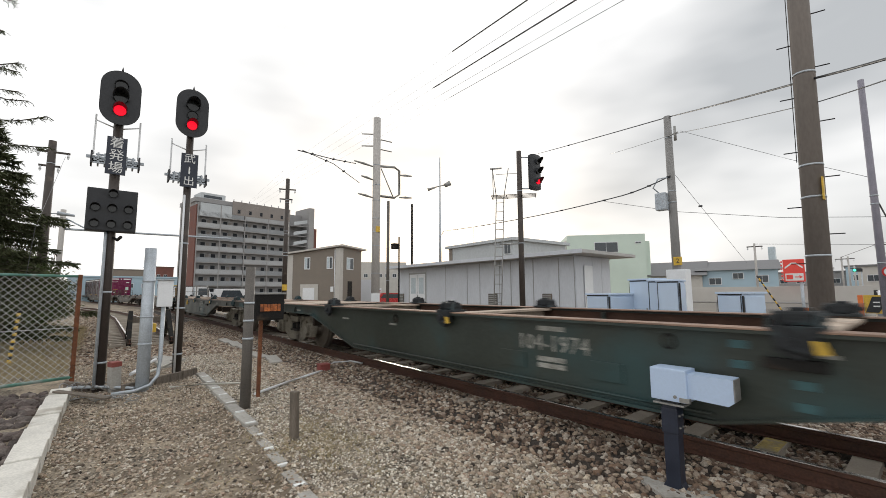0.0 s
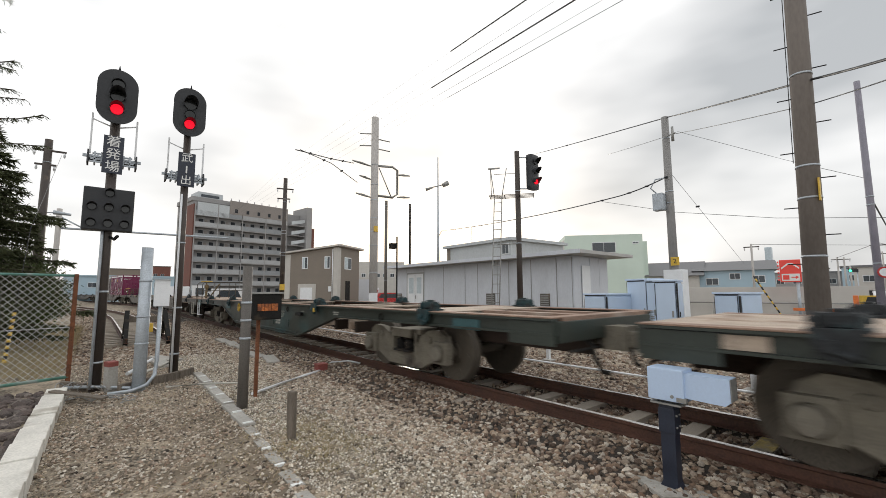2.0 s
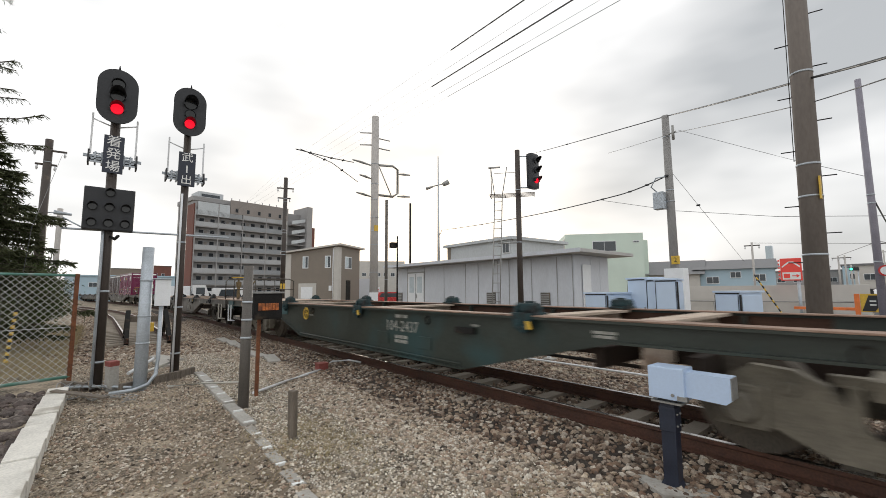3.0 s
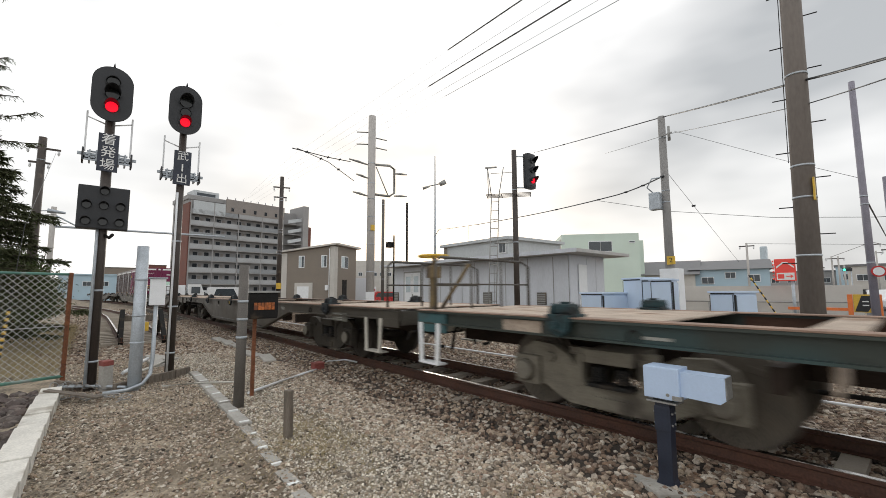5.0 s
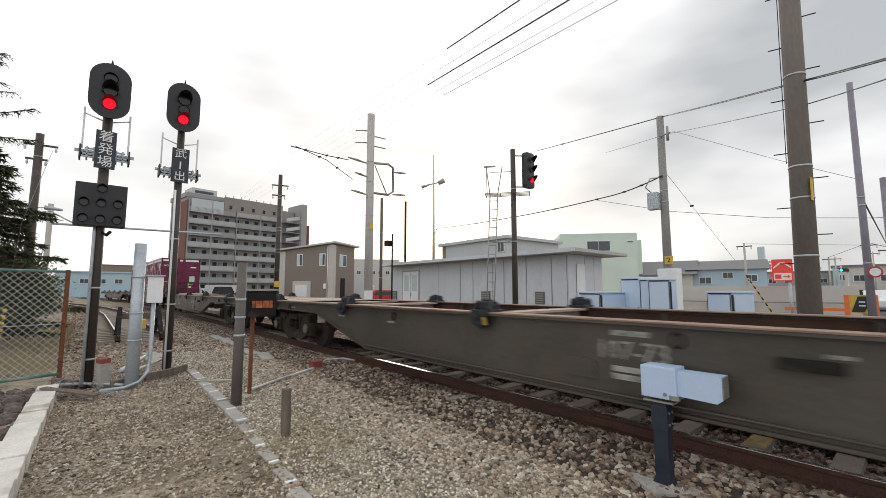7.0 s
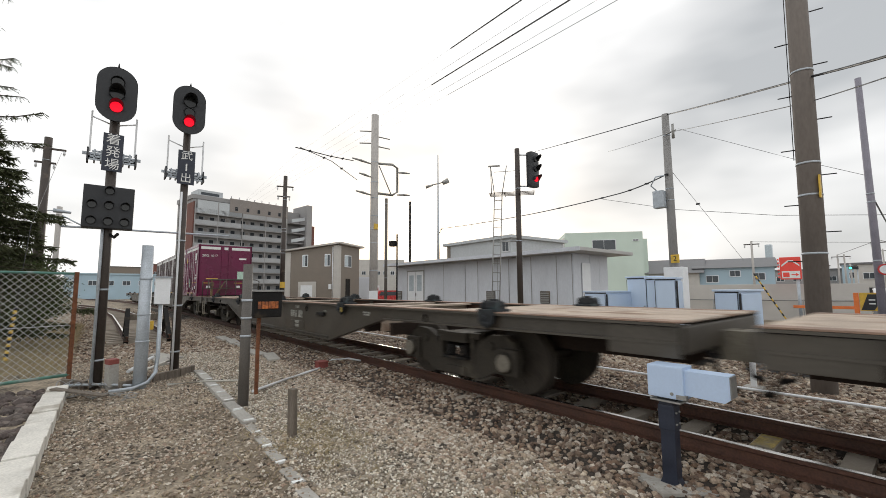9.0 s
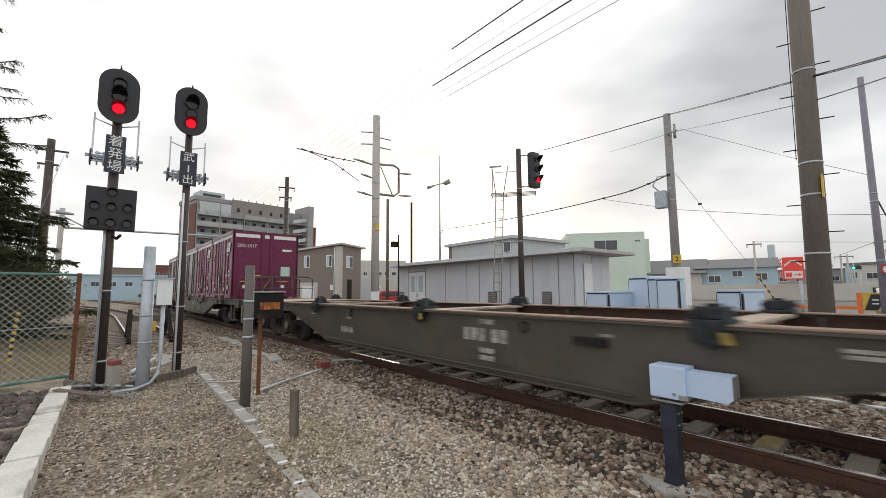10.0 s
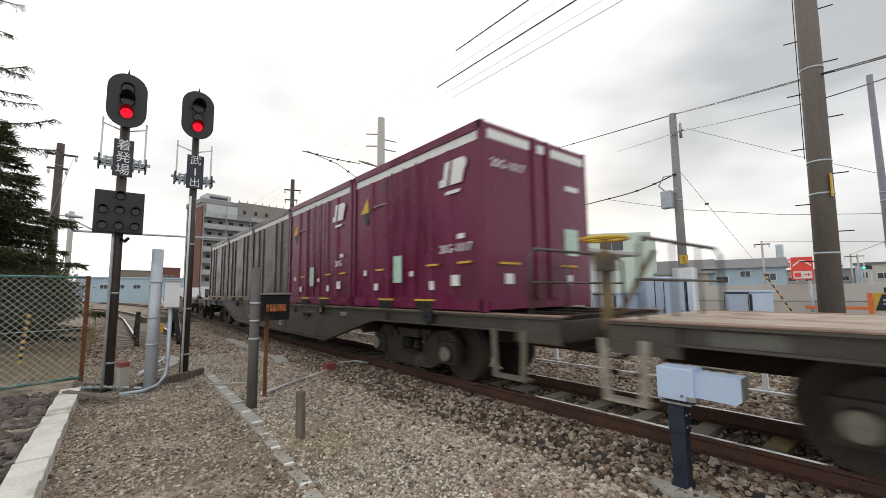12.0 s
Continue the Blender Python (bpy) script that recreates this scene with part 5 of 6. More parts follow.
for x in (-5.7, -1.9, -11.0):
    m = thing("white_marker", pose(x, 7.9 if x > -8 else 8.2, -0.22), "short white marker post beside the far track edge", "marker")
    part("post", box(B(), -0.035, 0.035, -0.035, 0.035, 0, 0.42, 0.006), M_WHITE, m)
    part("footing", box(B(), -0.12, 0.12, -0.12, 0.12, -0.1, 0.05, 0.01), M_CONCRETE, m)


ground_pipe([(-9.2, 0.5, -0.05), (-10.3, 0.95, 0.02)], 0.03, M_WHITE, "white steel bar lying across the signal base")
ground_pipe([(-8.95, 0.55, -0.08), (-10.0, 1.3, 0.0)], 0.025, M_KERB, "pale steel bar lying across the signal base")
coil = thing("wire_coil", pose(-9.0, -0.02, -0.2), "tangled coil of old grey wire on the ground", "wire")
for k in range(5):
    loop = [(0.12 * k - 0.28 + 0.14 * math.cos(a) * (1 + 0.3 * math.sin(k)), 0.14 * k - 0.3 + 0.1 * math.sin(a), 0.04 + 0.05 * math.sin(2 * a + k)) for a in [i * 0.42 for i in range(17)]]
    part("loop", pipe(B(), loop, 0.008, 5), M_STEEL, coil)


def buffer_stop():
    b = thing("buffer_stop", pose(-15.8, 1.3, -0.2), "old buffer stop of bent dark rails with a timber beam", "buffer stop")
    for s in (-1, 1):
        bm = B()
        for pts in (((0.1, 0.55 * s, 0.0), (-0.9, 0.5 * s, 0.95)), ((-1.6, 0.52 * s, 0.0), (-0.9, 0.5 * s, 0.95))):
            d = Vector(pts[1]) - Vector(pts[0])
            q = d.to_track_quat("X", "Z").to_matrix().to_4x4()
            box(bm, 0, d.length, -0.06, 0.06, -0.07, 0.07, 0.01, Matrix.Translation(pts[0]) @ q)
        part("bent_rail", bm, M_DARK, b)
    part("beam", box(B(), -1.0, -0.85, -0.55, 0.55, 0.62, 0.8, 0.02), M_WOOD, b, "dark timber beam")
    part("marker_lamp", box(B(), -0.15, 0.05, -0.12, 0.12, 0.35, 0.62, 0.02), M_YELLOW, b, "dull yellow marker box")


buffer_stop()

# ---- fence, bank and trees ----
def chain_fence():
    f = thing("chain_link_fence", pose(-10.09, -0.30, G, 0, 0, -72), "green chain-link fence with a rusty end post", "fence")
    length, top, low = 4.2, 1.93, 0.12
    part("end_post", box(B(), -0.03, 0.03, -0.025, 0.025, -0.2, top + 0.03, 0.005), M_RUST, f, "rust-streaked steel end post")
    part("top_rail", rod(B(), (0, 0, top), (length, 0, top), 0.022, None, 8), M_FENCE, f, "faded green rail")
    part("bottom_rail", rod(B(), (0, 0, low), (length, 0, low), 0.028, None, 8), M_FENCE, f, "faded green rail")
    part("middle_wire", rod(B(), (0, 0, 1.0), (length, 0, 1.0), 0.004, None, 5), M_WHITE, f)
    part("post", rod(B(), (2.1, 0.03, -0.2), (2.1, 0.03, top), 0.025, None, 10), M_FENCE, f)
    bm = B()
    step, h = 0.11, top - low
    n = int((length + h) / step)
    for i in range(n):
        for s, y in ((1, 0.004), (-1, -0.004)):
            x0 = i * step - (h if s > 0 else 0)
            x1 = x0 + s * h
            pts = []
            for x, z in ((x0, low), (x1, top)):
                pts.append((x, z))
            (xa, za), (xb, zb) = pts
            if s < 0:
                xa, xb = x0, x0 - h
            lo, hi = 0.0, length
            def clip(x):
                return za + (zb - za) * (x - xa) / (xb - xa)
            ends = [(xa, za), (xb, zb)]
            ends = [((lo, clip(lo)) if e[0] < lo else (hi, clip(hi)) if e[0] > hi else e) for e in ends]
            if abs(ends[0][0] - ends[1][0]) > 0.02 and low - 0.01 <= min(ends[0][1], ends[1][1]) and max(ends[0][1], ends[1][1]) <= top + 0.01:
                rod(bm, (ends[0][0], y, ends[0][1]), (ends[1][0], y, ends[1][1]), 0.0034, None, 4, False)
    part("wire_mesh", bm, M_MESHWIRE, f, "pale grey diamond wire mesh")


M_FENCE = mat("faded_green_paint", (0.10, 0.25, 0.20), 0.6, vary=0.3, scale=6, bump=0.05, stain=(0.3, 0.36, 0.34), stain_at=0.6)
M_MESHWIRE = mat("dull_zinc_wire", (0.62, 0.64, 0.62), 0.6, metal=0.0, vary=0.2, bump=0.0)
chain_fence()

M_NEEDLE = mat("dark_needles", (0.068, 0.078, 0.038), 0.8, vary=0.6, scale=1.5, fine=20, bump=0.0, island=0.8, spec=0.2)
M_LEAF = mat("dull_green_leaves", (0.055, 0.075, 0.025), 0.8, vary=0.5, scale=1.5, fine=20, bump=0.0, island=0.8, spec=0.2)
M_BARK = mat("dark_bark", (0.06, 0.045, 0.035), 0.95, vary=0.4, scale=6, fine=30, bump=0.6, stretch=(3, 3, 0.7))
M_GRASS = mat("dry_grass", (0.36, 0.295, 0.17), 0.9, vary=0.45, scale=1.2, fine=10, bump=0.0, island=0.9, spec=0.15)


def blades(name, roots, material, parent, label=""):
    """Many thin leaf blades, each two triangles wide: (root, way, width)."""
    verts, faces = [], []
    for p, d, w in roots:
        p, d = Vector(p), Vector(d)
        side = d.cross(Vector((random.uniform(-1, 1), random.uniform(-1, 1), random.uniform(-1, 1))))
        if side.length < 1e-6:
            continue
        side = side.normalized() * w
        k = len(verts)
        verts += [p - side, p + side, p + d * 0.55 + side * 0.9, p + d * 0.55 - side * 0.9, p + d]
        faces += [(k, k + 1, k + 2, k + 3), (k + 3, k + 2, k + 4)]
    me = bpy.data.meshes.new(name)
    me.from_pydata([tuple(v) for v in verts], [], faces)
    me.materials.append(material)
    return part(name, me, None, parent, label)


def conifer(x, y, h, spread, label, seed, low=0.6, n=130, thick=None):
    rng = random.Random(seed)
    t = thing("conifer", pose(x, y, G), label, "tree")
    part("trunk", rod(B(), (0, 0, -0.4), (0, 0, h), 0.22, 0.03, 12), M_BARK, t)
    bm, roots = B(), []
    for i in range(n):
        z = low + (h - low) * (i + rng.random()) / n
        a = rng.uniform(0, 6.283)
        bare = bool(thick) and z > thick
        if bare and rng.random() < 0.66:
            continue
        L = spread * (1 - (z / h) ** (4.0 if thick else 1.6)) * rng.uniform(0.6, 1.12) * (1.45 if rng.random() < 0.07 else 1.0) + 0.35
        out = Vector((math.cos(a), math.sin(a), 0))
        pts = []
        for k in range(6):
            u = k / 5
            pts.append(Vector((0, 0, z)) + out * L * u + Vector((0, 0, L * ((0.05 * u - 0.30 * u * u + 0.16 * u ** 3) if not bare else (-0.08 * u - 0.22 * u * u + 0.30 * u ** 3))) ))
        pipe(bm, pts, 0.014, 5)
        for k in range(int(L * (34 if bare else 80))):
            u = rng.random() ** 0.7
            j = min(4, int(u * 5))
            p = pts[j].lerp(pts[j + 1], u * 5 - j)
            s = rng.uniform(-1, 1)
            tw = (out * rng.uniform(0.25, 1.0) + Vector((-out.y, out.x, 0)) * s + Vector((0, 0, rng.uniform(-0.75, 0.1)))).normalized()
            ln = rng.uniform(0.12, 0.34) * (1.2 - 0.6 * u)
            for q in range(4):
                r = p + tw * ln * q / 4
                dd = (tw + Vector((rng.uniform(-0.7, 0.7), rng.uniform(-0.7, 0.7), rng.uniform(-0.6, 0.4)))).normalized()
                roots.append((r, dd * rng.uniform(0.08, 0.17) * (0.75 if bare else 1.0), rng.uniform(0.008, 0.016) * (0.6 if bare else 1.0)))
    part("limbs", bm, M_BARK, t)
    blades("crown", roots, M_NEEDLE, t)


conifer(-14.6, -3.6, 12.0, 2.2, "tall dark cedar with drooping needle-clad branches", 4, 0.9, 300, 4.9)
conifer(-15.6, -2.75, 6.3, 1.85, "dense dark cedar standing behind the fence", 14, 0.5, 210)
conifer(-18.5, -4.2, 6.0, 2.3, "dark bushy conifer behind the fence", 9, 0.4, 150)


def bush(x, y, z, r, h, label, seed):
    rng = random.Random(seed)
    t = thing("shrub", pose(x, y, z), label, "shrub")
    bm, roots = B(), []
    for i in range(60):
        a, e = rng.uniform(0, 6.283), rng.uniform(0.2, 1.4)
        d = Vector((math.cos(a) * math.cos(e) * r, math.sin(a) * math.cos(e) * r, math.sin(e) * h)) * rng.uniform(0.65, 1.1)
        pipe(bm, [(0, 0, 0), d * 0.5 + Vector((0, 0, 0.1)), d], 0.012, 5)
        for k in range(70):
            p = d * rng.uniform(0.45, 1.0) + Vector([rng.gauss(0, 0.16) for _ in range(3)])
            w = Vector([rng.uniform(-1, 1) for _ in range(3)]).normalized()
            roots.append((p, w * rng.uniform(0.06, 0.14), rng.uniform(0.015, 0.03)))
    part("twigs", bm, M_BARK, t)
    blades("foliage", roots, M_LEAF, t)


bush(-22.0, -2.6, 0.3, 1.5, 2.6, "dense dull green shrub by the bank", 2)
bush(-27.0, -3.2, 0.3, 1.8, 3.2, "dense dull green shrub by the bank", 3)
bush(-21.0, -1.8, 0.2, 1.0, 2.7, "dense dull green shrub on the bank", 15)
bush(-24.5, -1.7, 0.2, 1.1, 2.6, "dense dull green shrub on the bank", 16)
bush(-16.6, -2.1, 0.5, 1.1, 2.3, "dark evergreen shrub at the foot of the cedars", 8)
bush(-18.2, -1.9, 0.3, 0.9, 2.0, "dark evergreen shrub at the foot of the cedars", 11)
bush(-14.2, -2.9, 0.1, 1.2, 2.3, "dense dull green shrub behind the fence", 6)


def tufts():
    rng = random.Random(12)
    roots = []
    def tuft(x, y, n, h, lean=0.6):
        z = ground_z(x, y)
        for _ in range(n):
            p = (x + rng.gauss(0, 0.05), y + rng.gauss(0, 0.05), z - 0.01)
            roots.append((p, Vector((rng.uniform(-lean, lean), rng.uniform(-lean, lean), 1)) * h * rng.uniform(0.5, 1.2), rng.uniform(0.0012, 0.003)))
    for _ in range(3600):
        x, y = rng.uniform(-26, -10.8), rng.uniform(-5, -0.4)
        tuft(x, y, 9, 0.22, 0.9)
    for _ in range(900):
        x, y = rng.uniform(-9, -2.2), rng.uniform(-0.3, 2.2)
        if noise.noise(Vector((x * 1.1, y * 1.1, 7))) > -0.02:
            tuft(x, y, 7, 0.035, 1.6)
    for _ in range(200):
        tuft(rng.gauss(-4.4, 0.55), rng.gauss(1.95, 0.3), 9, 0.06, 1.8)
    for _ in range(70):
        tuft(rng.gauss(-2.0, 0.25), rng.gauss(2.75, 0.2), 5, 0.06, 2.2)
    g = blades("dry_grass", roots, M_GRASS, None)
    tagged(g, "dry straw-coloured grass on the bank and in the gravel", "grass", kind="stuff")


tufts()
stones("rubble", [(random.uniform(-9.5, -4.5), random.uniform(-1.6, -0.56), -0.24) for _ in range(500)], 0.04, 0.10, M_RUBBLE, "dark rough stones outside the kerb", "rubble")

# ---- buildings ----
M_PANEL = mat("pale_grey_cladding", (0.55, 0.575, 0.62), 0.55, vary=0.07, scale=1.2, fine=20, bump=0.03, stain=(0.47, 0.49, 0.53), stain_at=0.66, stretch=(1, 1, 0.35))
M_SHEDROOF = mat("pale_roof_sheet", (0.42, 0.41, 0.40), 0.6, vary=0.15, scale=2, bump=0.05)
M_ROOFG = mat("grey_roof_sheet", (0.155, 0.155, 0.16), 0.6, vary=0.2, scale=2, bump=0.1)
M_GLASS = mat("dark_window_glass", (0.05, 0.06, 0.07), 0.08, vary=0.2, bump=0.0)
M_FARGLASS = mat("dull_dark_window", (0.028, 0.032, 0.038), 0.5, vary=0.3, bump=0.0, spec=0.15)
# The sky's reflection is put into this pane material as a pale base colour.
M_PALEGLASS = mat("pale_glass_painted_reflection", (0.45, 0.52, 0.56), 0.1, vary=0.15, bump=0.0)
M_BROWNCLAD = mat("brown_cladding", (0.21, 0.18, 0.15), 0.7, vary=0.1, scale=1.5, fine=30, bump=0.1)
M_CREAM = mat("cream_render", (0.50, 0.48, 0.45), 0.8, vary=0.1, scale=1.5, bump=0.05)
M_BRICK = mat("red_brown_tile", (0.16, 0.065, 0.05), 0.8, vary=0.25, scale=0.6, fine=8, bump=0.1)
M_APT = mat("grey_render", (0.30, 0.295, 0.295), 0.85, vary=0.12, scale=0.3, fine=5, bump=0.05)
M_BALCONY = mat("pale_balcony_panel", (0.48, 0.51, 0.53), 0.8, vary=0.1, scale=0.3, fine=5, bump=0.05)
M_PARAPET = mat("grey_parapet_render", (0.36, 0.37, 0.38), 0.85, vary=0.12, scale=0.3, fine=5, bump=0.05)
M_PARAPET_DARK = mat("dark_grey_parapet_render", (0.255, 0.27, 0.285), 0.85, vary=0.12, scale=0.3, fine=5, bump=0.05)
M_TAUPE = mat("taupe_tile", (0.25, 0.225, 0.21), 0.85, vary=0.12, scale=0.4, fine=6, bump=0.05)
M_MINT = mat("pale_green_render", (0.56, 0.655, 0.585), 0.8, vary=0.08, scale=0.4, bump=0.03)
M_BLUEWALL = mat("pale_blue_siding", (0.36, 0.48, 0.56), 0.7, vary=0.08, scale=0.5, bump=0.05)


def shed_house():
    s = thing("equipment_shed", pose(0, 0, 0), "long pale grey panelled equipment shed with a flat roof", "shed")
    x0, x1, y0, y1, z1 = -21.0, -8.85, 13.95, 16.6, 2.72
    part("wall", box(B(), x0, x1, y0, y1, -0.3, z1), M_PANEL, s)
    seams = [-21.0, -19.85, -18.2, -16.5, -14.85, -13.97, -12.7, -12.03, -10.8, -9.55, -8.85]
    for a, b in zip(seams, seams[1:]):
        part("panel", box(B(), a + 0.02, b - 0.02, y0 - 0.02, y0 - 0.001, -0.2, z1 - 0.05, 0.004), M_PANEL, s)
        part("panel_joint", box(B(), b - 0.022, b + 0.006, y0 - 0.024, y0 - 0.0205, -0.2, z1 - 0.05), M_STEEL, s)
    for a, b in ((13.97, 14.5), (15.2, 15.9), (15.9, 16.58)):
        part("panel", box(B(), x1 + 0.001, x1 + 0.02, a + 0.01, b - 0.01, -0.2, z1 - 0.05, 0.004), M_PANEL, s)
    part("roof", box(B(), x0 - 0.3, x1 + 0.8, y0 - 0.75, y1 + 0.7, 2.73, 2.86, 0.015), M_SHEDROOF, s, "grey flat roof with deep eaves")
    part("fascia", box(B(), x0 - 0.31, x1 + 0.81, y0 - 0.78, y0 - 0.755, 2.72, 2.87), M_PANEL, s)
    d = part("door", box(B(), -19.75, -18.25, y0 - 0.05, y0 - 0.022, -0.1, 2.35, 0.01), M_WHITE, s, "white double door")
    for x in (-19.37, -18.62):
        part("door_pane", box(B(), x - 0.22, x + 0.22, y0 - 0.056, y0 - 0.051, 1.25, 2.15), M_PALEGLASS, d)
    part("door_frame", box(B(), -19.82, -18.18, y0 - 0.04, y0 - 0.0215, -0.1, 2.43), M_STEEL, s)
    part("gap", box(B(), -19.01, -18.99, y0 - 0.055, y0 - 0.051, 0.0, 2.3), M_DARK, d)
    part("handle", box(B(), -18.95, -18.9, y0 - 0.08, y0 - 0.052, 0.95, 1.15, 0.005), M_STEEL, d)
    part("door", box(B(), x1 + 0.022, x1 + 0.05, 14.56, 15.16, 0.0, 2.35, 0.01), M_WHITE, s, "white side door")
    for a, b in ((-20.85, -20.35), (-13.4, -12.85), (-10.35, -9.9)):
        v = part("vent", box(B(), a, b, y0 - 0.06, y0 - 0.022, 0.75, 1.25, 0.008), M_WORNPOST, s, "grey louvred vent in a pale frame")
        for k in range(5):
            part("slat", box(B(), a + 0.03, b - 0.03, y0 - 0.075, y0 - 0.06, 0.78 + 0.09 * k, 0.83 + 0.09 * k), M_STEEL, v)


def brown_building():
    b = thing("brown_house", pose(-41.8, 14.28, 0, 0, 0, 34.5), "small two-storey brown clad building with a sloping roof", "house")
    L, W = 6.0, 4.5
    part("wall", prism(B(), [(0, -0.3), (L, -0.3), (L, 5.72), (0, 5.14)], 1, 0, W), M_BROWNCLAD, b)
    for x0, x1, top in ((0.0, 0.75, 5.1), (L - 0.45, L + 0.03, 5.66)):
        part("corner_panel", box(B(), x0, x1, -0.03, -0.001, -0.2, top), M_CREAM, b, "pale corner panel")
    part("corner_panel", box(B(), L + 0.001, L + 0.03, 0.0, 0.6, -0.2, 5.66), M_CREAM, b, "pale corner panel")
    part("roof", prism(B(), [(-0.35, 5.16), (L + 0.4, 5.81), (L + 0.4, 5.97), (-0.35, 5.32)], 1, -0.3, W + 0.4), M_CREAM, b, "pale mono-pitch roof")
    part("downpipe", rod(B(), (L - 0.5, -0.07, 0.0), (L - 0.5, -0.07, 5.5), 0.04, None, 8), M_WHITE, b)
    for a in (2.15, 4.65):
        w = part("window", box(B(), a - 0.06, a + 0.58, -0.05, -0.001, 3.62, 4.82, 0.01), M_WHITE, b)
        part("pane", box(B(), a, a + 0.24, -0.06, -0.051, 3.7, 4.74), M_PALEGLASS, w)
        part("pane", box(B(), a + 0.28, a + 0.52, -0.06, -0.051, 3.7, 4.74), M_GLASS, w)
    w = part("window", box(B(), L + 0.001, L + 0.04, 1.3, 2.7, 3.6, 4.82, 0.01), M_WHITE, b)
    part("pane", box(B(), L + 0.041, L + 0.05, 1.38, 1.98, 3.68, 4.74), M_PALEGLASS, w)
    part("pane", box(B(), L + 0.041, L + 0.05, 2.02, 2.62, 3.68, 4.74), M_GLASS, w)
    part("door", box(B(), L + 0.001, L + 0.03, 1.6, 2.5, -0.1, 2.45, 0.01), M_DARK, b, "dark entrance door")
    g = part("garage_door", box(B(), 1.7, 3.7, -0.06, -0.001, -0.1, 2.15, 0.02), M_CREAM, b, "pale framed shutter door")
    part("shutter", box(B(), 2.0, 3.3, -0.075, -0.061, -0.1, 1.8, 0.01), M_WHITE, g)
    part("meter_box", box(B(), 5.1, 5.4, -0.12, -0.001, 1.4, 1.9, 0.02), M_WHITE, b)
    part("step", box(B(), L + 0.03, L + 0.9, 1.4, 2.8, -0.25, 0.0, 0.02), M_CONCRETE, b)


def apartments():
    """Eight storeys: open galleries with parapets on the long front, a stair tower at the far end, a tiled end wall."""
    b = thing("apartment_block", pose(-118.6, 17.3, 0, 0, 0, 98.5), "eight-storey grey apartment block with galleries and brick-red end", "apartment block")
    L, W, S, n = 24.5, 12.0, 2.95, 8
    top = n * S + 1.0
    part("wall", box(B(), 0, L, 0.0, W, -0.3, top), M_APT, b)
    part("end_wall", box(B(), -0.25, -0.002, -1.3, 7, -0.3, top - 1.0), M_BRICK, b, "red-brown tiled end wall")
    part("roof", box(B(), -0.3, L + 0.3, -0.2, W, top + 0.001, top + 1.1), M_APT, b)
    for k in range(7):
        part("roof_vent", rod(B(), (9.5 + 2.1 * k, 1.0, top + 1.0), (9.5 + 2.1 * k, 1.0, top + 2.2), 0.12, None, 8), M_APT, b)
    part("roof_house", box(B(), 1.5, 7.5, 1.5, 7, top + 1.1, top + 2.9), M_BALCONY, b)
    part("roof_window", box(B(), 2.2, 6.6, 1.44, 1.499, top + 1.6, top + 2.3), M_GLASS, b)
    part("parapet_screen", box(B(), 0.6, 8.2, -1.55, -1.35, (n - 1) * S + 0.2, n * S + 0.6), M_BALCONY, b, "pale rooftop screen")
    part("top_wall", box(B(), 8.3, L, -1.62, -1.40, (n - 1) * S + 1.4, top + 1.1), M_TAUPE, b, "taupe tiled top storey")
    for k in range(5):
        part("top_window", box(B(), 9.6 + 3.0 * k, 10.3 + 3.0 * k, -1.66, -1.621, (n - 1) * S + 1.9, (n - 1) * S + 2.9), M_FARGLASS, b)
    for f in range(n):
        z = f * S + 0.3
        part("gallery_slab", box(B(), 0, L, -1.5, -0.002, z - 0.22, z), M_APT, b)
        for a, c in ((0.0, 11.5), (11.7, L)):
            part("parapet", box(B(), a + 0.05, c - 0.05, -1.55, -1.42, z + 0.001, z + 1.15), M_PARAPET if (f + int(a)) % 2 == 0 else M_PARAPET_DARK, b)
        for k in range(9):
            x = 1.4 + 2.6 * k
            if x + 1.2 > L:
                continue
            w = part("window", box(B(), x, x + 1.2, -0.06, -0.003, z + 1.1, z + 2.25), M_PARAPET, b)
            part("pane", box(B(), x + 0.08, x + 1.12, -0.085, -0.062, z + 1.18, z + 2.17), M_FARGLASS, w)
            if k % 2 == 0:
                part("door", box(B(), x + 1.4, x + 2.1, -0.05, -0.003, z, z + 2.0), M_TAUPE, b)
    for x in (0.0, 5.4, 11.6, 18.0, L - 0.2):
        part("pillar", box(B(), x, x + 0.2, -1.6, -1.38, -0.3, top - 0.5), M_APT, b)
    # the stair tower with its open landings
    t0 = L + 0.4
    for f in range(n):
        z = f * S + 0.3
        part("landing", prism(B(), [(t0, z), (t0 + 4.2, z + 1.0), (t0 + 4.2, z + 2.0), (t0, z + 1.0)], 1, -3.4, -3.2), M_BALCONY, b)
        part("landing_floor", box(B(), t0, t0 + 4.2, -3.2, 0, z - 0.2, z), M_APT, b)
    part("tower_wall", box(B(), t0 + 4.3, t0 + 6.0, -4.2, 4, -0.3, top + 2.0), M_APT, b)
    part("tower_back", box(B(), t0, t0 + 4.2, 0.0, 0.4, -0.3, top), M_APT, b)
    part("tower_end", box(B(), t0 + 6.02, t0 + 7.6, -3.0, 6, -0.3, top - 4.0), M_BRICK, b)




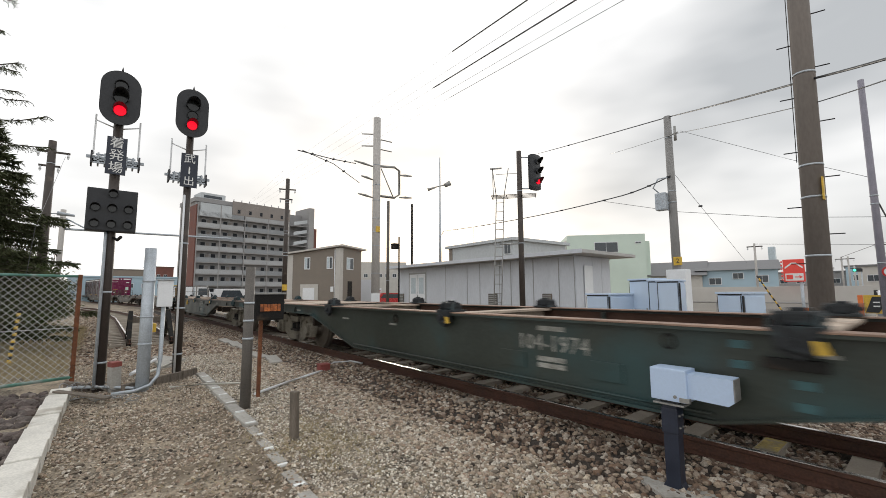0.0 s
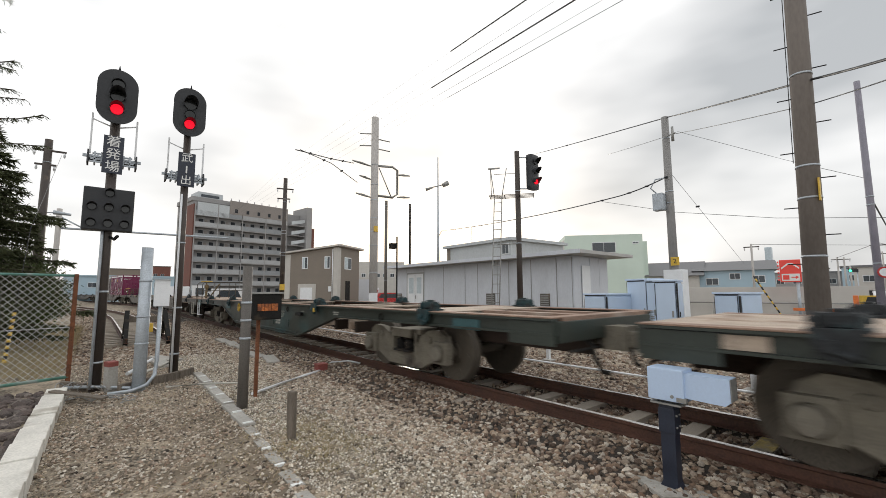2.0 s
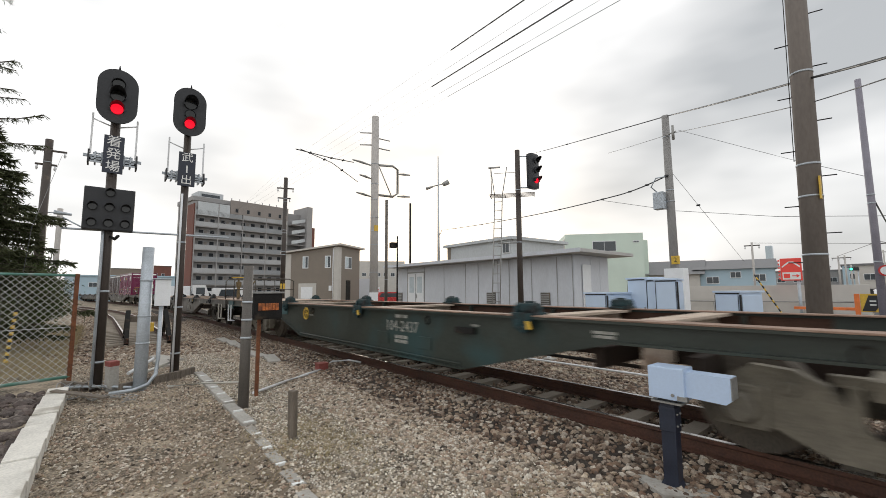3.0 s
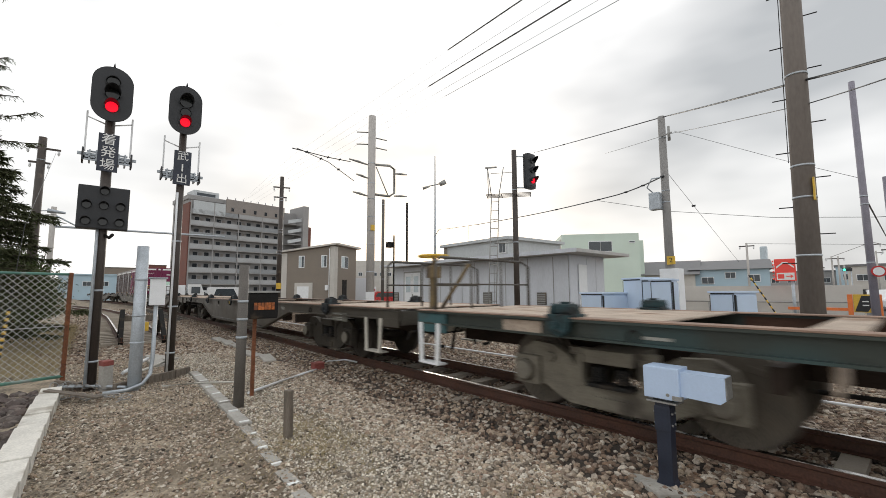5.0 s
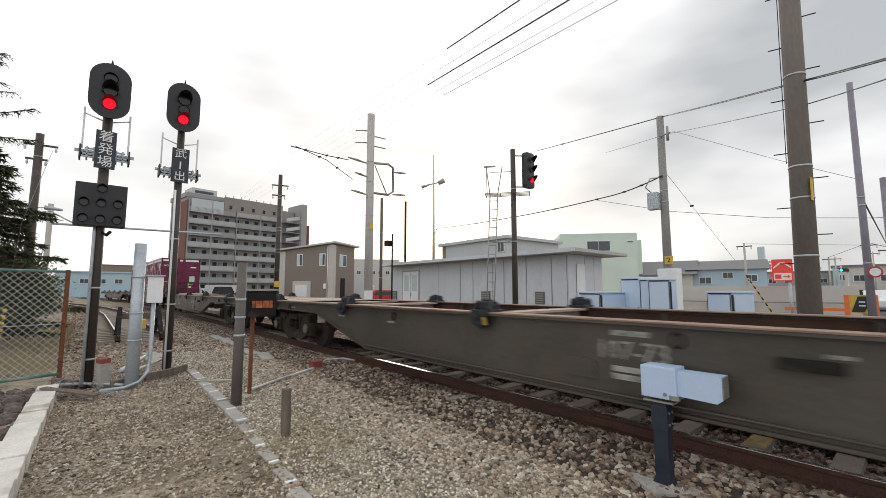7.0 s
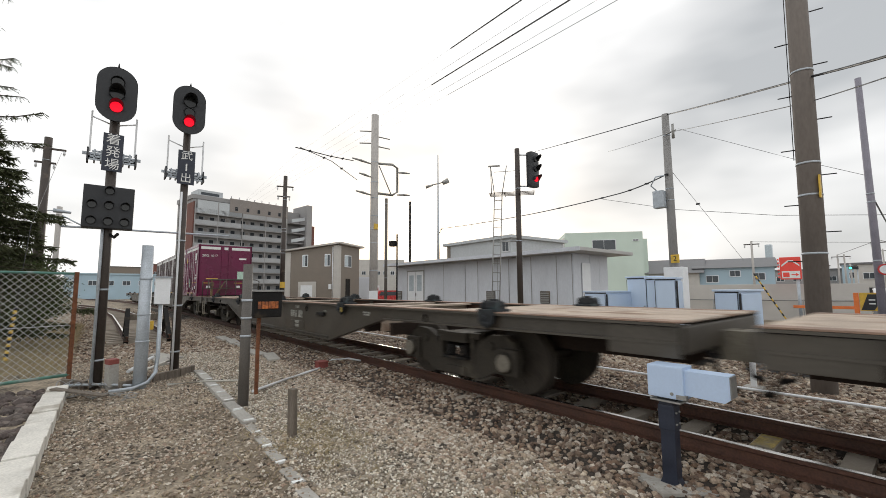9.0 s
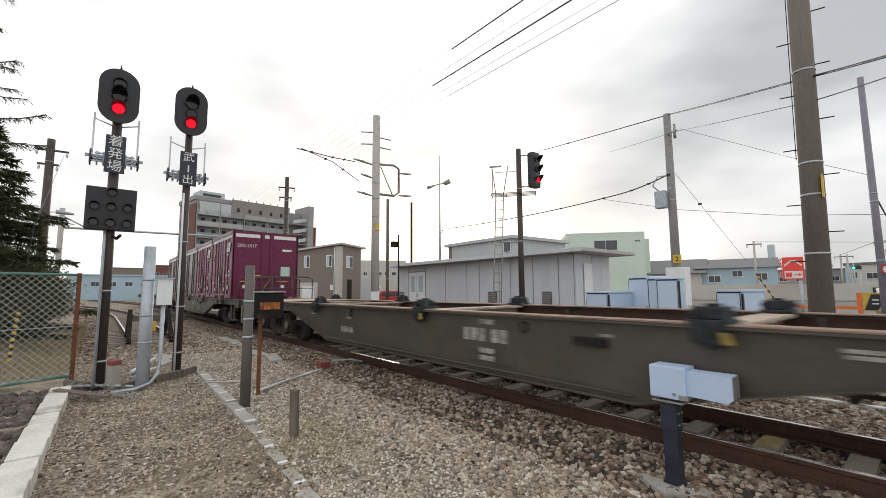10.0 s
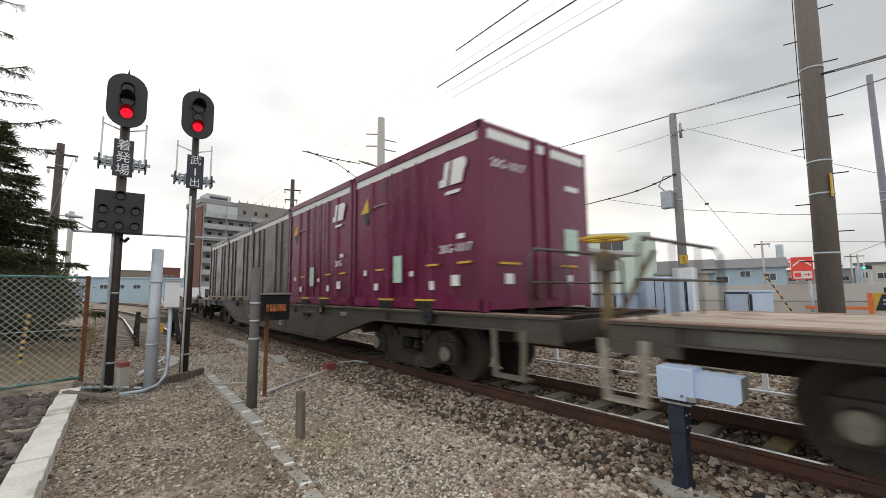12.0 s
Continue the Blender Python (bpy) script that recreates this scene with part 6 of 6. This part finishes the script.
def plain_building(name, m, sx, sy, h, wall, roof_mat, label, windows=(), eave=0.0, pitched=0.0):
    b = thing(name, m, label, "building")
    part("wall", box(B(), 0, sx, 0, sy, -0.3, h), wall, b)
    if pitched:
        part("roof", prism(B(), [(-eave, h), (sy + eave, h), (sy / 2, h + pitched)], 0, -eave, sx + eave), roof_mat, b)
    else:
        part("roof", box(B(), -eave, sx + eave, -eave, sy + eave, h + 0.002, h + 0.25), roof_mat, b)
    for x, z, w, hh in windows:
        fr = part("window", box(B(), x, x + w, -0.06, -0.002, z, z + hh), M_WHITE, b)
        part("pane", box(B(), x + 0.06, x + w / 2 - 0.02, -0.075, -0.062, z + 0.06, z + hh - 0.06), M_GLASS, fr)
        part("pane", box(B(), x + w / 2 + 0.02, x + w - 0.06, -0.075, -0.062, z + 0.06, z + hh - 0.06), M_GLASS, fr)
    return b


shed_house()
plain_building("cream_building", pose(-77.5, 41.5, 0, 0, 0, 60), 10, 8, 7.4, M_CREAM, M_CREAM, "distant cream building beyond the parking place", [(1.0 + 1.5 * k, 4.4, 0.9, 0.8) for k in range(6)])
plain_building("storage_hut", pose(-44.3, 24.0, 0, 0, 0, 60), 1.7, 1.7, 2.6, M_PANEL, M_PANEL, "small pale blue storage hut beside the parking place")
board = thing("notice_sign", pose(-40.2, 24.0, -0.25, 0, 0, 60), "white parking notice board with red bars on a post", "sign")
part("post", rod(B(), (0, 0.04, 0), (0, 0.04, 2.1), 0.03, None, 8), M_STEEL, board)
face = part("board", box(B(), -0.35, 0.35, -0.01, 0.01, 1.25, 2.05, 0.004), M_WHITE, board)
for z in (1.6, 1.75):
    part("text_bar", box(B(), -0.25, 0.25, -0.016, -0.012, z - 0.045, z + 0.045), M_CARRED, face)
brown_building()
apartments()
mint = plain_building("green_building", pose(-28.15, 42.99, 0, 0, 0, 41), 8.85, 7, 7.75, M_MINT, M_MINT, "pale green flat-roofed two-storey building", [(3.1, 5.85, 2.7, 1.25), (7.7, 6.85, 0.7, 0.25)])
part("wing", box(B(), 8.86, 9.7, 1.2, 6, -0.3, 7.25), M_MINT, mint)
part("side_stair", box(B(), -0.06, -0.002, 0.6, 6.6, 6.2, 7.5), M_CREAM, mint)
low = plain_building("grey_building", pose(-30.4, 26.1, 0, 0, 0, -2.4), 8.5, 7, 5.5, M_BALCONY, M_BALCONY, "long pale grey building with a flat roof behind the shed", [(7.5, 4.4, 0.8, 0.9)], 0.3)
part("dark_panel", box(B(), 0.1, 0.55, -0.03, -0.002, 3.0, 5.45), M_BROWNCLAD, low)
part("aerial", rod(B(), (2.0, 1.5, 5.7), (2.0, 1.5, 7.6), 0.02, None, 6), M_STEEL, low)
plain_building("blue_building", pose(-17.2, 52.2, 0, 0, 0, 15), 7.0, 8, 3.5, M_BLUEWALL, M_ROOFG, "pale blue sided house with a grey roof", [(0.9, 1.9, 1.2, 0.8), (3.1, 2.5, 1.0, 0.7), (5.1, 2.1, 1.1, 0.8)], 0.4, 1.2)
plain_building("grey_roofed_house", pose(-22.5, 50.0, 0, 0, 0, 15), 6.0, 8, 3.0, M_CREAM, M_ROOFG, "cream house with a dark grey tiled roof", [(3.6, 1.6, 1.0, 0.9)], 0.5, 1.8)
for i, (x, y, turn, sx, h, wall) in enumerate(((-96, -4.5, 91, 17, 4.3, M_BLUEWALL), (-200, 2, 95, 12, 10.5, M_BROWNCLAD), (-202, 14, 95, 9, 12.0, M_BRICK), (-6.4, 75, 0, 6, 4.2, M_CREAM), (0.6, 80, 0, 8, 5.5, M_APT), (-9.5, 95, 5, 5, 5.0, M_BLUEWALL), (-60, 40, 40, 9, 5.5, M_BLUEWALL), (8, 120, 0, 20, 7, M_BROWNCLAD), (-55, 52, 40, 12, 7, M_CREAM), (-20, 100, 10, 12, 4.4, M_APT), (3.4, 60, 0, 5, 4.5, M_CREAM))):
    plain_building("far_building", pose(x, y, 0, 0, 0, turn), sx, 8, h, wall, M_ROOFG if i else M_BLUEWALL, "distant low building of the town", [(0.8 + 2.4 * k, h * 0.55, 1.2, h * 0.2) for k in range(int(sx / 2.6))], 0.2)


# ---- cabinets and the level crossing ----
def cabinet(x, y, w, d, h, turn, label, doors=2, vents=0):
    c = thing("relay_cabinet", pose(x, y, -0.22, 0, 0, turn), label, "cabinet", "trackside cabinets")
    part("body", box(B(), 0, w, 0, d, 0.02, h, 0.01), M_CAB, c)
    part("roof", box(B(), -0.04, w + 0.04, -0.04, d + 0.04, h + 0.002, h + 0.05, 0.01), M_CAB, c)
    part("roof_seal", box(B(), 0.01, w - 0.01, -0.012, d + 0.01, h - 0.03, h + 0.001), M_BLACK, c, "dark seal under the roof")
    for i in range(doors):
        a = 0.03 + (w - 0.06) * i / doors
        b = 0.03 + (w - 0.06) * (i + 1) / doors
        dr = part("door", box(B(), a + 0.006, b - 0.006, -0.03, -0.001, 0.1, h - 0.06, 0.006), M_CAB, c)
        part("handle", box(B(), b - 0.09, b - 0.05, -0.05, -0.031, h * 0.5, h * 0.5 + 0.16, 0.005), M_STEEL, dr)
        for k in range(vents):
            part("louvre", box(B(), a + 0.1, a + 0.22, -0.04, -0.031, h * 0.45 + 0.05 * k, h * 0.45 + 0.025 + 0.05 * k), M_STEEL, dr)
    dr = part("side_door", box(B(), w + 0.001, w + 0.03, 0.04, d - 0.04, 0.1, h - 0.06, 0.006), M_CAB, c)
    part("handle", box(B(), w + 0.031, w + 0.05, 0.1, 0.14, h * 0.5, h * 0.5 + 0.14, 0.005), M_DARK, dr)
    for x in (0.008, w - 0.022):
        part("door_seal", box(B(), x, x + 0.014, -0.034, -0.0305, 0.08, h - 0.04), M_BLACK, c)
    part("corner_seal", box(B(), w - 0.004, w + 0.034, -0.012, 0.012, 0.08, h - 0.04), M_BLACK, c)
    part("plinth", box(B(), -0.06, w + 0.06, -0.06, d + 0.06, -0.1, 0.018), M_CONCRETE, c)


M_CAB = mat("blue_white_cabinet_paint", (0.50, 0.61, 0.76), 0.45, vary=0.05, scale=3, bump=0.02)
cabinet(-6.72, 11.2, 0.85, 0.95, 1.45, -17, "low pale blue-white steel relay cabinet", 1)
cabinet(-5.75, 11.9, 0.78, 0.5, 1.86, -24, "pale blue-white steel relay cabinet with switch gear", 1, 3)
cabinet(-4.65, 11.1, 0.50, 0.85, 1.80, 12, "tall pale blue-white steel relay cabinet", 1)
cabinet(-5.05, 11.55, 0.38, 0.5, 1.82, -20, "narrow pale steel relay cabinet", 1, 2)
cabinet(-3.42, 11.5, 0.60, 0.72, 1.48, -22, "low pale blue-white steel relay cabinet with a cable bracket", 1)

wall_far = thing("boundary_wall", pose(-9.0, 23.4, -0.25, 0, 0, 14.5), "low beige concrete boundary wall with a pipe rail", "wall")
part("wall", box(B(), 0, 7.5, 0, 0.15, 0, 1.75, 0.01), M_CREAM, wall_far)
part("rail", rod(B(), (0, -0.3, 1.0), (7.5, -0.3, 1.0), 0.03, None, 8), M_STEEL, wall_far)
for k in range(5):
    part("rail_post", rod(B(), (0.2 + 1.7 * k, -0.3, 0), (0.2 + 1.7 * k, -0.3, 1.0), 0.025, None, 8), M_STEEL, wall_far)


def striped_guy(a, b, label):
    """A guy wire's protector in yellow and black rings."""
    g = thing("guy_protector", pose(0, 0, 0), label, "guy wire")
    a, b = Vector(a), Vector(b)
    n = 16
    for i in range(n):
        part("sleeve", rod(B(), a.lerp(b, i / n), a.lerp(b, (i + 1) / n), 0.03, None, 10), M_YELLOW if i % 2 else M_BLACK, g)


striped_guy((-4.87, 21.45, 1.95), (-3.95, 21.65, 0.05), "yellow and black striped guy wire protector")
striped_guy((-11.6, -1.2, 1.05), (-11.43, -1.26, 0.05), "dull striped guy wire protector by the fence")


def crossing():
    c = thing("crossing_barrier", pose(-1.12, 15.4, -0.22), "orange crossing barrier machine with a black and yellow board", "crossing barrier")
    for x in (-0.20, 0.34):
        part("post", box(B(), x - 0.05, x + 0.05, -0.05, 0.05, 0, 1.42, 0.01), M_SAFETY, c, "orange post")
    bd = part("board", box(B(), -0.14, 0.30, -0.03, 0.0, 0.95, 1.42, 0.005), M_YELLOW, c, "yellow board with black stripe and bars")
    part("stripe", prism(B(), [(-0.12, 0.97), (0.12, 0.97), (0.29, 1.28), (0.29, 1.38), (0.02, 1.38)], 1, -0.036, -0.031), M_BLACK, bd)
    for z in (1.22, 1.12):
        part("writing_bar", box(B(), 0.03, 0.15, -0.04, -0.0365, z, z + 0.03), M_TEXT, bd)
    part("arm", box(B(), -1.5, -0.25, -0.03, 0.03, 0.98, 1.06, 0.01), M_SAFETY, c, "orange barrier bar")


M_SAFETY = mat("safety_orange_paint", (0.72, 0.18, 0.04), 0.5, vary=0.15, scale=6, bump=0.03)
# A faint emission is added to brighten the sign's red.
M_SIGNRED = mat("red_sign_added_glow", (0.62, 0.05, 0.04), 0.4, vary=0.1, bump=0.0, emit=(1, 0.1, 0.06, 0.12))
crossing()


def red_sign():
    s = thing("shop_sign", pose(-4.05, 23.7, -0.25, 0, 0, 9), "red and white roadside shop sign on a grey post", "sign")
    part("post", rod(B(), (0.25, 0.1, 0), (0.25, 0.1, 2.0), 0.06, None, 10), M_GALV, s)
    bd = part("board", box(B(), -0.34, 0.40, 0, 0.18, 1.95, 2.95, 0.03), M_SIGNRED, s)
    part("white_field", box(B(), -0.28, 0.34, -0.008, -0.001, 2.0, 2.32), M_TEXT, bd)
    part("white_arch", prism(B(), [(-0.28, 2.52), (-0.05, 2.72), (0.12, 2.72), (0.34, 2.52), (0.34, 2.60), (0.12, 2.80), (-0.05, 2.80), (-0.28, 2.60)], 1, -0.008, -0.001), M_TEXT, bd)
    part("arrow", prism(B(), [(0.05, 2.14), (0.2, 2.14), (0.2, 2.08), (0.31, 2.16), (0.2, 2.24), (0.2, 2.18), (0.05, 2.18)], 1, -0.014, -0.009), M_SIGNRED, bd)
    part("red_block", box(B(), -0.24, -0.02, -0.014, -0.009, 2.06, 2.26), M_SIGNRED, bd)
    for k in range(6):
        part("bulb", rod(B(), (-0.36, 0.05, 2.05 + 0.16 * k), (-0.42, 0.05, 2.05 + 0.16 * k), 0.05, 0.03, 8), M_SIGNRED, bd)


red_sign()
for x, y, h in ((-8.85, 39.0, 5.2), (-6.2, 59.7, 5.0), (-5.7, 59.7, 5.0), (-5.3, 59.8, 4.0), (-7.3, 59.6, 4.1), (-2.5, 48, 5.4), (-1.2, 40, 4.4), (-3.4, 70, 6)):
    p = mast("utility_pole", (x, y, G), h, 0.09, 0.07, M_POLE_LIGHT, "distant grey utility pole with a crossarm", group="distant poles", seg=8)
    crossarm(p, h - 0.25, 0.5, 0.5, 10, 2)
tank = mast("sign_tower", (-13.7, 68.6, G), 7.3, 0.14, 0.14, M_BLUEWALL, "tall pale blue roadside advertising tower", "tower", seg=10)
part("sign_box", box(B(), -0.4, 0.4, -0.35, 0.35, 4.6, 7.3, 0.2), M_PALEGLASS, tank)


# ---- vehicles in the distance ----
def vehicle(x, y, turn, paint, label, L=4.2, W=1.7, H=1.5, van=False):
    v = thing("car", pose(x, y, -0.24, 0, 0, turn), label, "car")
    if van:
        o = [(-L / 2, 0.3), (L / 2, 0.3), (L / 2, 0.9), (L / 2 - 0.35, 1.15), (L / 2 - 0.8, H), (-L / 2, H)]
    else:
        o = [(-L / 2, 0.3), (L / 2, 0.3), (L / 2, 0.75), (L / 2 - 0.9, 0.92), (L / 2 - 1.5, H - 0.03), (-L / 2 + 0.7, H), (-L / 2 + 0.1, 0.95)]
    bm = prism(B(), o, 1, -W / 2, W / 2)
    bmesh.ops.bevel(bm, geom=bm.edges[:], offset=0.06, segments=2, affect="EDGES")
    b = part("body", bm, paint, v)
    for s in (-1, 1):
        part("window", prism(B(), [(-L / 2 + 0.55, 0.95), (L / 2 - 1.15, 0.95), (L / 2 - 1.6, H - 0.15), (-L / 2 + 0.85, H - 0.15)], 1, s * W / 2 - 0.01, s * W / 2 + 0.012), M_GLASS, b)
        for q in (-1, 1):
            wh = part("wheel", rod(B(), (q * L * 0.31, s * (W / 2 - 0.18), 0.31), (q * L * 0.31, s * (W / 2 + 0.01), 0.31), 0.31, None, 18), M_BLACK, v)
            part("rim", rod(B(), (q * L * 0.31, s * (W / 2 + 0.005), 0.31), (q * L * 0.31, s * (W / 2 + 0.018), 0.31), 0.19, None, 14), M_STEEL, wh)
        part("headlight", box(B(), L / 2 - 0.04, L / 2 + 0.012, s * W * 0.34 - 0.16, s * W * 0.34 + 0.16, 0.62, 0.74, 0.01), M_TEXT, b)
    part("windscreen", prism(B(), [(L / 2 - 1.02, 0.97), (L / 2 - 0.98, 0.97), (L / 2 - 1.47, H - 0.1), (L / 2 - 1.51, H - 0.1)] if not van else [(L / 2 - 0.36, 1.18), (L / 2 - 0.32, 1.18), (L / 2 - 0.73, H - 0.1), (L / 2 - 0.77, H - 0.1)], 1, -W / 2 + 0.15, W / 2 - 0.15), M_GLASS, b)
    return v


M_CARWHITE = mat("white_car_paint", (0.68, 0.69, 0.70), 0.25, vary=0.04, bump=0.0)
M_CARGREY = mat("pale_blue_grey_car_paint", (0.40, 0.45, 0.50), 0.3, vary=0.05, bump=0.0)
vehicle(-47.0, 11.0, 70, M_CARWHITE, "white van parked by the yard", 4.0, 1.7, 2.0, True)
vehicle(-48.0, 8.7, 75, M_CARWHITE, "white van parked by the yard", 3.6, 1.6, 1.7, True)
vehicle(-37.6, 24.2, 75, M_CARRED, "red car parked beside the shed")
vehicle(-5.0, 39.0, -84, M_CARGREY, "white car waiting at the crossing", 4.0, 1.7, 1.5)
vehicle(-3.3, 52, -80, M_DARK, "dark car on the road beyond the crossing")
vehicle(-2.0, 44, -85, M_CARWHITE, "white car on the road beyond the crossing")
truck = thing("flatbed_truck", pose(-47.5, 7.0, -0.24, 0, 0, 85), "white flatbed truck standing in the yard", "truck")
part("cab", prism(B(), [(0.2, 0.5), (1.6, 0.5), (1.6, 1.4), (1.3, 2.3), (0.2, 2.3)], 1, -0.9, 0.9), M_CARWHITE, truck)
part("bed", box(B(), -3.0, 0.15, -0.95, 0.95, 0.7, 1.2, 0.03), M_CARWHITE, truck)
part("window", box(B(), 0.5, 1.25, -0.915, -0.895, 1.4, 2.05), M_GLASS, truck)
part("crate", box(B(), -1.6, 0.0, -0.85, 0.85, 1.21, 2.2, 0.05), M_WHITE, truck)
for x in (-2.1, 0.9):
    part("wheel", rod(B(), (x, -0.95, 0.4), (x, 0.95, 0.4), 0.38, None, 16), M_BLACK, truck)
road = tagged(part("road", box(B(), -4.2, 1.2, 9.6, 140, -0.3, -0.215), mat("asphalt", (0.06, 0.06, 0.062), 0.9, vary=0.25, scale=1, fine=60, bump=0.3), None), "grey asphalt road leading away from the crossing", "road", kind="structure")


# ---- wires ----
def wire(pts, r, label, dots=(), sag=0.0):
    w = thing("overhead_wire", pose(0, 0, 0), label, "wire", "overhead wires")
    full = []
    for a, b in zip(pts, pts[1:]):
        a, b = Vector(a), Vector(b)
        for k in range(8):
            u = k / 8
            full.append(a.lerp(b, u) - Vector((0, 0, sag * 4 * u * (1 - u))))
    full.append(Vector(pts[-1]))
    part("cable", pipe(B(), full, r, 6), M_BLACK, w)
    for u in dots:
        p = full[int(u * (len(full) - 1))]
        part("clamp", rod(B(), p + Vector((-0.06, 0, 0)), p + Vector((0.06, 0, 0)), 0.035, None, 8), M_BLACK, w)


wire([(0.4, 5.9, 3.65), (-0.98, 8.37, 4.64), (-5.54, 15.01, 7.43), (-16.19, 21.61, 10.36)], 0.019, "black overhead cable strung between the poles", (0.9,), 0.015)
wire([(0.4, 5.9, 3.5), (-1.00, 8.44, 4.27), (-5.40, 15.06, 6.78), (-10.10, 19.55, 8.28)], 0.008, "thin black overhead cable strung between the poles", (), 0.015)
wire([(-5.62, 14.85, 5.26), (-7.95, 16.15, 5.21), (-15.24, 18.54, 5.54), (-26.85, 22.45, 6.56), (-30.9, 25.4, 6.7)], 0.022, "twisted black cable bundle hung in loops", [0.1 * k for k in range(10)], 0.05)
wire([(-12.32, 22.89, 6.67), (-8.53, 23.50, 5.53), (-4.33, 23.61, 4.63), (-1.08, 23.98, 4.23), (3, 24.3, 4.0)], 0.012, "thin black overhead cable far behind")
wire([(-5.47, 15.03, 5.32), (-5.44, 17.16, 4.50), (-5.64, 23.33, 2.63)], 0.007, "thin steel guy wire with an insulator", (0.5,))
wire([(-5.23, 15.05, 6.83), (-2.35, 14.81, 5.02), (-0.78, 14.0, 4.0)], 0.006, "thin black service wire")
wire([(-25.0, -1.6, 7.6), (-11.95, -1.13, 2.72), (-11.6, -1.2, 1.05)], 0.006, "thin guy wire behind the fence")
wire([(-14.11, 5.08, 6.38), (-15.02, 6.84, 6.65), (-15.55, 8.1, 6.86)], 0.018, "catenary span wire with insulators at the pole", (0.2, 0.5, 0.8))
wire([(-14.06, 5.22, 6.40), (-14.83, 6.76, 6.40), (-15.57, 8.3, 6.05)], 0.014, "catenary span wire with insulators at the pole", (0.4, 0.7))
for y, z, r in ((5.20, 6.21, 0.013), (4.70, 5.27, 0.0115), (5.0, 5.70, 0.003), (5.11, 5.2, 0.0045), (4.9, 5.2, 0.003)):
    w = thing("overhead_wire", pose(0, 0, 0), "overhead line wire above the track", "wire", "overhead wires")
    part("cable", pipe(B(), [(6, y, z), (0, y, z), (-5.9, y, z)], r, 6), M_BLACK, w)
    # Far span thinned and paled: the bright sky's glare is put into its shape.
    part("glare_thinned_cable", pipe(B(), [(-5.9, y, z), (-14.5, y, z), (-29.65, y, 4.88)], 0.0016, 5), M_STEEL, w)
wire([(-6.2, 59.7, 4.7), (-2.5, 48, 5.1), (-1.2, 40, 4.1), (-0.78, 14.0, 3.6)], 0.02, "distant black street cable")
wire([(-8.85, 39.0, 4.9), (-2.5, 48, 4.9), (6, 60, 5.2)], 0.015, "distant black street cable")
for x, y, paint in ((-6.6, 62, M_CARRED), (-1.6, 58, M_CARWHITE), (-4.3, 66, M_DARK), (-0.9, 70, M_CARWHITE)):
    vehicle(x, y, -88, paint, "small distant car on the road")
light = mast("traffic_light", (-4.6, 57.0, G), 3.6, 0.05, 0.05, M_GALV, "distant traffic light showing green", "traffic light", seg=8)
part("lamp_box", box(B(), -0.6, 0.1, -0.15, 0.05, 3.3, 3.6, 0.02), M_BLACK, light)
part("green_lamp", rod(B(), (-0.45, -0.16, 3.45), (-0.45, -0.18, 3.45), 0.12, None, 12), mat("green_lamp_lit", (0.05, 0.7, 0.4), 0.3, bump=0.0, emit=(0.1, 1.0, 0.55, 1.5)), light, "lit green lamp")


# ---- what moves ----
def run(t):
    """Where the first gap between wagons stands at t seconds."""
    return -13.8 + 5.58 * t + 0.0385 * t * t


def motions():
    times = [0.5 * i for i in range(25)]
    for k, w in enumerate(WAGONS):
        middle = PITCH / 2 - PITCH * k
        walk(w, [(t, pose(line(run(t) + middle)[0], line(run(t) + middle)[1], 0, 0, 0, line(run(t) + middle)[2])) for t in times])
    for c, x in LOAD:
        middle = PITCH / 2 - PITCH * 4
        rows = []
        for t in times:
            a, b, h = line(run(t) + middle)
            rows.append((t, pose(a, b, 0, 0, 0, h) @ pose(x, 0, DECK + 0.035)))
        walk(c, rows)
    turns = [0.1 * i for i in range(121)]
    for w, dx in wheelsets:
        walk(w, [(t, pose(dx, 0, 0.43, 0, math.degrees((run(t) + 13.8) / 0.43), 0)) for t in turns])


motions()
